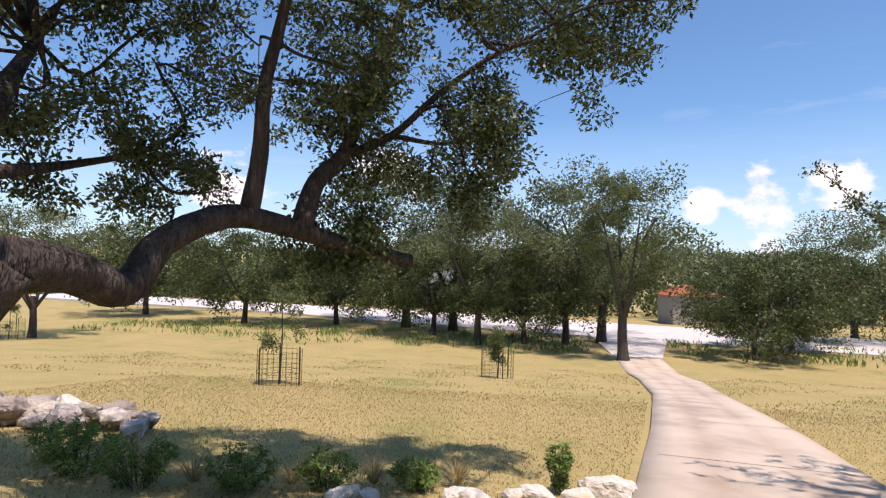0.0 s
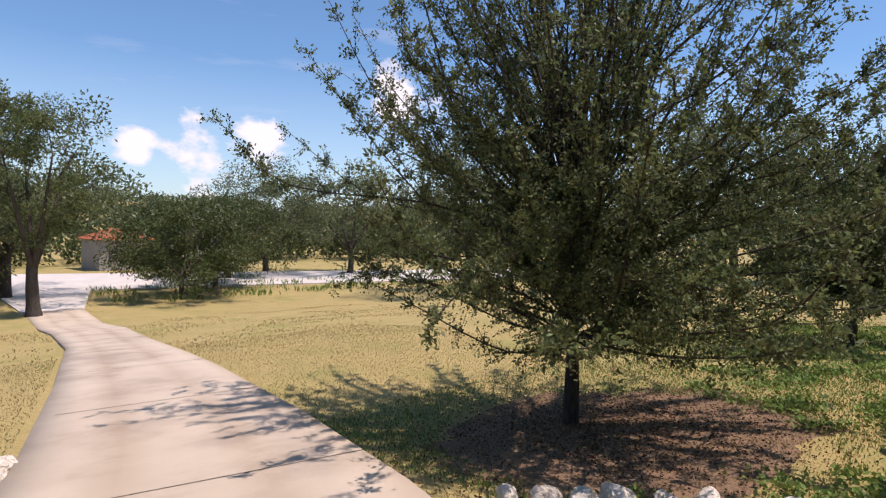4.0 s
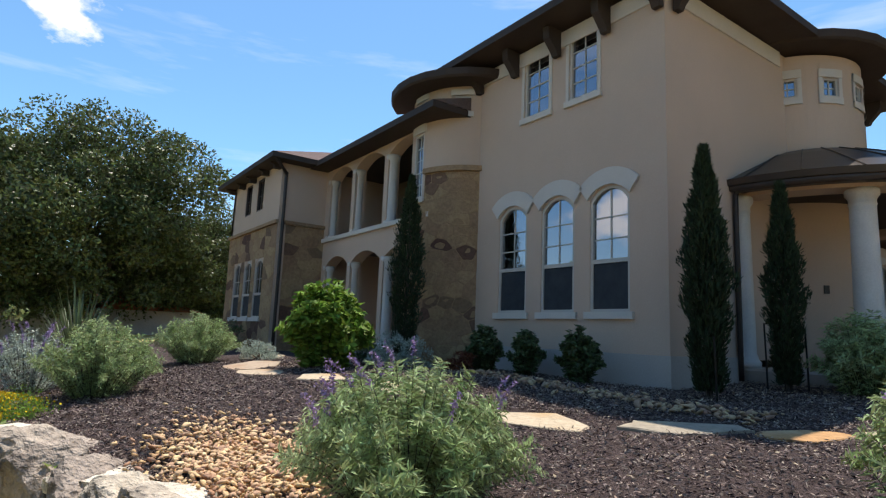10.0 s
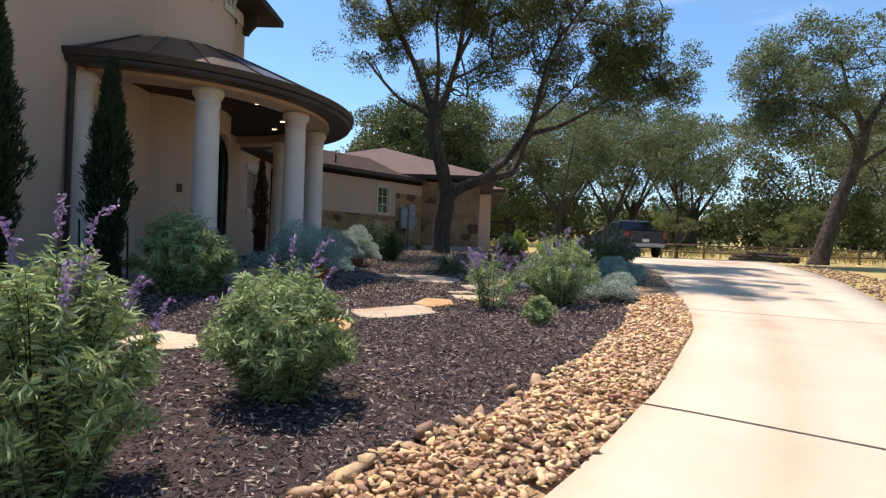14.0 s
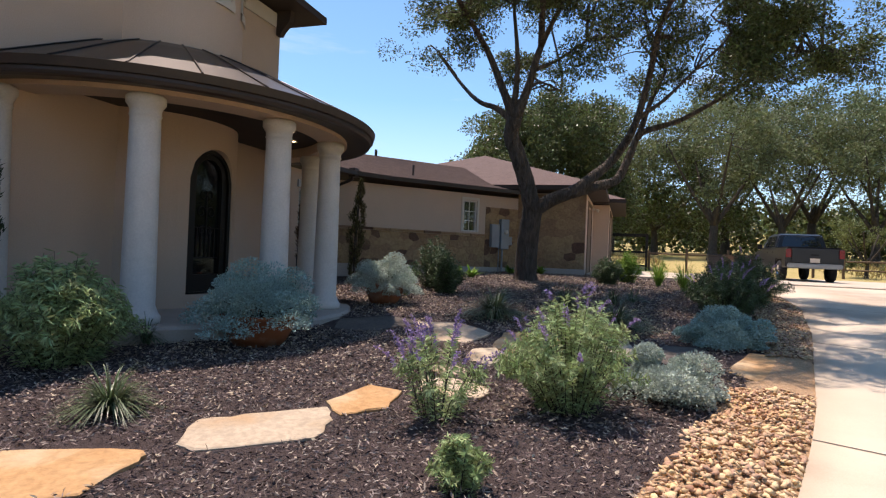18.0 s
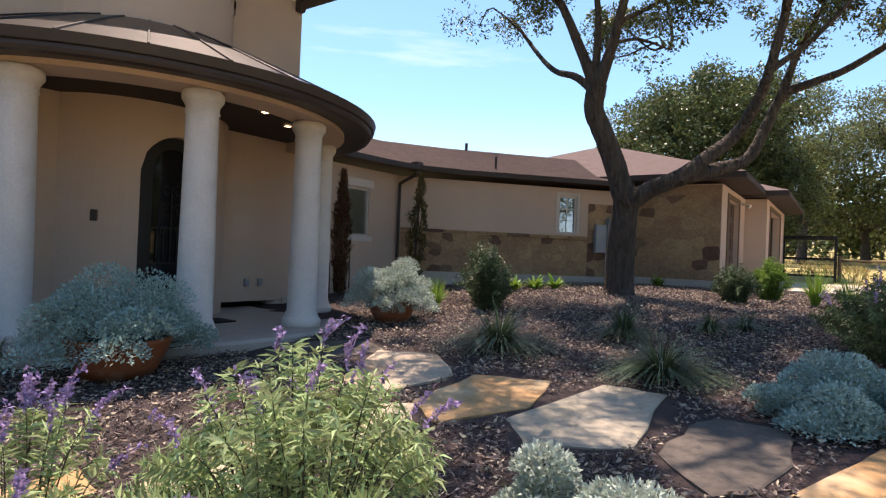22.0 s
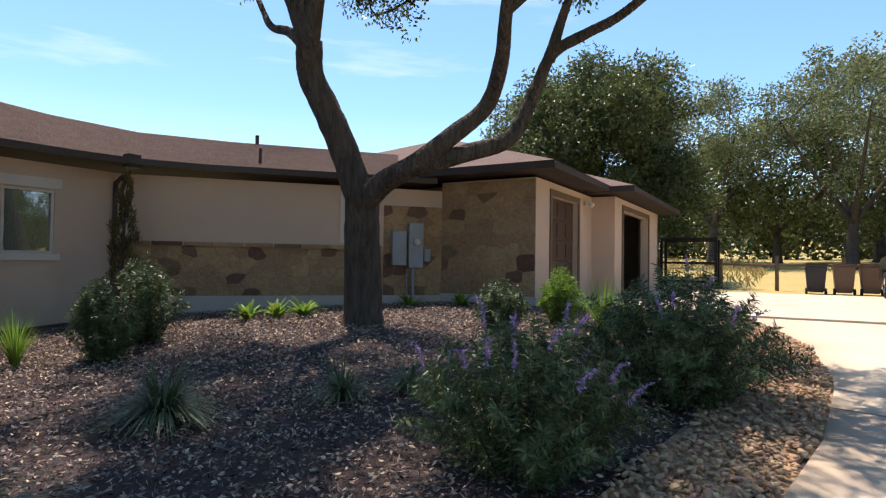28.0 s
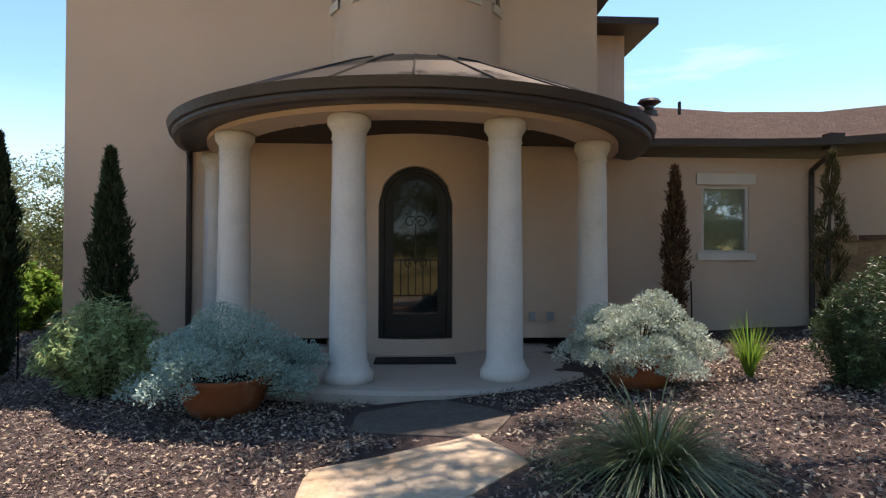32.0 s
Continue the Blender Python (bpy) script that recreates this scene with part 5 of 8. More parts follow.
lathe(bm, [(0.16, -0.1), (0.16, 0.12), (0.1, 0.16), (0.1, 0.22), (0.24, 0.3), (0.2, 0.36), (0, 0.4)], 16)
part("hood", bm, M["roofmetal"], t)
# small fittings on the entry wall
for x, y, z in ((5.68, -15.05, 1.45), (5.685, -15.35, 1.45)):
    bm = bmesh.new()
    box(bm, x - 0.03, x + 0.01, y - 0.05, y + 0.05, z - 0.07, z + 0.07)
    tagged(part("outlet_cover", bm, M["greybox"]), "grey weatherproof outlet on the stucco", "outlet", "outlets")
bm = bmesh.new()
box(bm, -0.045, 0.045, -0.01, 0.03, 0, 0.16, on_round(TX, TY, TR, 137, 2.4))
tagged(part("door_bell", bm, M["brown"]), "dark door bell plate on the stucco", "door bell")
def rng(seed):
    return np.random.default_rng(seed)


def unit(v):
    return v / np.maximum(np.linalg.norm(v, axis=-1, keepdims=True), 1e-9)


def leaf_quads(pos, way, length, width, g, curl=0.15):
    """Pointed leaves: pos (n, 3), way (n, 3) the leaf's own direction."""
    n = len(pos)
    way = unit(way)
    side = unit(np.cross(way, g.normal(size=(n, 3))))
    face = np.cross(side, way)
    ln = (length * g.uniform(0.65, 1.3, n))[:, None]
    wd = (width * g.uniform(0.7, 1.25, n))[:, None]
    mid = pos + way * ln * 0.48 + face * ln * curl * 0.5
    v = np.stack([pos, mid + side * wd / 2, pos + way * ln - face * ln * curl * 0.3, mid - side * wd / 2], 1).reshape(-1, 3)
    f = np.arange(4 * n).reshape(n, 4)
    return v, f


def clumps(centres, radii, per, g, flat=0.75):
    c = np.repeat(np.asarray(centres, float), per, 0)
    r = np.repeat(np.asarray(radii, float), per)[:, None]
    d = unit(g.normal(size=c.shape)) * (g.uniform(0.15, 1, (len(c), 1)) ** 0.5)
    d[:, 2] *= flat
    return c + d * r, d


def tree(name, at, limbs, crown, label, leaf="oakleaf", bark="bark", size=0.06, per=70, clump=0.45, twig=0.016, seed=1, category="tree", group="", droop=0.2, hollow=0.55, bm_n=9, gap=0.8):
    """limbs: (points, r0, r1) about the foot; crown: ellipsoids (x, y, z, rx, ry, rz, count) filled with leaf clumps, each on its own twig."""
    g = rng(seed)
    t = thing(name, at, label, category, group)
    nodes = []
    bmt, bmb = bmesh.new(), bmesh.new()
    for k, (pts, r0, r1) in enumerate(limbs):
        c = curve_pts(pts, 5)
        n = len(c)
        rad = [lerp(r0, r1, (i / (n - 1)) ** 0.8) * (1 + 0.08 * noise.noise((i * 0.7, k * 3.1, seed))) for i in range(n)]
        if k == 0:
            rad[0] *= 1.4
            rad[1] *= 1.12
        tube(bmt if k == 0 else bmb, c, rad, bm_n)
        nodes += [(p, r) for p, r in zip(c, rad)][n // 3 :]
    np_nodes = np.array([p for p, r in nodes])
    centres, radii = [], []
    for x, y, z, rx, ry, rz, count in crown:
        for _ in range(count):
            d = unit(g.normal(size=3))
            k = g.uniform(hollow, 1.0) ** 0.6
            p = np.array((x, y, z)) + d * k * np.array((rx, ry, rz)) * g.uniform(0.88, 1.1)
            if noise.noise((p[0] * gap + seed, p[1] * gap, p[2] * gap)) < (-0.02 if gap > 0.4 else -0.3):
                continue
            centres.append(p)
            radii.append(clump * g.uniform(0.6, 1.35))
    # boughs: clumps share a bent bough, and hang on it by thin twigs
    left = list(range(len(centres)))
    pts_c = np.array(centres)
    while left:
        i0 = left[0]
        d0 = np.linalg.norm(pts_c[left] - pts_c[i0], axis=1)
        mine = [left[j] for j in np.argsort(d0)[:9] if d0[j] < clump * 3.6]
        left = [j for j in left if j not in mine]
        mid = pts_c[mine].mean(0)
        near = np_nodes[np.argmin(np.linalg.norm(np_nodes - mid, axis=1))]
        span = np.linalg.norm(mid - near)
        bend = g.normal(size=(2, 3)) * 0.13 * span
        line = np.array(curve_pts([near, near * 0.66 + mid * 0.34 + bend[0], near * 0.3 + mid * 0.7 + bend[1], mid], 3))
        tube(bmb, list(line), [twig * (0.9 + span * 0.7) * lerp(1, 0.4, k / 9) for k in range(10)], 5, False)
        for j in mine:
            foot_ = line[np.argmin(np.linalg.norm(line - pts_c[j], axis=1))]
            q = pts_c[j]
            wob = (foot_ + q) / 2 + g.normal(size=3) * 0.16 * np.linalg.norm(q - foot_)
            tube(bmb, [foot_, wob, q], [twig * 0.42, twig * 0.32, twig * 0.16], 3, False)
    part("trunk", bmt, M[bark], t, shade=True)
    part("branching", bmb, M[bark], t, shade=True)
    pos, d = clumps(centres, radii, per, g)
    way = d + g.normal(size=d.shape) * 0.8
    way[:, 2] -= droop
    v, f = leaf_quads(pos, way, size, size * 0.5, g)
    soup("crown", v, f, M[leaf], t, kind_label(leaf))
    return t


def kind_label(leaf):
    return {"oakleaf": "small leathery dark green leaves", "oakleaf_grey": "grey-green leaves", "elmleaf": "small bright green leaves"}.get(leaf, "leaves")


# ---- oak whose limb reaches over the lawn ----
tree("live_oak", (-4.3, 3.3, -0.75),
     [([(0, 0, -0.2), (0.15, 0.2, 0.6), (0.35, 0.6, 1.4), (0.62, 0.9, 1.98)], 0.36, 0.22),
      ([(0.62, 0.9, 1.98), (0.55, 1.55, 1.92), (0.55, 2.2, 1.76), (0.57, 2.68, 2.2), (0.87, 3.33, 2.52), (1.23, 3.97, 2.47), (1.79, 4.85, 2.26), (2.4, 5.7, 2.1)], 0.205, 0.1),
      ([(0.98, 3.6, 2.52), (1.1, 3.6, 3.25), (1.17, 3.52, 4.0), (1.34, 3.49, 4.65), (1.55, 3.4, 5.4)], 0.12, 0.05),
      ([(1.36, 4.22, 2.45), (1.45, 4.43, 3.05), (1.7, 4.77, 3.5), (1.95, 5.0, 4.45), (2.25, 5.2, 5.4), (2.6, 5.2, 6.3)], 0.15, 0.05),
      ([(1.6, 4.65, 3.4), (2.3, 4.9, 3.75), (3.0, 5.0, 4.4), (3.9, 4.9, 4.9), (4.9, 4.9, 5.0)], 0.07, 0.02),
      ([(0.4, 0.7, 1.6), (-0.6, 1.6, 2.7), (-1.3, 2.6, 3.7), (-1.7, 3.4, 4.6)], 0.25, 0.06),
      ([(0.2, 0.3, 1.0), (-0.3, -0.2, 2.5), (-0.8, -0.3, 4.2), (-1, 0, 5.6)], 0.25, 0.06),
      ([(-0.6, -0.25, 3.4), (0.3, 0.3, 5.0), (1.9, 1.0, 6.2), (3.4, 1.2, 6.9)], 0.13, 0.04),
      ([(-0.6, 1.6, 2.7), (-0.9, 2.9, 3.0), (-0.6, 3.8, 3.3)], 0.09, 0.03),
      ([(2.3, 4.9, 3.75), (3.0, 5.2, 3.7), (3.8, 5.2, 3.9)], 0.04, 0.015),
      ([(3.9, 4.9, 4.9), (4.8, 5.0, 5.4), (5.8, 5.0, 5.5)], 0.03, 0.01)],
     [(1.0, 4.3, 5.3, 2.8, 2.0, 1.9, 330), (3.3, 5.0, 4.9, 2.1, 1.6, 1.4, 190), (5.0, 5.0, 5.3, 1.2, 1.2, 0.9, 80), (3.0, 5.1, 3.7, 1.4, 1.0, 0.7, 70), (-1.4, 3.0, 4.4, 2.3, 2.0, 1.7, 230), (-0.7, 3.8, 3.2, 1.5, 1.2, 0.8, 90), (1.9, 5.0, 3.6, 1.2, 1.0, 0.7, 60), (1.6, 4.9, 2.4, 0.8, 0.9, 0.5, 30), (-1, 0, 5.4, 2.5, 2.2, 1.4, 150), (2.9, 5.3, 3.0, 1.0, 0.9, 0.8, 45), (4.3, 1.3, 6.9, 2.4, 1.3, 0.7, 210), (2.2, 1.6, 7.0, 2.2, 1.4, 0.8, 190), (0.2, 1.6, 7.0, 2.2, 1.6, 0.8, 130), (3.0, 2.8, 6.8, 3.2, 1.4, 0.7, 300), (0.0, 3.2, 7.2, 2.4, 1.4, 0.7, 180)],
     "old live oak with a limb that arches low over the lawn", size=0.078, per=125, clump=0.3, gap=1.0, seed=3, hollow=0.25, bm_n=14)


# ---- young elm with long arching shoots ----
def elm(name, at, height, spread_r, shoots, seed, label, leaf_n=22, size=0.066, low=0.23):
    g = rng(seed)
    t = thing(name, at, label, "tree")
    bmt, bmb = bmesh.new(), bmesh.new()
    tube(bmt, curve_pts([(0, 0, -0.1), (0.02, 0.01, height * 0.08), (-0.02, 0.0, height * low), (0.02, 0.03, height * 0.34), (0, 0, height * 0.52)], 5), [lerp(0.15, 0.05, (i / 20) ** 0.8) for i in range(21)], 10)
    pos, way = [], []
    for i in range(shoots):
        a = i * 2.39996 + g.uniform(-0.3, 0.3)
        up = g.uniform(0, 1)
        el = lerp(0.1, 1.35, up)
        start = np.array((0, 0, height * lerp(low * 0.92, 0.5, up ** 1.2)))
        ln = lerp(spread_r, height * 0.58, up) * g.uniform(0.72, 1.15)
        d = np.array((math.cos(a) * math.cos(el), math.sin(a) * math.cos(el), math.sin(el)))
        p1 = start + d * ln * 0.35 + np.array((0, 0, 0.1 * ln * (0.3 + up * 0.3))) + g.normal(size=3) * 0.07 * ln
        p2 = start + d * ln * 0.7 + np.array((0, 0, 0.16 * ln * (0.25 + up * 0.3))) + g.normal(size=3) * 0.06 * ln
        p3 = start + d * ln + np.array((0, 0, 0.12 * ln)) + g.normal(size=3) * 0.15
        c = curve_pts([start, p1, p2, p3], 4)
        tube(bmb, c, [lerp(0.026, 0.004, k / 12) for k in range(13)], 5, False)
        c = np.array(c)
        for j in range(2 if up < 0.45 else 4, 13):
            for side in range((6 if up < 0.45 else 3 if up < 0.7 else 2) if j < 11 else 2):
                dd = unit(c[min(j + 1, 12)] - c[j - 1]) * 0.55 + unit(g.normal(size=3)) * 0.75 + np.array((0, 0, 0.12))
                dd = unit(dd)
                l2 = g.uniform(0.4, 1.0) * lerp(0.62, 0.26, j / 12) * (spread_r / 4.6)
                b0, b1 = c[j], c[j] + dd * l2
                tube(bmb, [b0, (b0 + b1) / 2 + g.normal(size=3) * 0.02, b1], [0.006, 0.004, 0.002], 3, False)
                k = g.uniform(0.05, 1, leaf_n)[:, None]
                pos.append(b0 + (b1 - b0) * k + g.normal(size=(leaf_n, 3)) * 0.035)
                way.append(np.repeat(dd[None], leaf_n, 0) * 0.5 + g.normal(size=(leaf_n, 3)) * 0.7)
            k = g.uniform(0, 1, 10 if up < 0.5 else 7)[:, None]
            q = c[j - 1] + (c[j] - c[j - 1]) * k
            pos.append(q + g.normal(size=q.shape) * 0.03)
            way.append(np.repeat((c[j] - c[j - 1])[None], len(q), 0) * 2 + g.normal(size=q.shape) * 0.6)
    part("trunk", bmt, M["bark"], t, shade=True)
    part("branching", bmb, M["bark"], t, shade=True)
    v, f = leaf_quads(np.concatenate(pos), np.concatenate(way), size, size * 0.55, g)
    soup("crown", v, f, M["elmleaf"], t, "small leaves along slender arching shoots")
    return t


ELM = (8.5, 6.28)
elm("cedar_elm", (*ELM, lawn(*ELM)), 8.8, 5.4, 225, 11, "young cedar elm with long arching leafy shoots", leaf_n=24, size=0.06, low=0.17)
E2 = (19.5, 4.7)
elm("cedar_elm", (*E2, lawn(*E2)), 5.6, 2.9, 80, 12, "smaller cedar elm on the lawn", leaf_n=16, size=0.085)

# ---- oak in the bed before the garage ----
tree("live_oak", (0.63, -21.06, bed(0.63, -21.06)),
     [([(0, 0, -0.15), (-0.02, 0.05, 0.8), (-0.1, 0.2, 1.5), (-0.2, 0.33, 2.15)], 0.33, 0.27),
      ([(-0.2, 0.33, 1.95), (0.0, 0.55, 2.8), (0.22, 0.78, 3.5), (0.38, 0.95, 3.98), (0.26, 1.12, 4.45)], 0.24, 0.2),
      ([(-0.2, 0.33, 2.0), (-0.7, 0.42, 2.3), (-1.3, 0.42, 2.55), (-1.75, 0.2, 2.95), (-2.2, -0.05, 3.4), (-2.6, 0.3, 3.9), (-2.85, 0.7, 4.4), (-3.1, 0.9, 5.4), (-3.3, 1.0, 6.4)], 0.21, 0.06),
      ([(-1.25, 0.42, 2.5), (-1.9, -0.1, 2.75), (-2.4, -0.5, 3.0), (-2.7, -0.7, 3.7), (-2.95, -0.8, 4.3), (-3.5, -0.75, 4.5), (-4.1, -0.7, 4.7), (-5.2, -0.4, 5.3), (-6.2, -0.2, 5.9), (-7.2, -0.2, 6.3)], 0.16, 0.03),
      ([(-2.9, -0.78, 4.2), (-3.2, -0.9, 5.2), (-3.6, -1.2, 6.2)], 0.1, 0.04),
      ([(0.3, 1.1, 4.3), (0.8, 1.0, 4.72), (1.31, 0.91, 4.94), (1.9, 0.6, 5.5), (2.8, 0.2, 6.6)], 0.1, 0.035),
      ([(0.26, 1.12, 4.35), (0.62, 1.2, 5.2), (1.1, 1.3, 6.3), (1.8, 1.5, 7.4)], 0.15, 0.05),
      ([(0.26, 1.12, 4.35), (-0.1, 1.3, 5.2), (-0.4, 1.4, 6.2), (-1.0, 1.5, 7.4)], 0.15, 0.05),
      ([(0.3, 1.15, 4.6), (0.2, 1.4, 5.8), (0.3, 1.7, 7.2)], 0.1, 0.04),
      ([(-0.25, 1.35, 5.6), (-0.8, 0.9, 6.0), (-1.5, 0.5, 6.6)], 0.06, 0.03),
      ([(-0.1, 1.3, 5.2), (-0.3, 0.2, 5.6), (-0.7, -0.7, 5.6)], 0.05, 0.02),
      ([(-2.85, 0.7, 4.4), (-3.5, 0.6, 4.9), (-4.2, 0.7, 5.6)], 0.07, 0.03),
      ([(-0.4, 1.4, 6.2), (-0.7, 3.0, 7.2), (-1.4, 4.2, 7.8), (-2.4, 5.6, 7.9)], 0.09, 0.03),
      ([(1.1, 1.3, 6.3), (1.6, 3.0, 7.2), (1.9, 4.8, 7.7)], 0.08, 0.03),
      ([(-3.1, 0.9, 5.4), (-3.3, 1.9, 6.4), (-4.0, 3.4, 7.2)], 0.08, 0.03)],
     [(0.6, 1.9, 7.9, 2.7, 2.4, 1.3, 240), (-3.4, 0.2, 7.2, 2.9, 2.6, 1.3, 260), (-5.6, -0.3, 6.2, 2.2, 1.8, 1.0, 240), (-7.3, -0.2, 6.3, 1.7, 1.6, 1.1, 190), (-6.2, 0.4, 7.4, 2.2, 1.8, 1.0, 170), (-1.3, 0.9, 8.4, 3.0, 2.6, 1.2, 300), (2.6, 1.2, 6.9, 1.5, 1.5, 1.1, 75), (1.3, 1.6, 6.6, 1.2, 1.2, 0.8, 45), (-3.5, -1.5, 6.3, 1.6, 1.6, 1.0, 70), (-5.6, 0.6, 5.3, 1.3, 1.3, 0.6, 50), (-1.2, 0.6, 6.0, 0.9, 0.9, 0.5, 22), (-1.2, 4.0, 8.5, 3.0, 2.2, 1.0, 330), (-4.0, 3.4, 8.1, 2.4, 2.0, 0.9, 240), (-2.6, 5.8, 8.5, 2.6, 1.8, 0.8, 280), (1.4, 4.4, 8.3, 2.0, 1.7, 0.8, 110), (-0.2, 6.6, 8.4, 2.0, 1.5, 0.7, 120), (2.1, 6.0, 7.8, 1.6, 1.3, 0.6, 90), (-0.75, -0.7, 5.5, 0.7, 0.6, 0.5, 24), (0.5, -1.2, 6.4, 1.0, 0.8, 0.6, 40)],
     "live oak with forked trunk in the mulch bed", size=0.085, per=130, clump=0.35, seed=8, gap=1.0, hollow=0.2, bm_n=14)

# ---- oak across the drive ----
WO = (-15.4, -27.0)
tree("live_oak", (*WO, slope(WO[1])),
     [([(0, 0, -0.2), (-0.3, 0.1, 1.2), (-0.8, 0.2, 3.0), (-1.3, 0.4, 4.6), (-1.5, 0.5, 5.8)], 0.38, 0.2),
      ([(-1.3, 0.4, 4.6), (-0.6, 0.8, 5.6), (0.6, 1.2, 6.4), (1.6, 1.4, 6.6), (2.8, 1.4, 7.0)], 0.14, 0.03),
      ([(-1.5, 0.5, 5.8), (-2.2, 0.4, 7.0), (-2.8, 0.2, 8.4)], 0.17, 0.05),
      ([(-1.5, 0.5, 5.7), (-0.9, 0.4, 7.2), (-0.5, 0.4, 8.6)], 0.15, 0.05),
      ([(-1.1, 0.3, 4.0), (-2.5, 0.2, 5.0), (-3.8, 0.0, 5.8)], 0.13, 0.04)],
     [(-0.9, 0.6, 8.0, 3.4, 3.0, 1.8, 230), (1.3, 1.3, 6.9, 2.2, 2.1, 1.5, 130), (2.3, 1.5, 5.6, 1.3, 1.3, 0.8, 50), (-3.6, 0.2, 7.0, 2.4, 2.2, 1.8, 120), (0.8, 1.2, 5.2, 1.4, 1.3, 0.8, 50), (-1.0, 0.5, 9.6, 1.8, 1.8, 0.8, 60), (2.9, 1.4, 7.3, 1.7, 1.6, 1.6, 150), (1.2, 1.0, 9.2, 2.2, 2.0, 1.0, 110), (3.2, 1.5, 5.4, 1.0, 1.0, 0.6, 30)],
     "leaning live oak beside the drive", leaf="oakleaf_grey", size=0.12, per=80, clump=0.48, seed=21, hollow=0.3, gap=0.7)


# ---- trees farther off: a few kinds, set out as single trees ----
def round_tree(name, seed, h, r, label, leaf="oakleaf", size=0.2, count=150, per=42, stems=3, base=0.3, group="distant trees", gap=0.55):
    g = rng(seed)
    limbs = [([(0, 0, -0.2), (0.05, 0.05, h * 0.16), (0.1, -0.05, h * 0.3)], 0.024 * h + 0.05, 0.018 * h)]
    for i in range(stems + 2):
        a = 2 * math.pi * i / (stems + 2) + g.uniform(-0.4, 0.4)
        limbs.append(([(0.05, 0, h * 0.2), (math.cos(a) * r * 0.3, math.sin(a) * r * 0.3, h * 0.42), (math.cos(a) * r * 0.6, math.sin(a) * r * 0.6, h * 0.68)], 0.015 * h, 0.03))
    crown = [(0, 0, h * (0.5 + base / 2), r * 0.8, r * 0.8, h * (0.5 - base / 2), count // 2)]
    for i in range(6):
        a = 2 * math.pi * i / 6 + g.uniform(-0.3, 0.3)
        crown.append((math.cos(a) * r * 0.6, math.sin(a) * r * 0.6, h * g.uniform(base + 0.15, 0.75), r * 0.48, r * 0.48, h * 0.2, count // 12))
    return tree(name, (0, 0, 0), limbs, crown, label, leaf, "bark_grey", size, per, r * 0.17, 0.012, seed, group=group, hollow=0.45, bm_n=7, gap=gap)


KIND = {
    "oak": round_tree("oak_tree", 31, 7.0, 4.2, "rounded live oak with dark grey-green crown", "oakleaf_grey", 0.15, 210, 140),
    "oak2": round_tree("oak_tree", 32, 8.5, 4.0, "tall live oak with uneven crown", "oakleaf_grey", 0.15, 210, 140, 2, 0.35),
    "dense": round_tree("oak_tree", 33, 5.2, 3.8, "low dense spreading live oak", "oakleaf", 0.155, 210, 135, 4, 0.1),
    "tall": round_tree("elm_tree", 34, 9.5, 2.6, "tall slender elm with ragged crown", "elmleaf", 0.12, 170, 170, 2, 0.28),
    "shrub": round_tree("small_tree", 35, 3.6, 1.9, "small bright green tree", "elmleaf", 0.11, 120, 110, 3, 0.12),
    "grove": round_tree("oak_tree", 36, 13.6, 6.9, "broad dense dark live oak beyond the lawn", "oakleaf", 0.23, 600, 230, 4, 0.16, gap=0.36),
}
used = set()


def plant(kind, x, y, s=1.0, turn=0.0, z=None, sz=1.0):
    m = pose(x, y, land(x, y) if z is None else z, 0, 0, turn) @ Matrix.Diagonal((s, s, s * sz, 1))
    if kind in used:
        return copy_thing(KIND[kind], m)
    used.add(kind)
    KIND[kind].matrix_world = m
    return KIND[kind]


# north, towards the road
for k, x, y, s in (("tall", 6.0, 43, 1.5), ("oak2", -4.8, 48.5, 1.4), ("oak", 2.4, 51.5, 1.6), ("oak", -13.5, 60, 1.5), ("oak2", -8.3, 58.5, 1.4), ("dense", 16.0, 47, 1.45), ("dense", -30, 57, 1.35), ("dense", -21, 60, 1.3), ("oak", 5.6, 53.5, 1.4), ("dense", -1.0, 50.5, 1.15), ("dense", -9.5, 54, 1.2), ("dense", 25, 60, 1.2), ("oak", 32, 66, 1.2), ("oak2", -38, 39.5, 0.9), ("dense", 20.5, 52, 1.1), ("dense", -45, 62, 1.5), ("oak", 40, 60, 1.2)):
    plant(k, x, y, s, rnd.uniform(0, 360))
for k, x, y, s in (("oak", -18, 96, 1.1), ("dense", -6, 98, 1.2), ("oak2", 8, 94, 1.1), ("dense", 30, 96, 1.3), ("oak", 46, 90, 1.2), ("dense", -34, 98, 1.2), ("dense", 60, 84, 1.3)):
    plant(k, x, y, s, rnd.uniform(0, 360))
# east, beyond the lawn
for k, x, y, s, z in (("grove", 36.5, -1.6, 1.0, -1.0), ("grove", 40, -9.5, 0.72, -0.8), ("dense", 44, 8, 1.0, -1.3), ("dense", 48, 13, 1.3, -1.8), ("oak", 52, 20, 1.2, -2.0), ("dense", 42, 28, 1.3, -3.0), ("oak", 36, 36, 1.2, -4)):
    plant(k, x, y, s, rnd.uniform(0, 360), z)
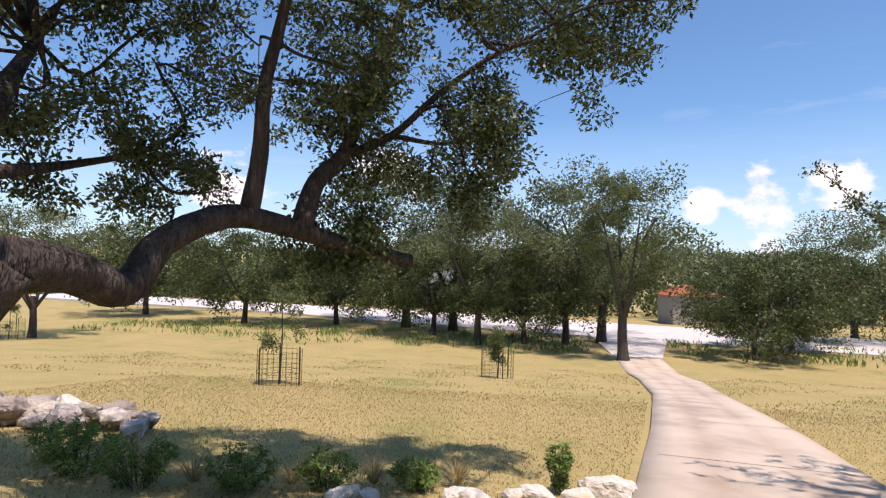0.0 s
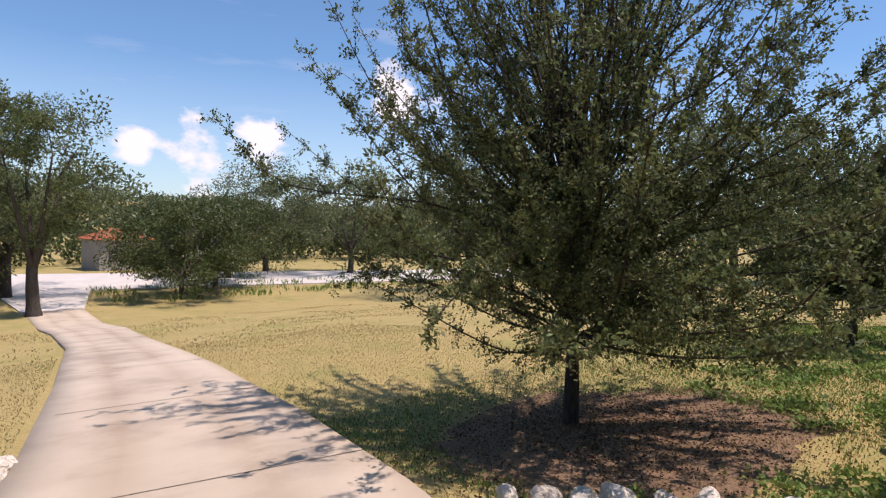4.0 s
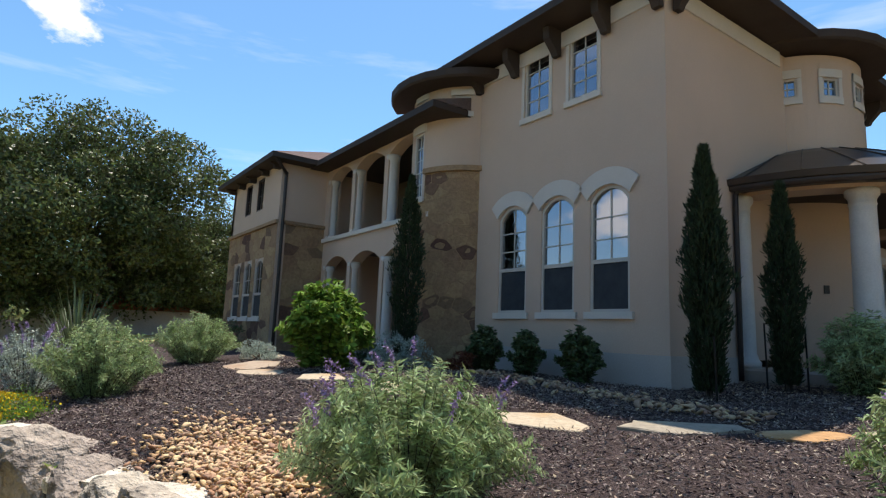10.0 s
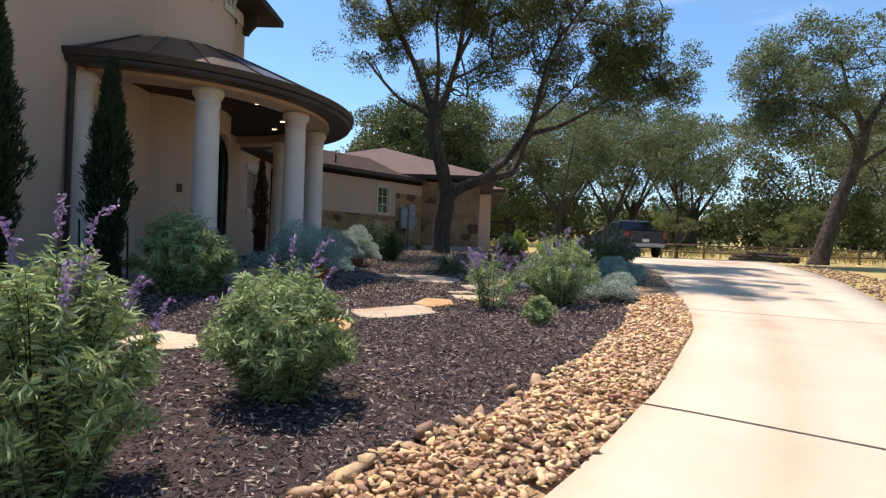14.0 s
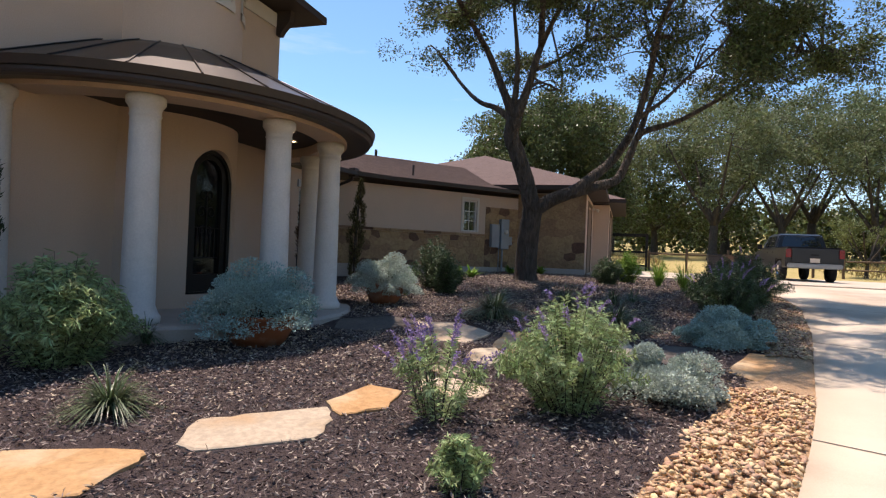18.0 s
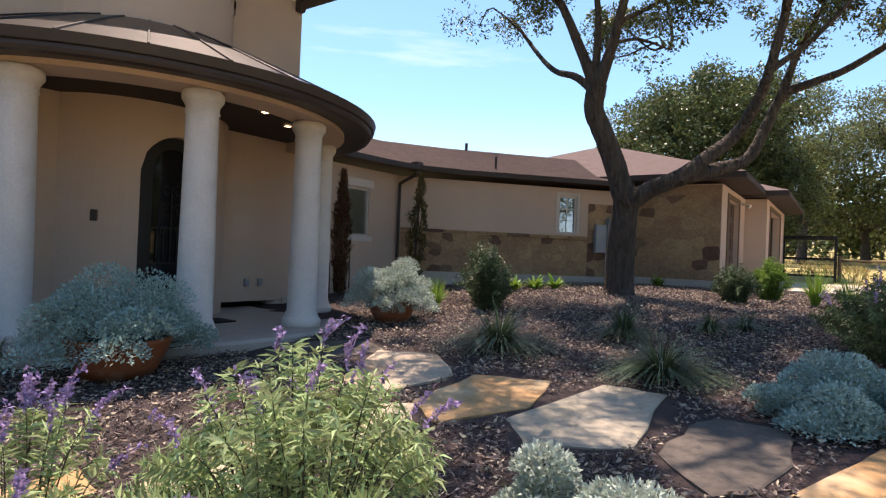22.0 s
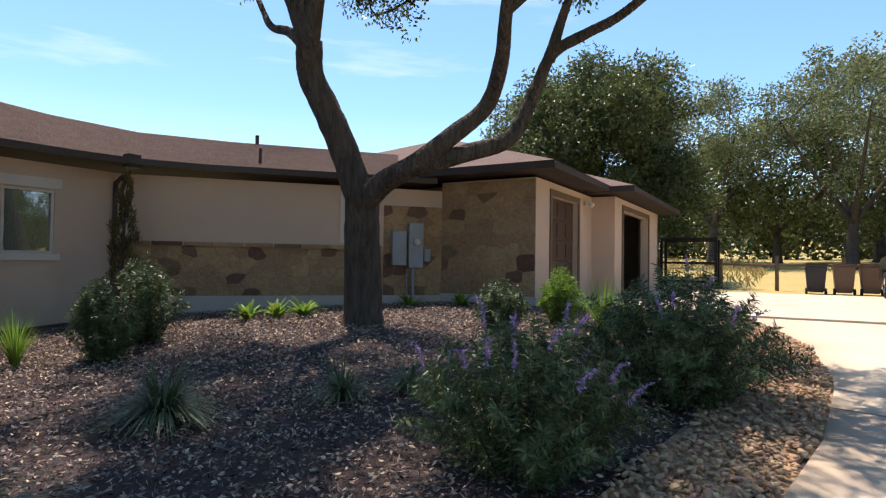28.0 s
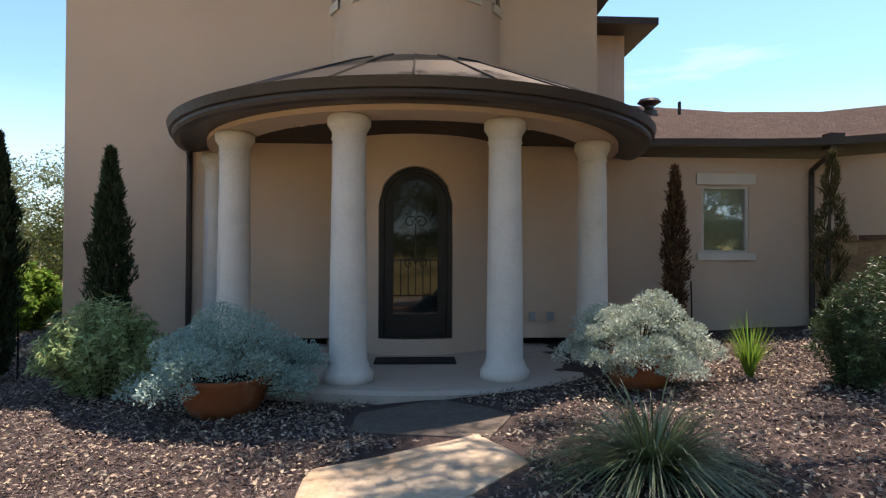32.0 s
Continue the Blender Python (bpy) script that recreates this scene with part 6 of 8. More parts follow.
# south, beyond the fence
for k, x, y, s in (("oak", -0.5, -52, 1.25), ("oak", -9.5, -50, 1.3), ("oak2", -16, -54, 1.25), ("dense", -5, -60, 1.7), ("oak", -22, -50, 1.15), ("oak2", -28, -62, 1.45), ("shrub", -14.5, -41.5, 1.1), ("dense", -35, -60, 1.6), ("oak2", -21, -64, 1.6), ("oak", -42, -54, 1.3), ("oak", -30, -42, 1.0), ("oak2", -13, -66, 1.6), ("shrub", -25, -44, 1.3), ("shrub", -20, -39.5, 0.7), ("dense", -50, -44, 1.5), ("oak", -38, -34, 1.2), ("oak2", -46, -66, 1.5), ("shrub", -33, -36, 1.2), ("dense", -55, -20, 1.5)):
    plant("oak2" if k == "oak" and y > -60 else k, x, y - (12 if y < -48 and x > -30 else 0), s * (1.0 if y < -45 else 0.9), rnd.uniform(0, 360))
plant("grove", 3.2, -42.5, 0.84, 140)
# west, behind the path
for k, x, y, s in (("oak", -24, -6, 1.2), ("oak2", -34, -1, 1.2), ("oak", -36, -10, 1.3), ("oak2", -45, 4, 1.4)):
    plant(k, x, y, s, rnd.uniform(0, 360))

# far woods on the hills: one mass of leafy crowns
g = rng(77)
cs, rs = [], []
for i in range(2600):
    a = g.uniform(0, 2 * math.pi)
    d = 125 + 320 * g.uniform(0, 1) ** 0.8
    x, y = d * math.cos(a), d * math.sin(a)
    for _ in range(3):
        cs.append((x + g.normal() * 2.2, y + g.normal() * 2.2, hill(x, y) + g.uniform(1.0, 5.5)))
        rs.append(g.uniform(2.2, 3.8))
pos, d = clumps(cs, rs, 22, g, 0.8)
v, f = leaf_quads(pos, d + g.normal(size=d.shape), 1.5, 1.1, g)
cs, rs = [], []
for i in range(600):
    x = g.uniform(-100, 24)
    y = -84 - 5 * g.uniform(0, 1) - 0.02 * abs(x + 20)
    cs.append((x, y, land(x, y) + g.uniform(0.3, 6.5)))
    rs.append(g.uniform(1.1, 2.0))
for i in range(900):
    x = g.uniform(-110, 130)
    y = 84 + 16 * g.uniform(0, 1) + 0.05 * abs(x)
    cs.append((x, y, land(x, y) + g.uniform(0.2, 5.2)))
    rs.append(g.uniform(1.2, 2.2))
pos, d = clumps(cs, rs, 64, g, 0.9)
v2, f2 = leaf_quads(pos, d + g.normal(size=d.shape), 0.58, 0.42, g)
tagged(soup("thicket", v2, f2, M["oakleaf"]), "dense thickets beyond meadow and road", "woods", kind="stuff")
tagged(soup("far_woods", v, f, M["oakleaf"]), "distant wooded hills", "woods", kind="stuff")


# ---- bushes ----
def stems_bush(name, at, r, h, stems, leaf, label, seed, size=0.064, width=0.0125, per=38, flowers=0, lean=0.75, category="bush", group="", wood=0.005, start=0.06):
    """Many arching stems from one foot, clad in narrow leaves; flower spikes at some tips."""
    g = rng(seed)
    t = thing(name, at, label, category, group)
    bms = bmesh.new()
    pos, way, fp = [], [], []
    for i in range(stems):
        a, k = g.uniform(0, 2 * math.pi), math.sqrt(g.uniform(0, 1))
        out = np.array((math.cos(a), math.sin(a), 0))
        tip = out * r * k * g.uniform(0.85, 1.1) + np.array((0, 0, h * (1 - 0.62 * k ** 2.4) * g.uniform(0.8, 1.08)))
        b0 = out * r * 0.3 * k + g.normal(size=3) * 0.02
        b0[2] = -0.03
        mid = b0 * 0.5 + tip * 0.5 + out * r * 0.06 * k
        mid[2] = tip[2] * lerp(0.6, lean, k)
        c = np.array(curve_pts([b0, mid, tip], 4))
        tube(bms, list(c), [wood * lerp(1, 0.35, j / 8) for j in range(9)], 3, False)
        per_ = int(per * 2.7)
        u = g.uniform(start, 1, per_)
        idx = np.clip((u * 8).astype(int), 0, 7)
        fr = (u * 8 - idx)[:, None]
        q = c[idx] * (1 - fr) + c[idx + 1] * fr
        tang = unit(c[idx + 1] - c[idx])
        rad = unit(np.cross(tang, g.normal(size=q.shape)))
        pos.append(q)
        way.append(rad + tang * 0.45 + np.array((0, 0, -0.15)))
        if len(fp) < flowers and k < 0.8:
            d = unit(unit(c[-1] - c[-3]) * 0.35 + np.array((0, 0, 0.9)) + g.normal(size=3) * 0.16)
            l = g.uniform(0.12, 0.24)
            n = 60
            u = g.uniform(0, 1, n)[:, None]
            cv = np.array((0, 0, -1.0)) * (u ** 2) * 0.03 + out * 0.07 * u ** 3
            fp.append((c[-1] + d * l * u + cv + g.normal(size=(n, 3)) * 0.006, unit(g.normal(size=(n, 3)))))
    part("stemwork", bms, M["bark_grey"], t)
    v, f = leaf_quads(np.concatenate(pos), np.concatenate(way), size * 1.15, width * 1.02, g, 0.3)
    soup("foliage", v, f, M[leaf], t, "")
    for q, w in fp:
        v, f = leaf_quads(q, w, 0.024, 0.015, g)
        axis = q[np.argsort(np.linalg.norm(q - q[0], axis=1))][:: max(1, len(q) // 8)]
        rib = np.concatenate([[a_ - np.array((0.002, 0.001, 0)), a_ + np.array((0.002, 0.001, 0))] for a_ in axis])
        rf = np.array([(2 * i, 2 * i + 1, 2 * i + 3, 2 * i + 2) for i in range(len(axis) - 1)]) + len(v)
        soup("flower_spike", np.concatenate([v, rib]), np.concatenate([f, rf]), M["purple"], t, "purple flower spike")
    return t


def mound_bush(name, at, r, h, n, leaf, label, seed, size=0.03, width=0.02, base=0.0, category="bush", group="", lumps=26):
    """A dense rounded mound of small leaves on lumpy sprays."""
    g = rng(seed)
    t = thing(name, at, label, category, group)
    bms = bmesh.new()
    cs, rs = [], []
    for i in range(lumps):
        a, e = g.uniform(0, 2 * math.pi), math.asin(g.uniform(-0.04, 1))
        p = np.array((math.cos(a) * math.cos(e) * r, math.sin(a) * math.cos(e) * r, base + math.sin(e) * h)) * g.uniform(0.4, 0.94)
        cs.append(p)
        rs.append(r * g.uniform(0.2, 0.36))
        tube(bms, curve_pts([(0, 0, base * 0.6), p * np.array((0.5, 0.5, 0.65)), p], 2), [0.012, 0.01, 0.008, 0.006, 0.004], 4, False)
    part("stemwork", bms, M["bark_grey"], t)
    cs, rs = np.array(cs), np.array(rs)
    k = g.integers(0, len(cs), n)
    d = unit(g.normal(size=(n, 3)))
    d[:, 2] = np.abs(d[:, 2]) * 0.9 - 0.15
    pos = cs[k] + d * rs[k][:, None] * (g.uniform(0.25, 1.06, (n, 1)) ** 0.45)
    pos[:, 2] = np.maximum(pos[:, 2], 0.02)
    v, f = leaf_quads(pos, d + g.normal(size=d.shape) * 0.55 + np.array((0, 0, 0.25)), size, width, g)
    soup("foliage", v, f, M[leaf], t, "")
    return t


def blade_clump(name, at, r, h, n, label, seed, width=0.012, leaf="blade", category="grass clump", group="", arch=1.0):
    """Long arching blades from one crown, four pieces each."""
    g = rng(seed)
    a = g.uniform(0, 2 * math.pi, n)
    k = np.sqrt(g.uniform(0.12, 1, n))
    out = np.stack([np.cos(a), np.sin(a), 0 * a], 1)
    side = np.stack([-np.sin(a), np.cos(a), 0 * a], 1)
    ln = g.uniform(0.6, 1.1, n)
    b0 = out * 0.12 * r * g.uniform(0, 1, (n, 1))
    rows = []
    for u in (0, 0.3, 0.6, 0.85, 1.0):
        x = (k * r * ln * (u ** 1.35))[:, None]
        z = (h * ln * (1 - 0.45 * k) * (1.5 * u - arch * 0.85 * k * u * u * 1.1))[:, None]
        c = b0 + out * x + np.array((0, 0, 1.0)) * np.maximum(z, 0.01)
        w = width * (0.8, 1.0, 0.85, 0.5, 0.04)[(0, 0.3, 0.6, 0.85, 1.0).index(u)]
        rows += [c - side * w / 2, c + side * w / 2]
    v = np.stack(rows, 1).reshape(-1, 3)
    base = np.arange(n)[:, None] * 10
    f = np.concatenate([base + np.array((2 * i, 2 * i + 1, 2 * i + 3, 2 * i + 2)) for i in range(4)])
    t = thing(name, at, label, category, group)
    soup("leaf_tuft", v, f, M[leaf], t)
    return t


def cypress(name, at, h, r, label, seed, leaf="cypress", n=15000, sparse=0.0, lean=0.0):
    g = rng(seed)
    t = thing(name, at, label, "cypress")
    bm = bmesh.new()
    tube(bm, curve_pts([(0, 0, -0.1), (0, 0, h * 0.4), (lean * 0.5, 0, h * 0.75), (lean, 0, h * 0.97)], 3), [lerp(0.05, 0.008, i / 9) for i in range(10)], 6)
    part("trunk", bm, M["bark"], t)
    u = g.uniform(0.03, 1, n)
    env = r * np.where(u < 0.45, 0.5 + 0.5 * (u / 0.45) ** 1.3, np.maximum(0, 1 - (np.maximum(u - 0.45, 0) / 0.57) ** 1.35))
    a = g.uniform(0, 2 * math.pi, n)
    lump = 1 + 0.3 * np.sin(a * 2 + u * 13 + seed) * np.sin(a * 3 - u * 21) + 0.12 * np.sin(a * 5 + u * 47)
    k = np.sqrt(g.uniform(0.1, 1, n)) * lump
    if sparse:
        keep = (np.sin(a * 2 + u * 23 + seed) + np.sin(u * 41 + a) * 0.7) > sparse
        u, env, a, k = u[keep], env[keep], a[keep], k[keep]
    pos = np.stack([np.cos(a) * env * k + lean * u ** 2, np.sin(a) * env * k, u * h], 1)
    way = np.stack([np.cos(a) * 0.45, np.sin(a) * 0.45, np.ones_like(a)], 1) + g.normal(size=pos.shape) * 0.3
    v, f = leaf_quads(pos, way, 0.1, 0.022, g)
    soup("foliage", v, f, M[leaf], t)
    return t


# ---- planting: (maker) at its place ----
def at(x, y, up=0.0):
    return (x, y, (bed(x, y) if on_bed(x, y) else lawn(x, y)) + 0.03 + up)


SAGE = "bush sage with grey-green leaves and purple flower spikes in mulch"
stems_bush("sage_bush", at(3.78, -1.8), 0.84, 0.98, 210, "sage", SAGE, 41, flowers=14, per=46, group="sage bushes")
stems_bush("sage_bush", at(1.42, -3.66), 0.45, 1.02, 105, "sage", SAGE, 42, flowers=12, per=44, group="sage bushes", lean=0.85)
stems_bush("sage_bush", at(0.88, -4.98), 0.5, 0.86, 115, "sage", SAGE, 43, flowers=8, per=44, group="sage bushes", lean=0.85)
stems_bush("sage_bush", at(3.7, -9.35), 0.78, 1.15, 160, "sage", "leafy green shrub beside the porch", 44, size=0.09, width=0.019, per=34)
stems_bush("sage_bush", at(-1.65, -9.9), 0.68, 0.98, 110, "sage", SAGE, 45, flowers=16, per=42, group="sage bushes", lean=0.85)
stems_bush("sage_bush", at(-0.62, -9.25), 0.5, 0.72, 34, "sage", "sparse bush sage with many purple flower spikes", 46, flowers=26, per=26, group="sage bushes", lean=0.9)
stems_bush("sage_bush", at(-1.16, -8.05), 0.2, 0.34, 26, "sage", "small young bush sage in the mulch", 47, per=30, size=0.05)
# takes the darker shrub leaf, so the leaf colour carries the shade on it
stems_bush("sage_bush", at(-3.95, -16.9), 0.85, 1.0, 150, "shrub", "bush sage with drooping purple spikes, leaves darkened for the shade", 48, flowers=16, per=42, group="sage bushes")
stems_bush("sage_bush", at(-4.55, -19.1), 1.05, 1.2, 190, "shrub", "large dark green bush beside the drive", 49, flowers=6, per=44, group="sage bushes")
stems_bush("green_bush", at(-2.15, -22.9), 0.42, 0.95, 70, "lime", "yellow-green bush before the garage", 50, per=40)
stems_bush("green_bush", at(-1.64, -21.6), 0.5, 0.8, 80, "shrub", "dark green bush before the garage", 51, per=38)
stems_bush("green_bush", at(1.9, -17.5), 0.45, 1.0, 80, "shrub", "feathery green bush by the wing", 521, per=42)
stems_bush("green_bush", at(2.5, -18.4), 0.6, 1.25, 90, "shrub", "feathery dark green bush by the wing", 52, per=42)
stems_bush("green_bush", at(9.9, -0.55), 0.85, 1.05, 190, "sage", "dense rounded green bush on the bed", 53, per=46, size=0.06)
stems_bush("green_bush", at(13.8, -2.7), 0.95, 1.05, 140, "sage", "rounded green bush farther along the bed", 54, per=40, size=0.08)
stems_bush("lavender_bush", at(11.6, 0.2), 0.75, 0.95, 90, "silver", "grey spiky bush with purple flowers", 55, per=26, flowers=30, size=0.06)
stems_bush("lime_bush", at(10.3, -4.1), 0.85, 1.55, 80, "lime", "bright yellow-green shrub with broad leaves", 56, size=0.14, width=0.065, per=34, lean=0.8)
mound_bush("flower_mat", at(9.35, 0.75), 0.95, 0.24, 6500, "lime", "low mat of small yellow flowers at the wall's edge", 57, size=0.028)
g = rng(571)
p = np.stack([9.35 + g.normal(size=1500) * 0.36, 0.75 + g.normal(size=1500) * 0.3, np.zeros(1500)], 1)
p[:, 2] = [bed(x, y) + 0.34 - 0.22 * min(1, ((x - 9.35) ** 2 + (y - 0.75) ** 2) / 0.5) for x, y, _ in p]
v, f = leaf_quads(p, g.normal(size=p.shape) + np.array((0, 0, 1.0)), 0.03, 0.03, g)
tagged(soup("yellow_blooms", v, f, M["yellow"]), "scattered small yellow blooms", "flowers", kind="stuff")
SILVER = "silvery mound of finely cut grey leaves"
mound_bush("silver_bush", at(-2.5, -10.75), 0.62, 0.46, 24000, "silver", SILVER, 58, size=0.032, width=0.017, group="silver bushes")
mound_bush("silver_bush", at(-3.5, -13.95), 0.64, 0.5, 28000, "silver_blue", "blue-grey silvery mound in the mulch", 59, size=0.032, width=0.018, group="silver bushes", lumps=34)
mound_bush("silver_bush", at(10.75, -5.9), 0.75, 0.6, 6000, "silver", SILVER, 60, size=0.045, group="silver bushes")
mound_bush("silver_bush", at(13.2, -3.9), 0.5, 0.45, 2500, "silver", SILVER, 601, size=0.05, group="silver bushes")
for i, (x, y, h) in enumerate(((9.0, -6.75, 0.9), (8.2, -7.05, 0.8), (6.95, -7.05, 0.9))):
    stems_bush("foundation_shrub", at(x, y), 0.38, h, 60, "shrub", "small dark evergreen shrub at the wall's foot", 61 + i, size=0.07, width=0.03, per=36, group="foundation shrubs", lean=0.85)
mound_bush("foundation_shrub", at(9.15, -6.35), 0.34, 0.4, 1800, "red", "reddish leaves under a dark shrub", 66, size=0.05)
mound_bush("foundation_shrub", at(19.5, -4.6), 0.8, 0.9, 2600, "shrub", "dark shrub by the far wing", 67, size=0.08)
mound_bush("foundation_shrub", at(12.4, -5.9), 0.6, 0.7, 2500, "shrub", "dark shrub before the arcade", 68, size=0.07)
CL = "clump of long arching dark green blades in the mulch"
for i, (x, y, r, h, n) in enumerate(((-1.95, -14.5, 0.95, 0.7, 330), (0.1, -14.72, 0.95, 0.85, 360), (-0.95, -16.4, 0.66, 0.72, 260), (-1.86, -17.6, 0.5, 0.6, 120), (-2.26, -18.1, 0.5, 0.55, 90), (1.9, -8.35, 0.5, 0.55, 200), (3.7, -10.55, 0.35, 0.55, 70))):
    blade_clump("grass_clump", at(x, y), r, h, int(n * 2.0), CL, 70 + i, group="blade clumps", width=0.0115, arch=1.75)
for i, (x, y, r, h, n) in enumerate(((2.62, -16.85, 0.32, 0.72, 150), (-3.0, -22.4, 0.5, 0.85, 220), (-3.6, -21.4, 0.55, 0.8, 200))):
    blade_clump("grass_clump", at(x, y), r, h, n, "upright clump of bright green blades", 80 + i, leaf="lime", arch=0.5, group="bright blade clumps")
for i, (x, y) in enumerate(((3.05, -20.75), (2.3, -21.4), (1.6, -23.9), (0.7, -24.6), (2.7, -21.1))):
    blade_clump("lily_clump", at(x, y), 0.48, 0.42, 34, "low plant with broad bright green leaves", 86 + i, 0.075, "lime", "plant", "broad-leaved plants")
for i, (x, y, h, w) in enumerate(((13.4, -0.5, 1.6, 0.035), (17.0, -0.5, 1.1, 0.03))):
    blade_clump("yucca", at(x, y), 0.75, h, 120, "spiky yucca with stiff narrow leaves", 92 + i, w, "blade", "yucca", arch=0.25)
cypress("cypress", at(4.85, -7.25), 3.5, 0.31, "dark columnar cypress beside the house corner", 101, n=17000)
cypress("cypress", at(4.6, -8.95), 3.15, 0.27, "slim dark columnar cypress beside the porch", 102, n=11000)
cypress("cypress", at(11.15, -6.3), 4.1, 0.36, "slim dark cypress before the stone tower", 103, n=11000)
cypress("cypress", at(5.55, -17.35), 2.75, 0.2, "dying brown columnar cypress by the wing", 104, "brownleaf", 5000, 0.0)
cypress("cypress", at(5.35, -19.75), 2.85, 0.24, "half-dead thin columnar cypress by the downspout", 105, "drycypress", 6000, -0.1, -0.12)
stems_bush("weed_clump", at(8.2, 1.5), 0.36, 1.1, 40, "weed", "tall leafy weed with yellow flowers at the rock wall", 110, size=0.1, width=0.045, per=26)
stems_bush("weed_clump", at(0.3, 8.3), 0.24, 0.62, 13, "weed", "leafy wild plant with yellow bloom by the rocks", 111, per=26, size=0.07, width=0.025)
for i, (x, y, r, h) in enumerate(((-3.4, 7.1, 0.6, 0.5), (-4.5, 6.8, 0.7, 0.55), (-2.5, 7.5, 0.5, 0.45), (-5.5, 7.1, 0.7, 0.6), (-6.4, 7.8, 0.7, 0.55), (-1.5, 7.9, 0.45, 0.35))):
    stems_bush("weed_clump", at(x, y), r * 0.8, h, 34, "weed", "green weeds in the shade of the oak", 112 + i, per=12, size=0.08, width=0.022)
    blade_clump("grass_clump", at(x + 0.5, y + 0.3), 0.5, 0.45, 120, "rough grass in the oak's shade", 118 + i, 0.008, "drygrass", group="rough grass")


# ---- planters ----
def planter(x, y, r, h, fr, fh, seed):
    t = thing("planter", (x, y, bed(x, y) + 0.03), "terracotta bowl planted with a silver bush", "planter", "planters")
    bm = bmesh.new()
    lathe(bm, [(0, 0), (r * 0.62, 0), (r * 0.78, h * 0.3), (r * 0.93, h * 0.7), (r * 0.98, h * 0.88), (r, h * 0.9), (r, h), (r * 0.9, h), (r * 0.88, h * 0.8)], 40)
    part("bowl", bm, M["terracotta"], t, "weathered terracotta bowl", True)
    bm = bmesh.new()
    lathe(bm, [(0, h * 0.84), (r * 0.89, h * 0.82)], 24)
    part("soil", bm, M["mulch"], t)
    mound_bush("silver_bush", (x, y, bed(x, y) + h * 0.55), fr, fh, 30000, "silver_blue" if seed == 131 else "silver", "silver-leaved bush growing in a terracotta bowl", seed, group="silver bushes", lumps=42, size=0.036, width=0.018)


planter(2.5, -11.2, 0.5, 0.4, 1.0, 0.82, 131)
planter(2.62, -15.62, 0.42, 0.4, 0.76, 0.78, 132)


# ---- flagstones ----
FLAGS = []


def flagstone(x, y, length, width, angle, kind, seed):
    FLAGS.append((x, y, length, width, math.cos(radians(angle)), math.sin(radians(angle))))
    g = rng(seed)
    n = int(g.integers(5, 8))
    pts = []
    for k in range(n):
        a = 2 * math.pi * k / n + g.uniform(-0.34, 0.34)
        q = 1.0 / max(abs(math.cos(a)), abs(math.sin(a))) ** 0.55 * g.uniform(0.86, 1.06)
        pts.append((math.cos(a) * length * 0.55 * q, math.sin(a) * width * 0.55 * q))
    fine = []
    for k in range(n):
        p, q = pts[k], pts[(k + 1) % n]
        for u in (0, 0.33, 0.66):
            fine.append((lerp(p[0], q[0], u) + g.normal() * 0.012, lerp(p[1], q[1], u) + g.normal() * 0.012))
    bm = bmesh.new()
    lo = [bm.verts.new((u, v, -0.03)) for u, v in fine]
    hi = [bm.verts.new((u, v, 0.028 + g.normal() * 0.002)) for u, v in fine]
    top = [bm.verts.new((u * 0.965, v * 0.965, 0.036 + g.normal() * 0.002)) for u, v in fine]
    c = bm.verts.new((0, 0, 0.038))
    m = len(fine)
    for k in range(m):
        q = (k + 1) % m
        bm.faces.new((lo[k], lo[q], hi[q], hi[k]))
        bm.faces.new((hi[k], hi[q], top[q], top[k]))
        bm.faces.new((top[k], top[q], c))
    ob = part("flagstone", bm, M[kind])
    e = 0.4
    tilt = Vector((-(bed(x + e, y) - bed(x - e, y)) / (2 * e), -(bed(x, y + e) - bed(x, y - e)) / (2 * e), 1)).normalized()
    ob.matrix_world = Matrix.Translation((x, y, bed(x, y) + 0.018)) @ Vector((0, 0, 1)).rotation_difference(tilt).to_matrix().to_4x4() @ pose(0, 0, 0, 0, 0, angle)
    word = {"flag": "pale tan", "flag_shade_dark": "shade-darkened grey-brown", "flag_orange": "orange-brown", "flag_grey": "grey-tan"}[kind]
    return tagged(ob, word + " flagstone stepping stone set in the mulch", "flagstone", "stepping stones")


M["flag_orange"] = mat("flagstone_orange", (0.43, 0.235, 0.1), (0.48, 0.3, 0.15), 2, 0.9, 0.012, 18, spec=0.2, stain=(0.5, 0.4, 0.26), stain_scale=1.2)
M["flag_grey"] = mat("flagstone_grey", (0.36, 0.31, 0.235), (0.29, 0.25, 0.19), 2, 0.9, 0.012, 18, spec=0.2, stain=(0.5, 0.4, 0.26), stain_scale=1.4)
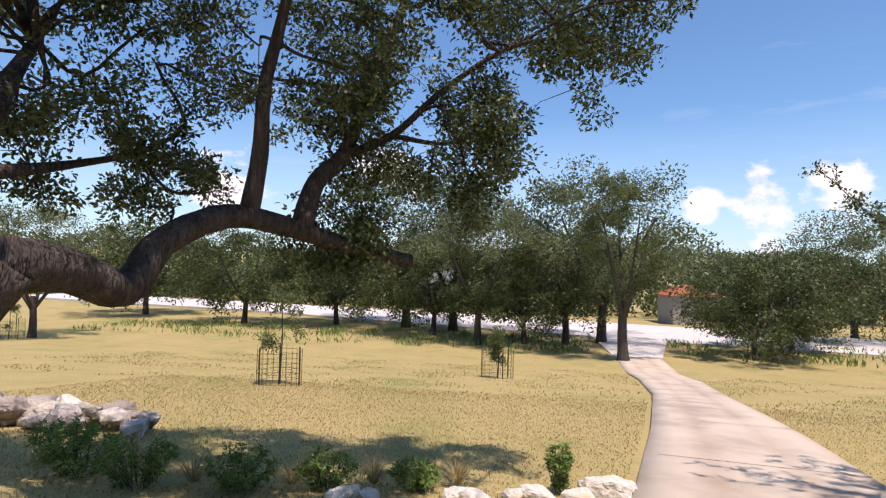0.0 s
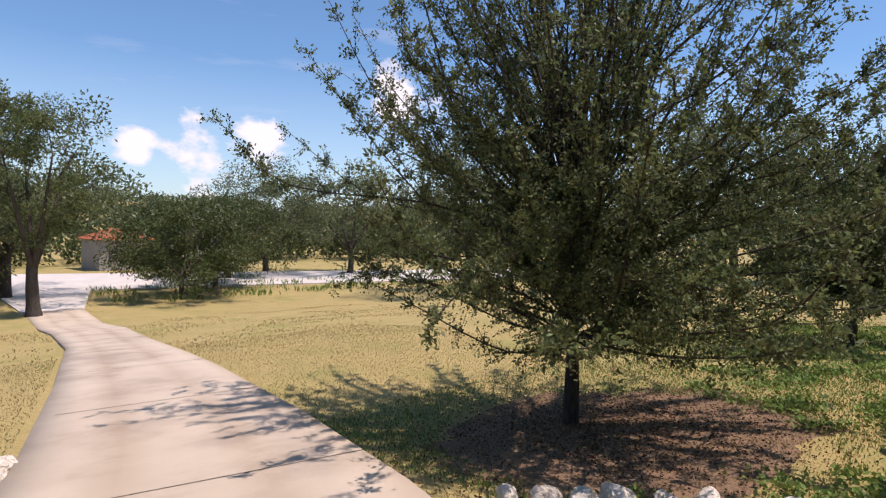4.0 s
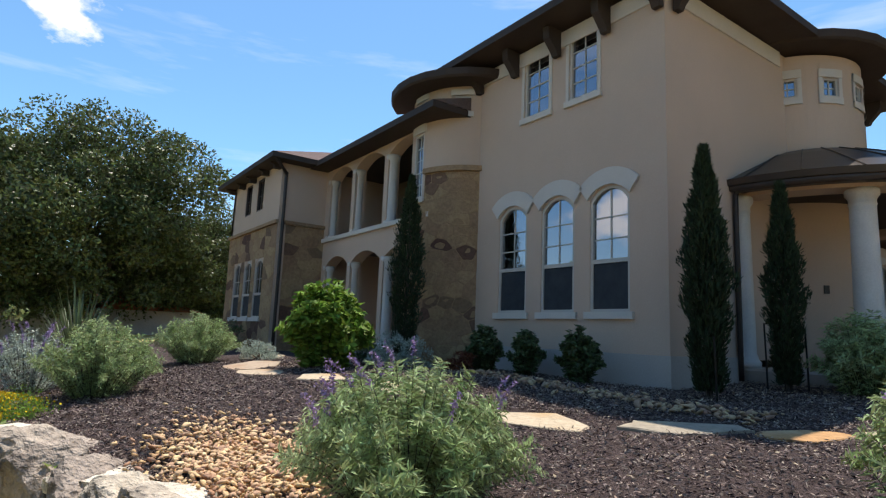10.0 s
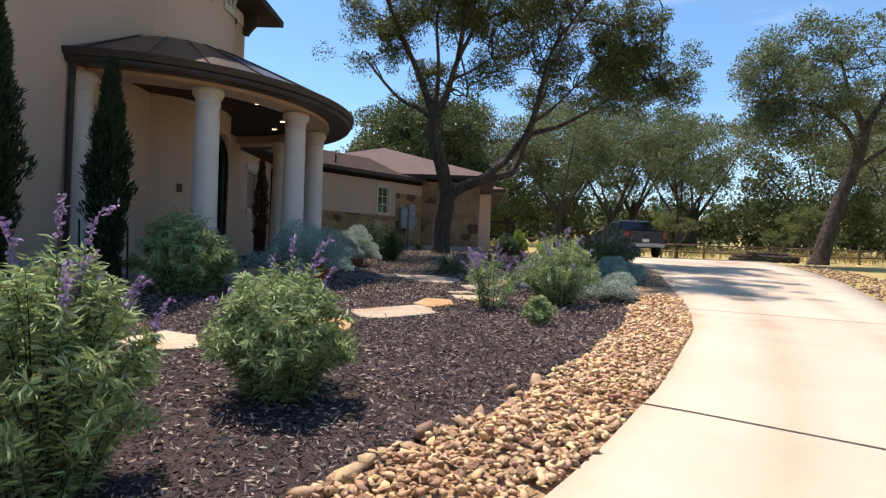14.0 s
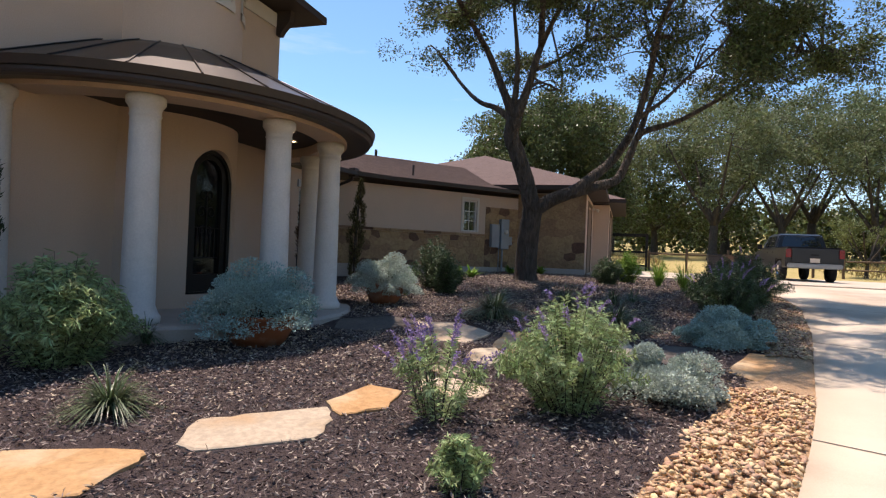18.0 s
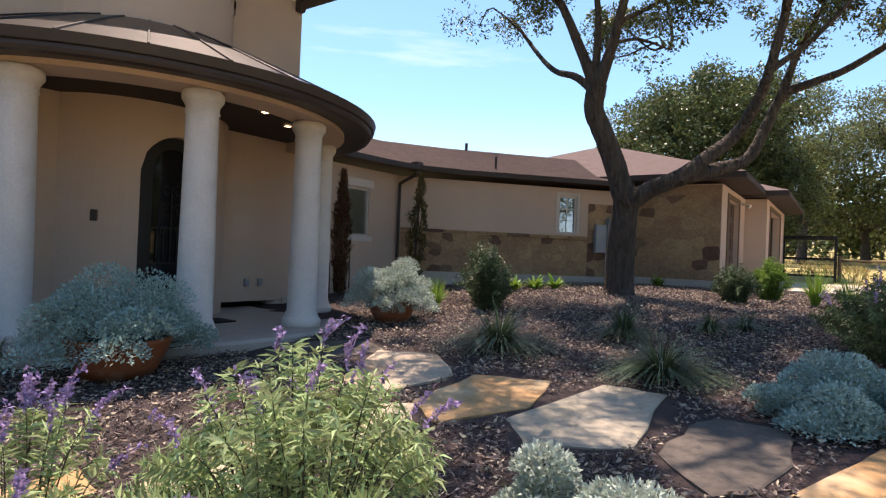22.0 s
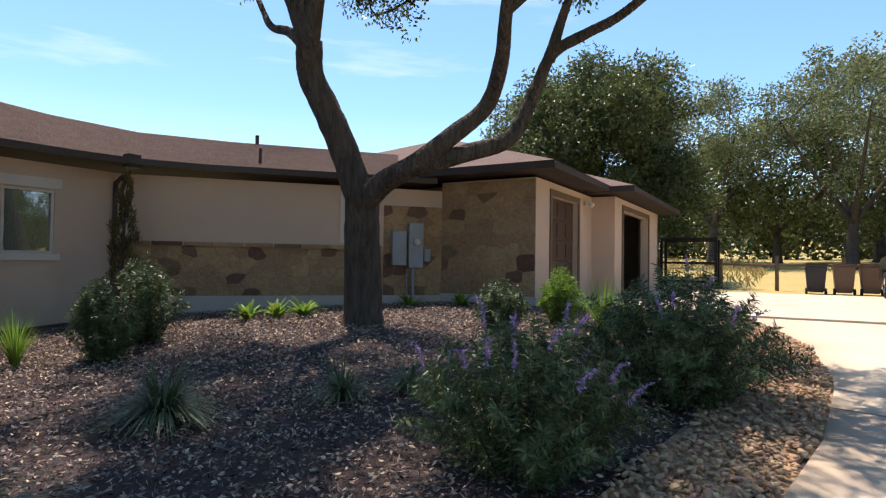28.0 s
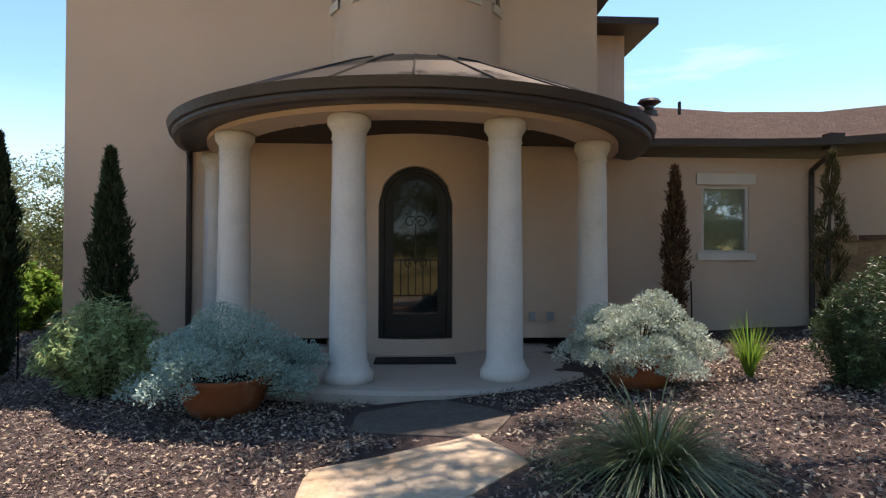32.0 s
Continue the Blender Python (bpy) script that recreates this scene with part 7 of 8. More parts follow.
for i, (x, y, l, w, a, k) in enumerate((
        (1.85, -13.3, 1.6, 1.25, 60, "flag_shade_dark"), (0.45, -13.18, 1.7, 1.12, 120, "flag"), (-0.8, -12.87, 1.65, 0.95, 95, "flag_orange"), (-1.82, -12.9, 1.95, 1.08, 84, "flag_grey"),
        (-2.85, -12.7, 1.5, 0.78, 86, "flag_shade_dark"), (-0.43, -10.18, 0.86, 0.56, 155, "flag"), (-0.2, -10.85, 0.45, 0.35, 150, "flag"), (-3.72, -12.6, 1.6, 0.72, 75, "flag_orange"),
        (1.39, -7.33, 1.15, 0.85, 44, "flag_orange"), (0.56, -8.5, 1.15, 0.8, 53, "flag"), (0.13, -9.42, 0.9, 0.6, 85, "flag_orange"), (-0.5, -11.72, 0.95, 0.6, 105, "flag"),
        (2.35, -6.35, 0.85, 0.6, 159, "flag"), (5.22, -4.38, 1.25, 0.7, 10, "flag"), (3.99, -5.14, 1.25, 0.65, 48, "flag_grey"), (3.0, -5.74, 0.8, 0.5, 61, "flag_orange"),
        (13.9, -4.25, 1.5, 0.8, 150, "flag"), (11.9, -3.33, 1.6, 1.0, 157, "flag"), (10.5, -3.0, 1.2, 0.6, 12, "flag"), (9.0, -3.44, 1.15, 0.75, 3, "flag"), (7.4, -3.9, 1.0, 0.6, 20, "flag"))):
    flagstone(x, y, l, w, a, k, 200 + i)


# ---- rocks ----
def rock(name, x, y, z, sx, sy, sz, turn, seed, kind="rock", label="weathered limestone boulder of the retaining wall", group="wall rocks", sub=4):
    g = rng(seed)
    bm = bmesh.new()
    bmesh.ops.create_icosphere(bm, subdivisions=sub, radius=1.0)
    cuts = [(unit(g.normal(size=3)), g.uniform(0.55, 0.85)) for _ in range(8)]
    o = g.uniform(0, 50, 3)
    for v in bm.verts:
        p = np.array(v.co)
        p = np.sign(p) * np.abs(p) ** 0.72
        for n, d in cuts:
            over = p @ n - d
            if over > 0:
                p = p - n * over * 0.88
        q = p * 1.3 + o
        p = p * (1 + 0.12 * noise.noise(tuple(q * 1.2)) + 0.08 * noise.noise(tuple(q * 3.2)) + 0.05 * noise.noise(tuple(q * 7)) + 0.03 * noise.noise(tuple(q * 15)))
        v.co = Vector((p[0] * sx, p[1] * sy, p[2] * sz))
    ob = part(name, bm, M[kind], shade=False)
    ob.matrix_world = pose(x, y, z, g.uniform(-6, 6), g.uniform(-6, 6), turn)
    return tagged(ob, label, "rock", group)


def edge_walk(line, step):
    out = []
    for a, b in zip(line, line[1:]):
        n = max(1, round(math.dist(a, b) / step))
        for k in range(n):
            out.append((lerp(a[0], b[0], k / n), lerp(a[1], b[1], k / n), math.degrees(math.atan2(b[1] - a[1], b[0] - a[0]))))
    return out


seed = 300
WALL_LINE = EDGE[2:11]
for course, (step, depth) in enumerate(((0.8, 0.5), (0.72, 0.46), (0.62, 0.42))):
    for k, (x, y, a) in enumerate(edge_walk(WALL_LINE, step)):
        seed += 1
        nx, ny = -math.sin(radians(a)), math.cos(radians(a))
        out = (0.02, -0.04, -0.1)[course]
        z0, z1 = lawn(x + nx * 0.6, y + ny * 0.6), bed(x - nx * 0.4, y - ny * 0.4)
        hgt = (z1 - z0) / 2.7
        zz = z0 + hgt * (course + 0.42)
        sh = (course % 2) * step * 0.5
        x, y = x + math.cos(radians(a)) * sh + nx * out, y + math.sin(radians(a)) * sh + ny * out
        rock("wall_rock", x, y, zz, step * rnd.uniform(0.5, 0.66), depth * rnd.uniform(0.8, 1.05), hgt * rnd.uniform(0.55, 0.72), a + rnd.uniform(-14, 14), seed)
for k, (x, y, a) in enumerate(edge_walk(WALL_LINE, 0.85)):
    seed += 1
    nx, ny = -math.sin(radians(a)), math.cos(radians(a))
    rock("cap_stone", x - nx * 0.2, y - ny * 0.2, bed(x - nx * 0.4, y - ny * 0.4) - 0.05, rnd.uniform(0.48, 0.62), rnd.uniform(0.28, 0.4), rnd.uniform(0.1, 0.17), a + rnd.uniform(-12, 12), seed, "rock_pale" if rnd.random() < 0.7 else "rock", "flat pale limestone slab capping the retaining wall", "cap stones")
for x, y, s, a, k in ((4.85, -0.95, 0.5, 25, "rock"), (4.1, -1.15, 0.52, 10, "rock"), (4.5, -0.6, 0.36, 60, "rock_pale"), (3.4, -1.3, 0.45, -40, "rock")):
    seed += 1
    rock("cap_stone", x, y, bed(x, y) - 0.06, s * 1.0, s * 0.72, s * 0.3, a, seed, k, "large grey limestone boulder at the bed's edge", "boulders")
for x, y, s in ((5.0, 4.15, 0.14), (5.35, 3.95, 0.17), (5.7, 3.75, 0.22), (6.05, 3.4, 0.17), (6.3, 3.1, 0.2), (6.45, 2.75, 0.18), (6.5, 2.4, 0.22), (6.75, 2.1, 0.2), (6.95, 1.8, 0.16), (7.05, 1.45, 0.26), (6.75, 1.6, 0.15), (6.9, 1.1, 0.24), (5.55, 3.55, 0.12), (4.6, 4.3, 0.12)):
    seed += 1
    rock("border_rock", x, y, land(x, y) + s * 0.4, s * 1.1, s * 0.9, s * 0.85, rnd.uniform(0, 180), seed, "rock_white" if seed % 3 else "rock_pale", "pale limestone rock bordering the lawn", "border rocks")
for x, y, s in ((0.85, 8.45, 0.26), (0.5, 8.22, 0.17), (0.02, 8.08, 0.18), (-0.25, 8.02, 0.12), (-0.72, 7.74, 0.18), (-0.98, 7.72, 0.13), (-2.2, 7.3, 0.17), (-1.9, 7.38, 0.12), (1.15, 8.75, 0.15)):
    seed += 1
    rock("border_rock", x, y - 0.12, land(x, y) + s * 0.15, s * 1.35, s, s * 0.8, rnd.uniform(0, 180), seed, "rock_white", "white limestone rock beside the drive", "border rocks")
for i in range(34):
    seed += 1
    k = rnd.uniform(0, 1)
    x, y = lerp(-10.2, -6.7, k), 9.7 + rnd.uniform(-0.5, 0.5) + 0.35 * k
    s = rnd.uniform(0.16, 0.32)
    rock("border_rock", x, y, land(x, y) + (0.12 if i % 2 else 0.34) * (1 - 0.5 * k), s * 1.3, s, s * 0.8, rnd.uniform(0, 180), seed, "rock" if i % 3 else "rock_pale", "limestone rock of the low pile under the oak", "border rocks", sub=3)
rock("white_boulder", 0.72, -3.05, bed(0.72, -3.05) + 0.05, 0.37, 0.28, 0.19, 20, 990, "rock_white", "white limestone boulder with ochre stains in the pebbles", "boulders")
rock("white_boulder", 1.1, -2.55, bed(1.1, -2.55) + 0.04, 0.25, 0.2, 0.12, 60, 991, "rock_white", "white limestone boulder beside the pebbles", "boulders")


# ---- pebble borders ----
def pebble_template(seed):
    gp = rng(int(seed * 10) + 5)
    cuts = [(unit(gp.normal(size=3)), gp.uniform(0.45, 0.75)) for _ in range(8)]
    bm = bmesh.new()
    bmesh.ops.create_icosphere(bm, subdivisions=1, radius=1.0)
    for v in bm.verts:
        p = np.array(v.co)
        for n, d in cuts:
            over = p @ n - d
            if over > 0:
                p = p - n * over
        v.co = Vector(p) * (1 + 0.2 * noise.noise(tuple(v.co * 1.4 + Vector((seed, 0, 0)))))
    v = np.array([tuple(q.co) for q in bm.verts])
    f = np.array([[q.index for q in fa.verts] for fa in bm.faces])
    bm.free()
    return v, f


PEB = [pebble_template(s * 3.7) for s in range(4)]


def turned(g, n):
    a, t = g.uniform(0, 2 * math.pi, n), g.normal(size=(2, n)) * 0.28
    ca, sa = np.cos(a), np.sin(a)
    r = np.zeros((n, 3, 3))
    r[:, 0, 0], r[:, 0, 1], r[:, 1, 0], r[:, 1, 1], r[:, 2, 2] = ca, -sa, sa, ca, 1
    r[:, 2, 0], r[:, 2, 1] = t[0], t[1]
    r[:, 0, 2], r[:, 1, 2] = -t[0], -t[1]
    return r


def pebbles(name, pts, lo, hi, material, label, seed, layers=1.0):
    g = rng(seed)
    vs, fs, n0 = [], [], 0
    pts = np.asarray(pts)
    which = g.integers(0, 4, len(pts))
    for k in range(4):
        p = pts[which == k]
        n = len(p)
        s = g.uniform(lo, hi, (n, 1)) * np.stack([g.uniform(0.9, 1.5, n), g.uniform(0.75, 1.05, n), g.uniform(0.45, 0.75, n)], 1)
        tv, tf = PEB[k]
        v = np.einsum("nij,vj,nj->nvi", turned(g, n), tv, s) + p[:, None, :]
        vs.append(v.reshape(-1, 3))
        fs.append((tf[None] + (np.arange(n) * len(tv))[:, None, None] + n0).reshape(-1, 3))
        n0 += n * len(tv)
    return tagged(soup(name, np.concatenate(vs), np.concatenate(fs), material), label, "pebbles", kind="stuff")


def strip_points(y0, y1, width, density, g, wob=0.12):
    out = []
    n = int(abs(y1 - y0) * density)
    for _ in range(n):
        y = g.uniform(min(y0, y1), max(y0, y1))
        x0 = along_y(EAST, y) + 0.02
        w = width(y) + wob * noise.noise((y * 1.3, 0, 4))
        x = x0 + w * g.uniform(0, 1)
        k = 1 - abs((x - x0) / w * 2 - 1)
        out.append((x, y, bed(x, y) + 0.06 + g.uniform(0, 0.045) * (0.4 + k)))
    return out


g = rng(400)
wid = lambda y: float(np.interp(-y, [-1.2, 3, 5.6, 9, 11, 13, 16, 20, 25], [0.9, 1.05, 0.78, 0.8, 0.72, 0.5, 0.75, 0.95, 0.9]))
sv, sf = [], []
BY = list(np.arange(1.2, -25.3, -0.4))
for y in BY:
    for k in range(4):
        x = along_y(EAST, y) - 0.01 + (wid(y) + 0.06) * k / 3
        sv.append((x, y, bed(x, y) + (0.062 if 0 < k < 3 else 0.03)))
for j in range(len(BY) - 1):
    for k in range(3):
        i = j * 4 + k
        sf.append((i, i + 4, i + 5, i + 1))
M["gravelbed"] = mat("gravel_bed", (0.34, 0.21, 0.115), (0.46, 0.31, 0.19), 9, 0.95, 0.03, 40, spec=0.1, fine_mix=0.6)
tagged(soup("gravel_strip", sv, sf, M["gravelbed"], shade=True), "fine tan gravel under the pebble border", "gravel", kind="structure")
border = thing("pebble_border", (0, 0, 0), "border of tan river pebbles between drive and mulch", "pebbles", kind="structure")
near = strip_points(-3.2, -4.7, wid, 180, g)[:290]
peb_mesh = []
for k in range(4):
    me = bpy.data.meshes.new("pebble")
    me.from_pydata([tuple(q) for q in PEB[k][0]], [], [tuple(int(i) for i in q) for q in PEB[k][1]])
    me.materials.append(M["pebble_one"])
    peb_mesh.append(me)
for i, p in enumerate(near):
    ob = new("pebble", peb_mesh[i % 4])
    s = rnd.uniform(0.02, 0.04)
    ob.matrix_world = pose(*p, rnd.uniform(-18, 18), rnd.uniform(-18, 18), rnd.uniform(0, 360)) @ Matrix.Diagonal((s * rnd.uniform(0.9, 1.5), s, s * rnd.uniform(0.5, 0.75), 1))
    ob.parent = border
pebbles("pebble_strip", strip_points(1.2, -11.2, wid, 520, g), 0.017, 0.036, M["pebble"], "tan and orange river pebbles beside the drive", 401)
pebbles("pebble_strip", strip_points(-13.2, -25.2, wid, 430, g), 0.017, 0.036, M["pebble_dark"], "river pebbles beside the drive, browned for the shade there", 402)
creek = [(x, y, bed(x, y) + 0.05 + g.uniform(0, 0.07)) for x, y in ((5.6 + g.normal() * 0.7, -1.3 + g.normal() * 0.35) for _ in range(2600)) if y < edge_y(x) - 0.3]
pebbles("pebble_strip", creek, 0.018, 0.04, M["pebble"], "tan river pebbles spilling between bush and wall", 403)
foot = [(x, y, bed(x, y) + 0.05 + g.uniform(0, 0.05)) for x, y in ((g.uniform(3.6, 8.8), -6.2 + g.normal() * 0.2) for _ in range(380))]
pebbles("pebble_strip", foot, 0.03, 0.065, M["pebble_dark"], "pebbles at the house's foot, browned for its shade", 404)
rim = []
for y in np.arange(-2.9, -6.2, -0.17):
    x = along_y(EAST, y) + wid(y) + g.normal() * 0.05
    rim.append((x, y, bed(x, y) + 0.07))
pebbles("edging_stones", rim, 0.055, 0.085, M["pebble_dark"], "row of larger rounded stones edging the mulch", 405)
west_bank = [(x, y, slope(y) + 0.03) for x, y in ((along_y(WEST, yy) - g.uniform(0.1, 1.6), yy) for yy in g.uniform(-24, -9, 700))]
pebbles("pebble_strip", west_bank, 0.03, 0.07, M["pebble_dark"], "scattered stones along the far side of the drive", 406)

# ---- mulch chips, fallen leaves, grass ----
g = rng(500)


def scatter(n, x0, x1, y0, y1, keep):
    p = np.stack([g.uniform(x0, x1, n), g.uniform(y0, y1, n)], 1)
    return np.array([q for q in p if keep(*q)])


def chips(name, pts, length, width, material, label, up=0.045):
    z = np.array([bed(x, y) for x, y in pts]) + up + 0.02 * g.uniform(0, 1, len(pts)) + np.array([0.025 * noise.noise((x * 2, y * 2, 5)) for x, y in pts])
    pos = np.column_stack([pts, z])
    way = g.normal(size=pos.shape)
    way[:, 2] *= 0.35
    v, f = leaf_quads(pos, way, length, width, g, 0.1)
    return tagged(soup(name, v, f, material), label, "mulch", kind="stuff")


def on_flag(x, y):
    for fx, fy, l, w, c, s_ in FLAGS:
        dx, dy = x - fx, y - fy
        if abs(dx) < 1 and abs(dy) < 1 and ((dx * c + dy * s_) / (l * 0.54)) ** 2 + ((dy * c - dx * s_) / (w * 0.54)) ** 2 < 1:
            return True
    return False


def bed_only(x, y):
    return not on_flag(x, y) and in_bed(x, y) and x > along_y(EAST, y) + wid(y) + 0.02 and not (x > 5.6 and y < -7.7) and math.hypot(x - PX, y - PY) > 3.45


chips("mulch_chips", scatter(150000, -5, 6.5, -13, 1, bed_only), 0.05, 0.011, M["chip"], "shredded bark chips")
chips("mulch_chips", scatter(80000, 5, 13, -7.5, 1.6, bed_only), 0.052, 0.012, M["chip"], "shredded bark chips")
chips("mulch_chips", scatter(90000, -5.6, 6, -25, -12, bed_only), 0.052, 0.013, M["chip"], "shredded bark chips")
chips("pale_chips", scatter(8500, -5, 6.5, -13, 1, bed_only), 0.045, 0.018, M["chip_pale"], "pale wood chips in the mulch", 0.055)
chips("fallen_leaves", scatter(34000, -5.6, 5, -25, -7, lambda x, y: bed_only(x, y) and g.uniform() < smooth(-7, -13, y)), 0.05, 0.024, M["chip_pale"], "fallen dry leaves on the mulch", 0.055)


def off_path(x, y):
    return not on_bed(x, y) or y > 2.4 or x < along_y(WEST, y) - 0.3


def grass_stuff(name, n, x0, x1, y0, y1, h, w, material, label, keep, density=None):
    pts = scatter(n, x0, x1, y0, y1, lambda x, y: keep(x, y) and not (along_y(WEST, y) - 0.15 < x < along_y(EAST, y) + 0.15) and (density is None or g.uniform() < density(x, y)))
    z = np.array([hill(x, y) for x, y in pts])
    way = g.normal(size=(len(pts), 3)) * 0.45
    way[:, 2] = 1
    v, f = leaf_quads(np.column_stack([pts, z]), way, h, w, g, 0.4)
    return tagged(soup(name, v, f, material), label, "grass", kind="stuff")


patch = lambda x, y: smooth(-0.25, 0.35, noise.noise((x * 0.35, y * 0.35, 9)))
grass_stuff("lawn_grass", 110000, -13, 14, 2.4, 20, 0.045, 0.014, M["drygrass"], "short dry yellow grass", off_path)
grass_stuff("lawn_grass", 30000, -24, 24, 18, 44, 0.08, 0.035, M["drygrass"], "short dry yellow grass", off_path, patch)
ros = []
while len(ros) < 300:
    x, y = g.uniform(5.5, 24), g.uniform(-0.5, 8.5)
    if not on_bed(x, y) and math.hypot(x - ELM[0], y - ELM[1] + 0.5) > 3.0 and y < 5 + (x - 9) * 0.25 and noise.noise((x * 0.5, y * 0.5, 9)) > -0.2:
        ros.append((x, y, g.uniform(0.12, 0.42)))
wp = np.concatenate([np.column_stack([x + g.normal(size=int(260 * r)) * r * 0.6, y + g.normal(size=int(260 * r)) * r * 0.6]) for x, y, r in ros])
wz = np.array([hill(x, y) for x, y in wp]) + 0.03 + g.uniform(0, 0.07, len(wp))
ww = g.normal(size=(len(wp), 3))
ww[:, 2] = np.abs(ww[:, 2]) * 0.5 + 0.2
v, f = leaf_quads(np.column_stack([wp, wz]), ww, 0.09, 0.055, g, 0.2)
tagged(soup("lawn_weeds", v, f, M["weed"]), "low patches of broad-leaved green weeds in the lawn", "weeds", kind="stuff")
grass_stuff("lawn_grass", 45000, -13, 14, 2.4, 24, 0.05, 0.016, M["weed"], "green grass among the dry", off_path, lambda x, y: 0.75 * smooth(0.05, 0.5, noise.noise((x * 0.25, y * 0.25, 3))))
grass_stuff("lawn_grass", 90000, 4.5, 26, -1, 10, 0.06, 0.02, M["weed"], "sparse green grass of the lower lawn", lambda x, y: not on_bed(x, y) and math.hypot(x - ELM[0], y - ELM[1] + 0.9) > 2.8, lambda x, y: 0.45 + 0.5 * smooth(-0.2, 0.4, noise.noise((x * 0.4, y * 0.4, 5))))
grass_stuff("meadow_grass", 30000, -60, 30, -75, -39, 0.5, 0.07, M["drygrass"], "tall meadow grass beyond the fence", lambda x, y: True, patch)
grass_stuff("roadside_grass", 9000, -40, 50, 45, 56, 0.55, 0.09, M["weed"], "rough grass along the road", lambda x, y: not (4 < x < 11), patch)

# ---- bare soil under the elm ----
g = rng(620)
sv = [(ELM[0], ELM[1] - 0.6, 0.0)]
for ring in (1.2, 2.2, 3.0):
    for k in range(40):
        a = 2 * math.pi * k / 40
        r = ring * (1 + 0.28 * noise.noise((math.cos(a) * 1.6, math.sin(a) * 1.6, 4)) + (0.35 * noise.noise((math.cos(a) * 6, math.sin(a) * 6, 8)) if ring > 2.5 else 0))
        sv.append((ELM[0] + 1.15 * r * math.cos(a), ELM[1] - 0.9 + r * math.sin(a), 0.0))
sv = [(x, y, hill(x, y) + (0.012 if i < 81 else -0.004)) for i, (x, y, _) in enumerate(sv)]
sf = [(0, 1 + k, 1 + (k + 1) % 40) for k in range(40)]
for q in (0, 40):
    for k in range(40):
        a, b_, c, d = 1 + q + k, 1 + q + (k + 1) % 40, 41 + q + (k + 1) % 40, 41 + q + k
        sf += [(a, d, c), (a, c, b_)]
M["soil"] = mat("bare_soil", (0.2, 0.125, 0.075), (0.28, 0.185, 0.115), 1.2, 0.95, 0.03, 25, spec=0.1, fine_mix=0.5)
tagged(soup("bare_soil", sv, sf, M["soil"], shade=True), "bare brown soil under the elm", "soil", kind="structure")
pts = np.column_stack([ELM[0] + g.normal(size=9000) * 1.7, ELM[1] - 0.8 + g.normal(size=9000) * 1.4])
pos = np.column_stack([pts, [hill(x, y) + 0.02 for x, y in pts]])
way = g.normal(size=pos.shape)
way[:, 2] *= 0.3
v, f = leaf_quads(pos, way, 0.05, 0.025, g)
tagged(soup("leaf_litter", v, f, M["brownleaf"]), "fallen leaves on the soil under the elm", "leaves", kind="stuff")


# ---- stakes beside the cypresses ----
for x, y, h in ((4.95, -7.5, 1.0), (4.6, -7.0, 0.9), (4.4, -9.15, 0.95), (4.75, -8.65, 1.05), (5.5, -17.6, 0.95), (5.6, -17.1, 0.8)):
    bm = bmesh.new()
    z = bed(x, y)
    tube(bm, [(x, y, z - 0.1), (x + 0.01, y, z + h * 0.6), (x + 0.015, y + 0.01, z + h)], [0.014, 0.013, 0.012], 6)
    tagged(part("plant_stake", bm, M["iron"]), "thin dark metal stake beside a cypress", "stake", "plant stakes")


# ---- road and what lies beyond ----
bm = bmesh.new()
prism(bm, [(-80, 79), (-34, 70), (-12, 62.5), (5.2, 57.5), (5.6, 44.9), (9.0, 44.9), (11.5, 55.5), (26, 53), (60, 45), (64, 56), (34, 65), (4, 74), (-30, 82), (-80, 92)], -5.6, -5.02)
tagged(part("road", bm, M["road"]), "pale sunlit road beyond the lawn", "road", kind="structure")


def far_house(name, x, y, z, w, d, h, roof_h, turn, wall_m, roof_m, label):
    t = thing(name, (x, y, z), label, "house", "neighbouring houses", turn)
    bm = bmesh.new()
    box(bm, -w / 2, w / 2, -d / 2, d / 2, -0.5, h)
    part("wall", bm, M[wall_m], t)
    bm = bmesh.new()
    e = 0.5
    f = [bm.verts.new(p) for p in ((-w / 2 - e, -d / 2 - e, h), (w / 2 + e, -d / 2 - e, h), (w / 2 + e, d / 2 + e, h), (-w / 2 - e, d / 2 + e, h), (-w / 2 + d / 2, 0, h + roof_h), (w / 2 - d / 2, 0, h + roof_h))]
    for q in ((0, 1, 5, 4), (1, 2, 5), (2, 3, 4, 5), (3, 0, 4), (3, 2, 1, 0)):
        bm.faces.new([f[i] for i in q])
    part("roof", bm, M[roof_m], t)
    for i in range(int(w // 3)):
        u = -w / 2 + 1.5 + i * 3
        bm = bmesh.new()
        box(bm, u - 0.5, u + 0.5, -d / 2 - 0.03, -d / 2 + 0.05, 1.0, 2.3)
        win = part("window", bm, M["glass_dark"], t)
        bm = bmesh.new()
        box(bm, u - 0.6, u + 0.6, -d / 2 - 0.08, -d / 2 - 0.02, 0.9, 1.0)
        part("sill", bm, M["trim"], win)
    return t


M["redroof"] = mat("red_tile_roof", (0.42, 0.13, 0.06), (0.34, 0.1, 0.05), 2, 0.85, 0.02, 8, spec=0.2)
M["greywall"] = mat("grey_house_wall", (0.4, 0.38, 0.36), (0.34, 0.33, 0.31), 1, 0.9, 0.003, 20, spec=0.2)
M["greyroof"] = mat("grey_roof", (0.16, 0.16, 0.17), (0.2, 0.2, 0.21), 1, 0.8, 0.003, 20, spec=0.2)
far_house("far_house", 19.3, 80, -5.3, 6, 5, 3.6, 1.4, 10, "greywall", "redroof", "grey neighbouring house with red tile roof across the road")
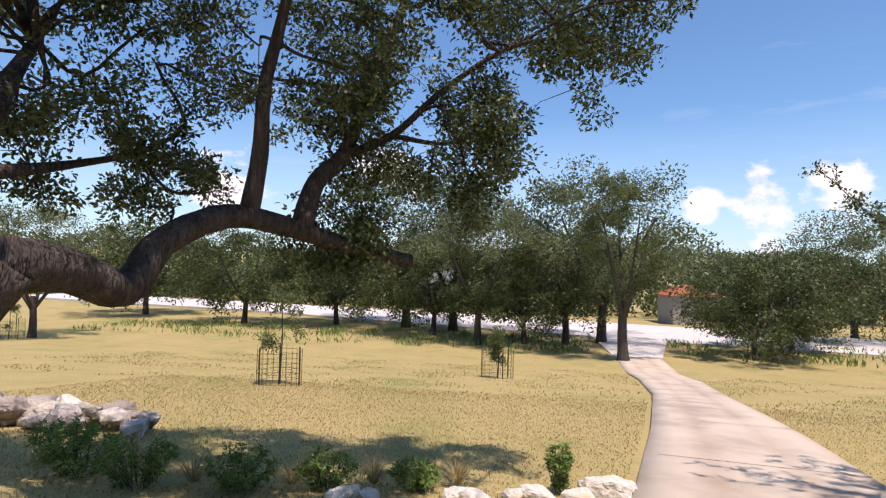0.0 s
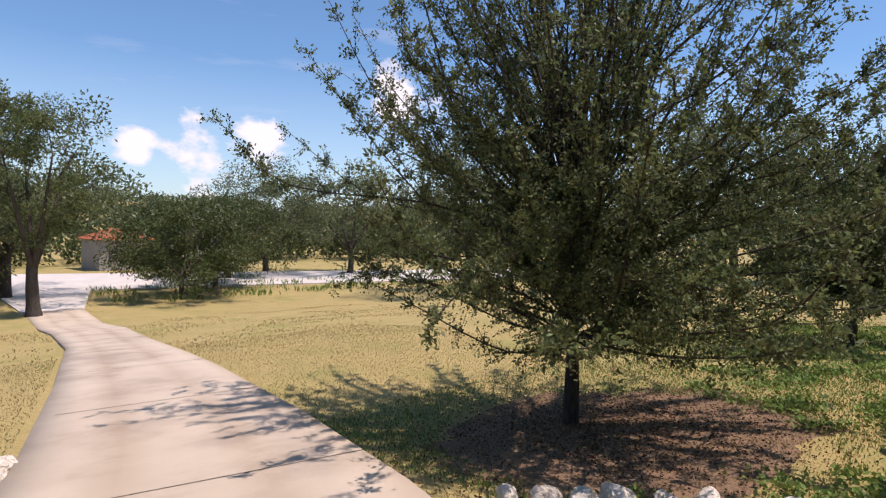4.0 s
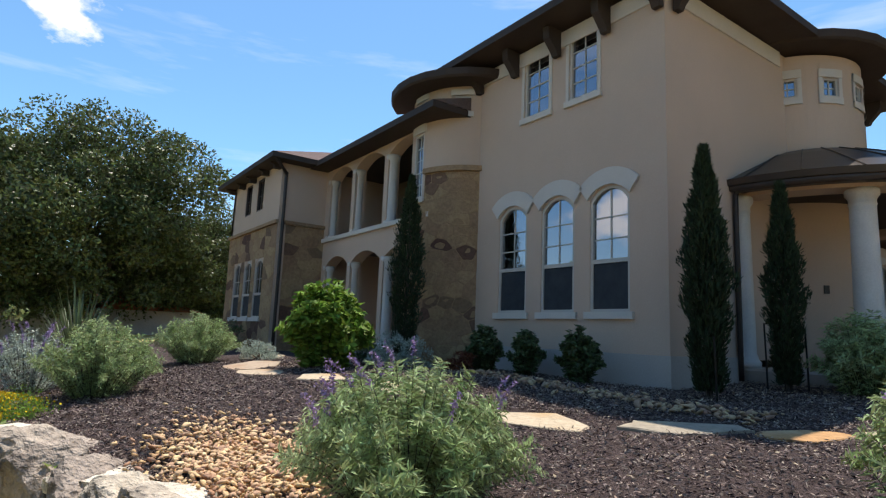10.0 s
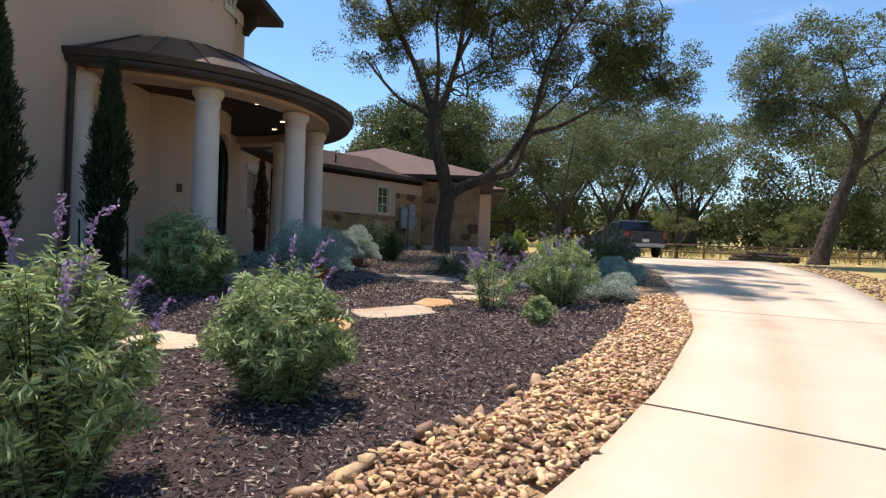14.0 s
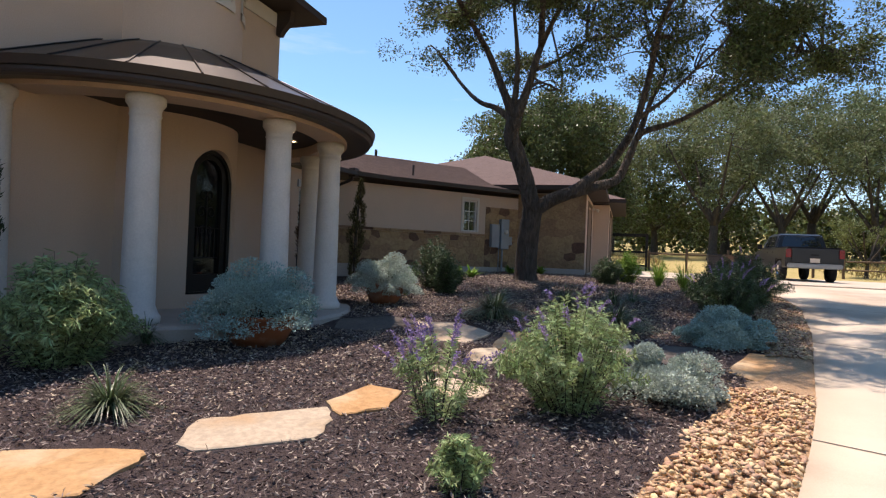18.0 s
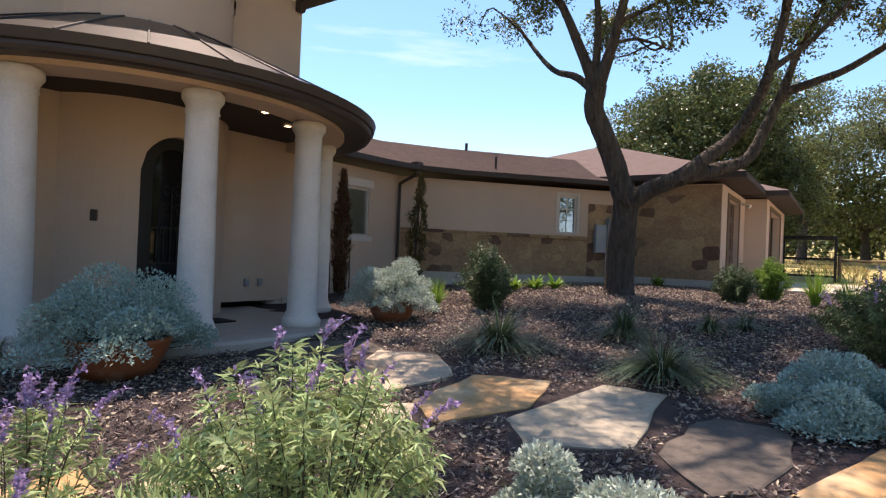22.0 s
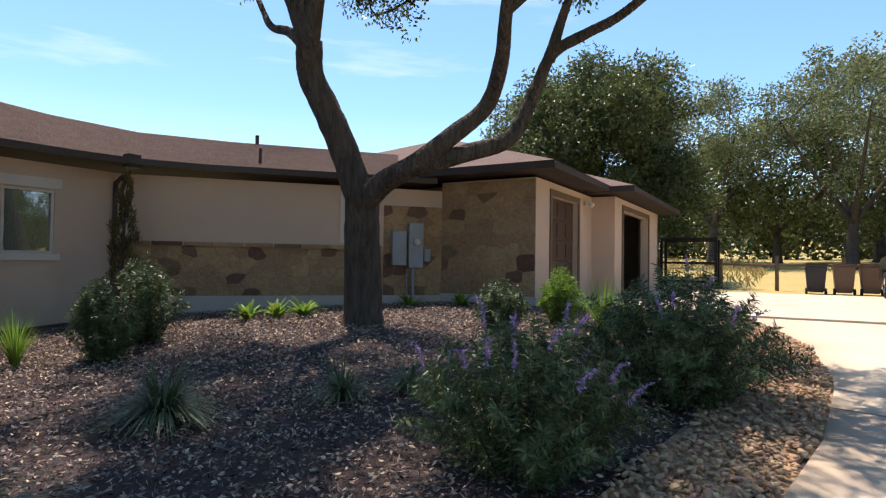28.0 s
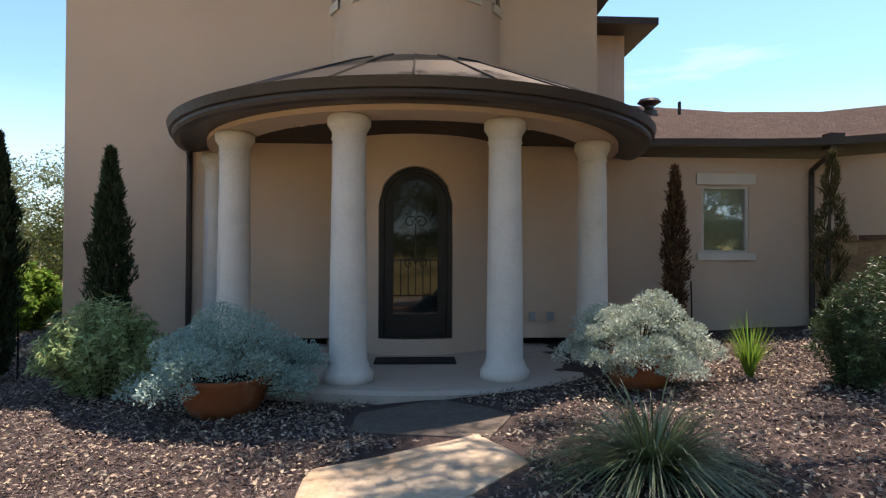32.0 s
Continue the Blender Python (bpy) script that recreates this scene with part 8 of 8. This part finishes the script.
far_house("far_house", -14, 92, -4.6, 12, 8, 3.0, 2.2, -20, "greywall", "greyroof", "grey neighbouring house with dark roof across the road")
far_house("far_house", 50, 8.5, -1.4, 12, 9, 3.2, 1.8, 80, "stucco", "redroof", "neighbouring house with red tile roof behind trees")
far_house("far_house", 42, -3.5, -1.0, 10, 8, 3.0, 1.6, 80, "greywall", "redroof", "pale neighbouring house with red tile roof")


# ---- wire cages round saplings ----
def sapling(x, y, r, h, th, seed, dense):
    z = land(x, y)
    t = thing("tree_cage", (x, y, z), "round wire guard cage staked about a sapling", "tree cage", "tree cages")
    for k in range(3):
        a = 2 * math.pi * k / 3 + seed
        bm = bmesh.new()
        tube(bm, [(r * math.cos(a), r * math.sin(a), -0.1), (r * math.cos(a), r * math.sin(a), h + 0.1)], [0.02, 0.02], 6)
        part("stake", bm, M["iron"], t)
    bm = bmesh.new()
    for k in range(22):
        a = 2 * math.pi * k / 22
        tube(bm, [(r * math.cos(a), r * math.sin(a), 0), (r * math.cos(a), r * math.sin(a), h)], [0.006, 0.006], 3, False)
    for j in range(7):
        zz = h * (j + 0.5) / 7
        tube(bm, [(r * math.cos(2 * math.pi * k / 20), r * math.sin(2 * math.pi * k / 20), zz) for k in range(21)], [0.006] * 21, 3, False)
    part("wire_mesh", bm, M["iron"], t)
    tree("sapling", (x, y, z), [([(0, 0, -0.1), (0.05, 0.02, th * 0.4), (0, 0.05, th * 0.8)], 0.035, 0.015)], [(0, 0, th * 0.62, 0.34 * dense, 0.34 * dense, th * 0.4, int(60 * dense))], "young tree growing inside a wire cage", "elmleaf", "bark_grey", 0.11, 34, 0.22, 0.008, seed, group="saplings", hollow=0.0)


sapling(-8.35, 18.8, 0.72, 1.15, 3.4, 601, 2.2)
sapling(-1.8, 28.0, 0.75, 1.3, 2.3, 602, 1.4)
sapling(-38.5, 38.0, 1.0, 1.6, 3.4, 603, 2.0)


# ---- fence ----
def rail_fence(pts, gap, label, rails=(0.55, 1.0), hgt=1.2):
    for a, b in zip(pts, pts[1:]):
        n = max(1, round(math.dist(a, b) / gap))
        t = thing("rail_fence", (*a, land(*a)), label, "fence", "fences")
        base = Vector((*a, land(*a)))
        q = []
        for k in range(n + 1):
            x, y = lerp(a[0], b[0], k / n), lerp(a[1], b[1], k / n)
            z = land(x, y)
            q.append(Vector((x, y, z)) - base)
            bm = bmesh.new()
            tube(bm, [q[-1] + Vector((0, 0, -0.2)), q[-1] + Vector((0.01, 0, hgt * rnd.uniform(0.95, 1.08)))], [0.075, 0.065], 8)
            part("post", bm, M["wood"], t)
        for k in range(n):
            for h in rails:
                bm = bmesh.new()
                tube(bm, [q[k] + Vector((0, 0, h)), q[k + 1] + Vector((0, 0, h + rnd.uniform(-0.03, 0.03)))], [0.045, 0.045], 6)
                part("rail", bm, M["wood"], t)


rail_fence([(6, -38.6), (-1.0, -38.6)], 2.6, "weathered wooden rail fence behind the garage", (1.0,))
rail_fence([(-3.3, -38.5), (-5.2, -38.4), (-11.5, -39.6)], 2.4, "weathered wooden rail fence beyond the court", (0.95,))
rail_fence([(-13.0, -40.0), (-18.6, -40.2), (-26, -40.5), (-40, -41)], 2.8, "weathered wooden rail fence along the meadow", (0.45, 0.9))
wf = thing("wire_fence", (24, -2.2, lawn(24, -2.2)), "thin dark metal fence along the lawn", "fence", "fences")
for k in range(15):
    bm = bmesh.new()
    y = k * 1.5
    z = lawn(26, -2.2 + y) - lawn(24, -2.2)
    tube(bm, [(2 + k * 0.3, y, z - 0.1), (2 + k * 0.3, y, z + 1.2)], [0.025, 0.025], 5)
    part("post", bm, M["iron"], wf)
for h in (0.15, 0.65, 1.15):
    bm = bmesh.new()
    tube(bm, [(2 + k * 0.3, k * 1.5, lawn(26, -2.2 + k * 1.5) - lawn(24, -2.2) + h) for k in range(15)], [0.012] * 15, 4)
    part("wire", bm, M["iron"], wf)

# ---- black steel gate frame ----
gt = thing("gate_frame", (-2.15, -38.6, 1.58), "black steel walk-through gate frame in the fence", "gate")
for x in (-1.0, 1.0):
    for y in (-0.5, 0.5):
        bm = bmesh.new()
        box(bm, x - 0.05, x + 0.05, y - 0.05, y + 0.05, -0.1, 1.95)
        part("post", bm, M["iron"], gt)
for z in (0.25, 1.0, 1.9):
    for y in (-0.5, 0.5):
        bm = bmesh.new()
        box(bm, -1.0, 1.0, y - 0.03, y + 0.03, z - 0.04, z + 0.04)
        part("rail", bm, M["iron"], gt)
for k in range(8):
    bm = bmesh.new()
    box(bm, -0.96, 0.96, -0.515, -0.5, 0.4 + k * 0.18, 0.415 + k * 0.18)
    part("wire", bm, M["iron"], gt)
bm = bmesh.new()
box(bm, -1.05, 1.05, -0.55, 0.55, 1.94, 1.99)
part("top", bm, M["iron"], gt)


# ---- wheeled bins ----
def bin_(x, y, colour, label):
    t = thing("wheelie_bin", (x, y, 1.56), label, "bin", "bins")
    bm = bmesh.new()
    v = []
    for z, w, d in ((0.06, 0.24, 0.27), (0.95, 0.31, 0.36)):
        v.append([bm.verts.new((sx * w, sy * d, z)) for sx, sy in ((-1, -1), (1, -1), (1, 1), (-1, 1))])
    bm.faces.new(v[0][::-1])
    bm.faces.new(v[1])
    for i in range(4):
        bm.faces.new((v[0][i], v[0][(i + 1) % 4], v[1][(i + 1) % 4], v[1][i]))
    bmesh.ops.bevel(bm, geom=[e for e in bm.edges], offset=0.03, segments=2, affect="EDGES")
    part("body", bm, M[colour], t)
    bm = bmesh.new()
    box(bm, -0.34, 0.34, -0.4, 0.38, 0.96, 1.03)
    bmesh.ops.bevel(bm, geom=bm.edges[:], offset=0.025, segments=2, affect="EDGES")
    part("lid", bm, M[colour], t)
    for s in (-1, 1):
        bm = bmesh.new()
        tube(bm, [(s * 0.24, 0.28, 0.1), (s * 0.31, 0.28, 0.1)], [0.11, 0.11], 14)
        part("wheel", bm, M["rubber"], t)


bin_(-6.35, -36.9, "bin_dark", "dark wheeled refuse bin before the fence")
bin_(-7.15, -37.0, "bin_brown", "brown wheeled refuse bin before the fence")
bin_(-7.9, -37.1, "bin_brown", "brown wheeled refuse bin before the fence")

# ---- log pile by the west oak ----
lp = thing("log_pile", (-14.4, -29.0, slope(-29)), "pile of dark cut logs beside the oak", "log pile")
for k in range(16):
    bm = bmesh.new()
    x, z = rnd.uniform(-1.2, 1.2), 0.08 + 0.14 * (k // 7)
    tube(bm, [(x - 0.6, rnd.uniform(-0.5, 0.5), z), (x + 0.5, rnd.uniform(-0.5, 0.5), z + 0.05)], [0.09, 0.07], 8)
    part("log", bm, M["bark"], lp)


# ---- pickup ----
def pickup(x, y, turn):
    t = thing("pickup_truck", (x, y, 1.555), "dark grey crew-cab pickup truck parked on the court", "truck", turn=turn)

    def slab(name, prof, half_w, material, label="", bevel=0.03, parent=t, taper=None):
        bm = bmesh.new()
        n = len(prof)
        a = [bm.verts.new((-(taper(z) if taper else half_w), yy, z)) for yy, z in prof]
        b = [bm.verts.new(((taper(z) if taper else half_w), yy, z)) for yy, z in prof]
        bm.faces.new(a)
        bm.faces.new(b[::-1])
        for i in range(n):
            j = (i + 1) % n
            bm.faces.new((a[j], a[i], b[i], b[j]))
        bmesh.ops.recalc_face_normals(bm, faces=bm.faces[:])
        if bevel:
            bmesh.ops.bevel(bm, geom=bm.edges[:], offset=bevel, segments=2, affect="EDGES", clamp_overlap=True)
        return part(name, bm, M[material], parent, label, False)

    body = slab("body", [(-2.88, 0.55), (-2.9, 1.28), (-1.05, 1.32), (1.35, 1.3), (2.6, 1.2), (2.85, 1.05), (2.9, 0.55), (2.35, 0.5), (2.2, 0.85), (1.4, 0.85), (1.25, 0.5), (-1.2, 0.5), (-1.35, 0.85), (-2.2, 0.85), (-2.35, 0.5)], 0.98, "truckpaint", "dark grey painted body")
    slab("cab", [(-1.1, 1.3), (-0.95, 1.86), (-0.7, 1.93), (0.65, 1.93), (0.95, 1.86), (1.5, 1.3)], 0.8, "truckpaint", "dark grey cab", 0.04, t, lambda z: lerp(0.94, 0.76, (z - 1.3) / 0.63))
    bm = bmesh.new()
    box(bm, -0.9, 0.9, -2.82, -1.2, 1.285, 1.335)
    part("bed_cover", bm, M["rubber"], t)
    for s in (-1, 1):
        for y0, y1 in ((-0.85, 0.0), (0.08, 0.95)):
            bm = bmesh.new()
            vs = [bm.verts.new((s * (lerp(0.955, 0.79, (z - 1.3) / 0.63)), yy, z)) for yy, z in ((y0, 1.36), (y1, 1.36), (y1 - (0.28 if y1 > 0.5 else 0), 1.82), (y0 + (0.1 if y0 < -0.5 else 0), 1.82))]
            bm.faces.new(vs)
            part("side_window", bm, M["glass_dark"], t)
    for nm, yy, zz, w in (("rear_window", (-1.085, -0.965), (1.38, 1.82), 0.72), ("windscreen", (1.47, 1.0), (1.36, 1.83), 0.78)):
        bm = bmesh.new()
        o = -0.03 if nm == "rear_window" else 0.03
        bm.faces.new([bm.verts.new(p) for p in ((-w, yy[0] + o, zz[0]), (w, yy[0] + o, zz[0]), (w * 0.88, yy[1] + o, zz[1]), (-w * 0.88, yy[1] + o, zz[1]))])
        part(nm, bm, M["glass_dark"], t)
    tg = bmesh.new()
    box(tg, -0.78, 0.78, -2.93, -2.89, 0.72, 1.26)
    bmesh.ops.bevel(tg, geom=tg.edges[:], offset=0.012, segments=1, affect="EDGES")
    gate = part("tailgate", tg, M["truckpaint"], t)
    bm = bmesh.new()
    box(bm, -0.13, 0.13, -2.945, -2.928, 1.0, 1.06)
    part("tailgate_handle", bm, M["rubber"], gate)
    for s in (-1, 1):
        bm = bmesh.new()
        box(bm, s * 0.89 - 0.085, s * 0.89 + 0.085, -2.945, -2.86, 0.92, 1.24)
        part("tail_light", bm, M["redlight"], t, "red tail light")
        bm = bmesh.new()
        box(bm, s * 0.8 - 0.14, s * 0.8 + 0.14, 2.8, 2.915, 0.85, 1.02)
        part("headlight", bm, M["sash"], t)
        bm = bmesh.new()
        box(bm, s * 1.0, s * 1.2, 1.0, 1.1, 1.3, 1.5) if s > 0 else box(bm, -1.2, -1.0, 1.0, 1.1, 1.3, 1.5)
        bmesh.ops.bevel(bm, geom=bm.edges[:], offset=0.02, segments=2, affect="EDGES")
        part("mirror", bm, M["rubber"], t)
        for k, yy in enumerate((-0.1, 0.85)):
            bm = bmesh.new()
            box(bm, s * 0.985 - 0.01, s * 0.985 + 0.012, yy - 0.75, yy - 0.62, 1.12, 1.15)
            part("door_handle", bm, M["rubber"], t)
    bm = bmesh.new()
    box(bm, -0.92, 0.92, -3.02, -2.86, 0.52, 0.7)
    bmesh.ops.bevel(bm, geom=bm.edges[:], offset=0.03, segments=2, affect="EDGES")
    bp = part("bumper", bm, M["greybox"], t, "dull metal rear bumper")
    bm = bmesh.new()
    box(bm, -0.16, 0.16, -2.96, -2.94, 0.74, 0.9)
    part("number_plate", bm, M["trim"], gate, "pale number plate")
    for s in (-1, 1):
        for yy in (-1.78, 1.8):
            bm = bmesh.new()
            lathe(bm, [(0.22, -0.13), (0.36, -0.13), (0.4, -0.09), (0.4, 0.09), (0.36, 0.13), (0.22, 0.13)], 28)
            bmesh.ops.transform(bm, matrix=pose(s * 0.86, yy, 0.4, 0, 90, 0), verts=bm.verts)
            wh = part("wheel", bm, M["rubber"], t, "black tyre", True)
            bm = bmesh.new()
            lathe(bm, [(0, 0.1), (0.06, 0.11), (0.08, 0.07), (0.2, 0.08), (0.225, 0.12)], 20)
            bmesh.ops.transform(bm, matrix=pose(s * 0.86, yy, 0.4, 0, 90 * s, 0), verts=bm.verts)
            part("rim", bm, M["chrome"], wh, "alloy rim", True)


pickup(-8.95, -32.9, 180)

# ---- joints sawn across the drive ----
for y in (36, 30.5, 25, 20, 15.2, 10.4, 5.6, 0.6, -5.1, -9.8, -14.6, -19.4):
    p = Vector((along_y(EAST, y), y))
    along = (Vector((along_y(EAST, y + 1) + along_y(WEST, y + 1), 2 * y + 2)) - Vector((along_y(EAST, y - 1) + along_y(WEST, y - 1), 2 * y - 2))).normalized()
    across = Vector((-along.y, along.x))
    vs = []
    bm = bmesh.new()
    while p.x > along_y(WEST, p.y) and len(vs) < 60:
        for o in (-0.01, 0.01):
            q = p + along * o
            vs.append(bm.verts.new((q.x, q.y, drive_z(q.x, q.y) + 0.004)))
        p = p + across * 0.3
    for k in range(len(vs) // 2 - 1):
        bm.faces.new((vs[2 * k], vs[2 * k + 1], vs[2 * k + 3], vs[2 * k + 2]))
    tagged(part("joint", bm, M["joint"], drive), "dark sawn joint in the concrete")
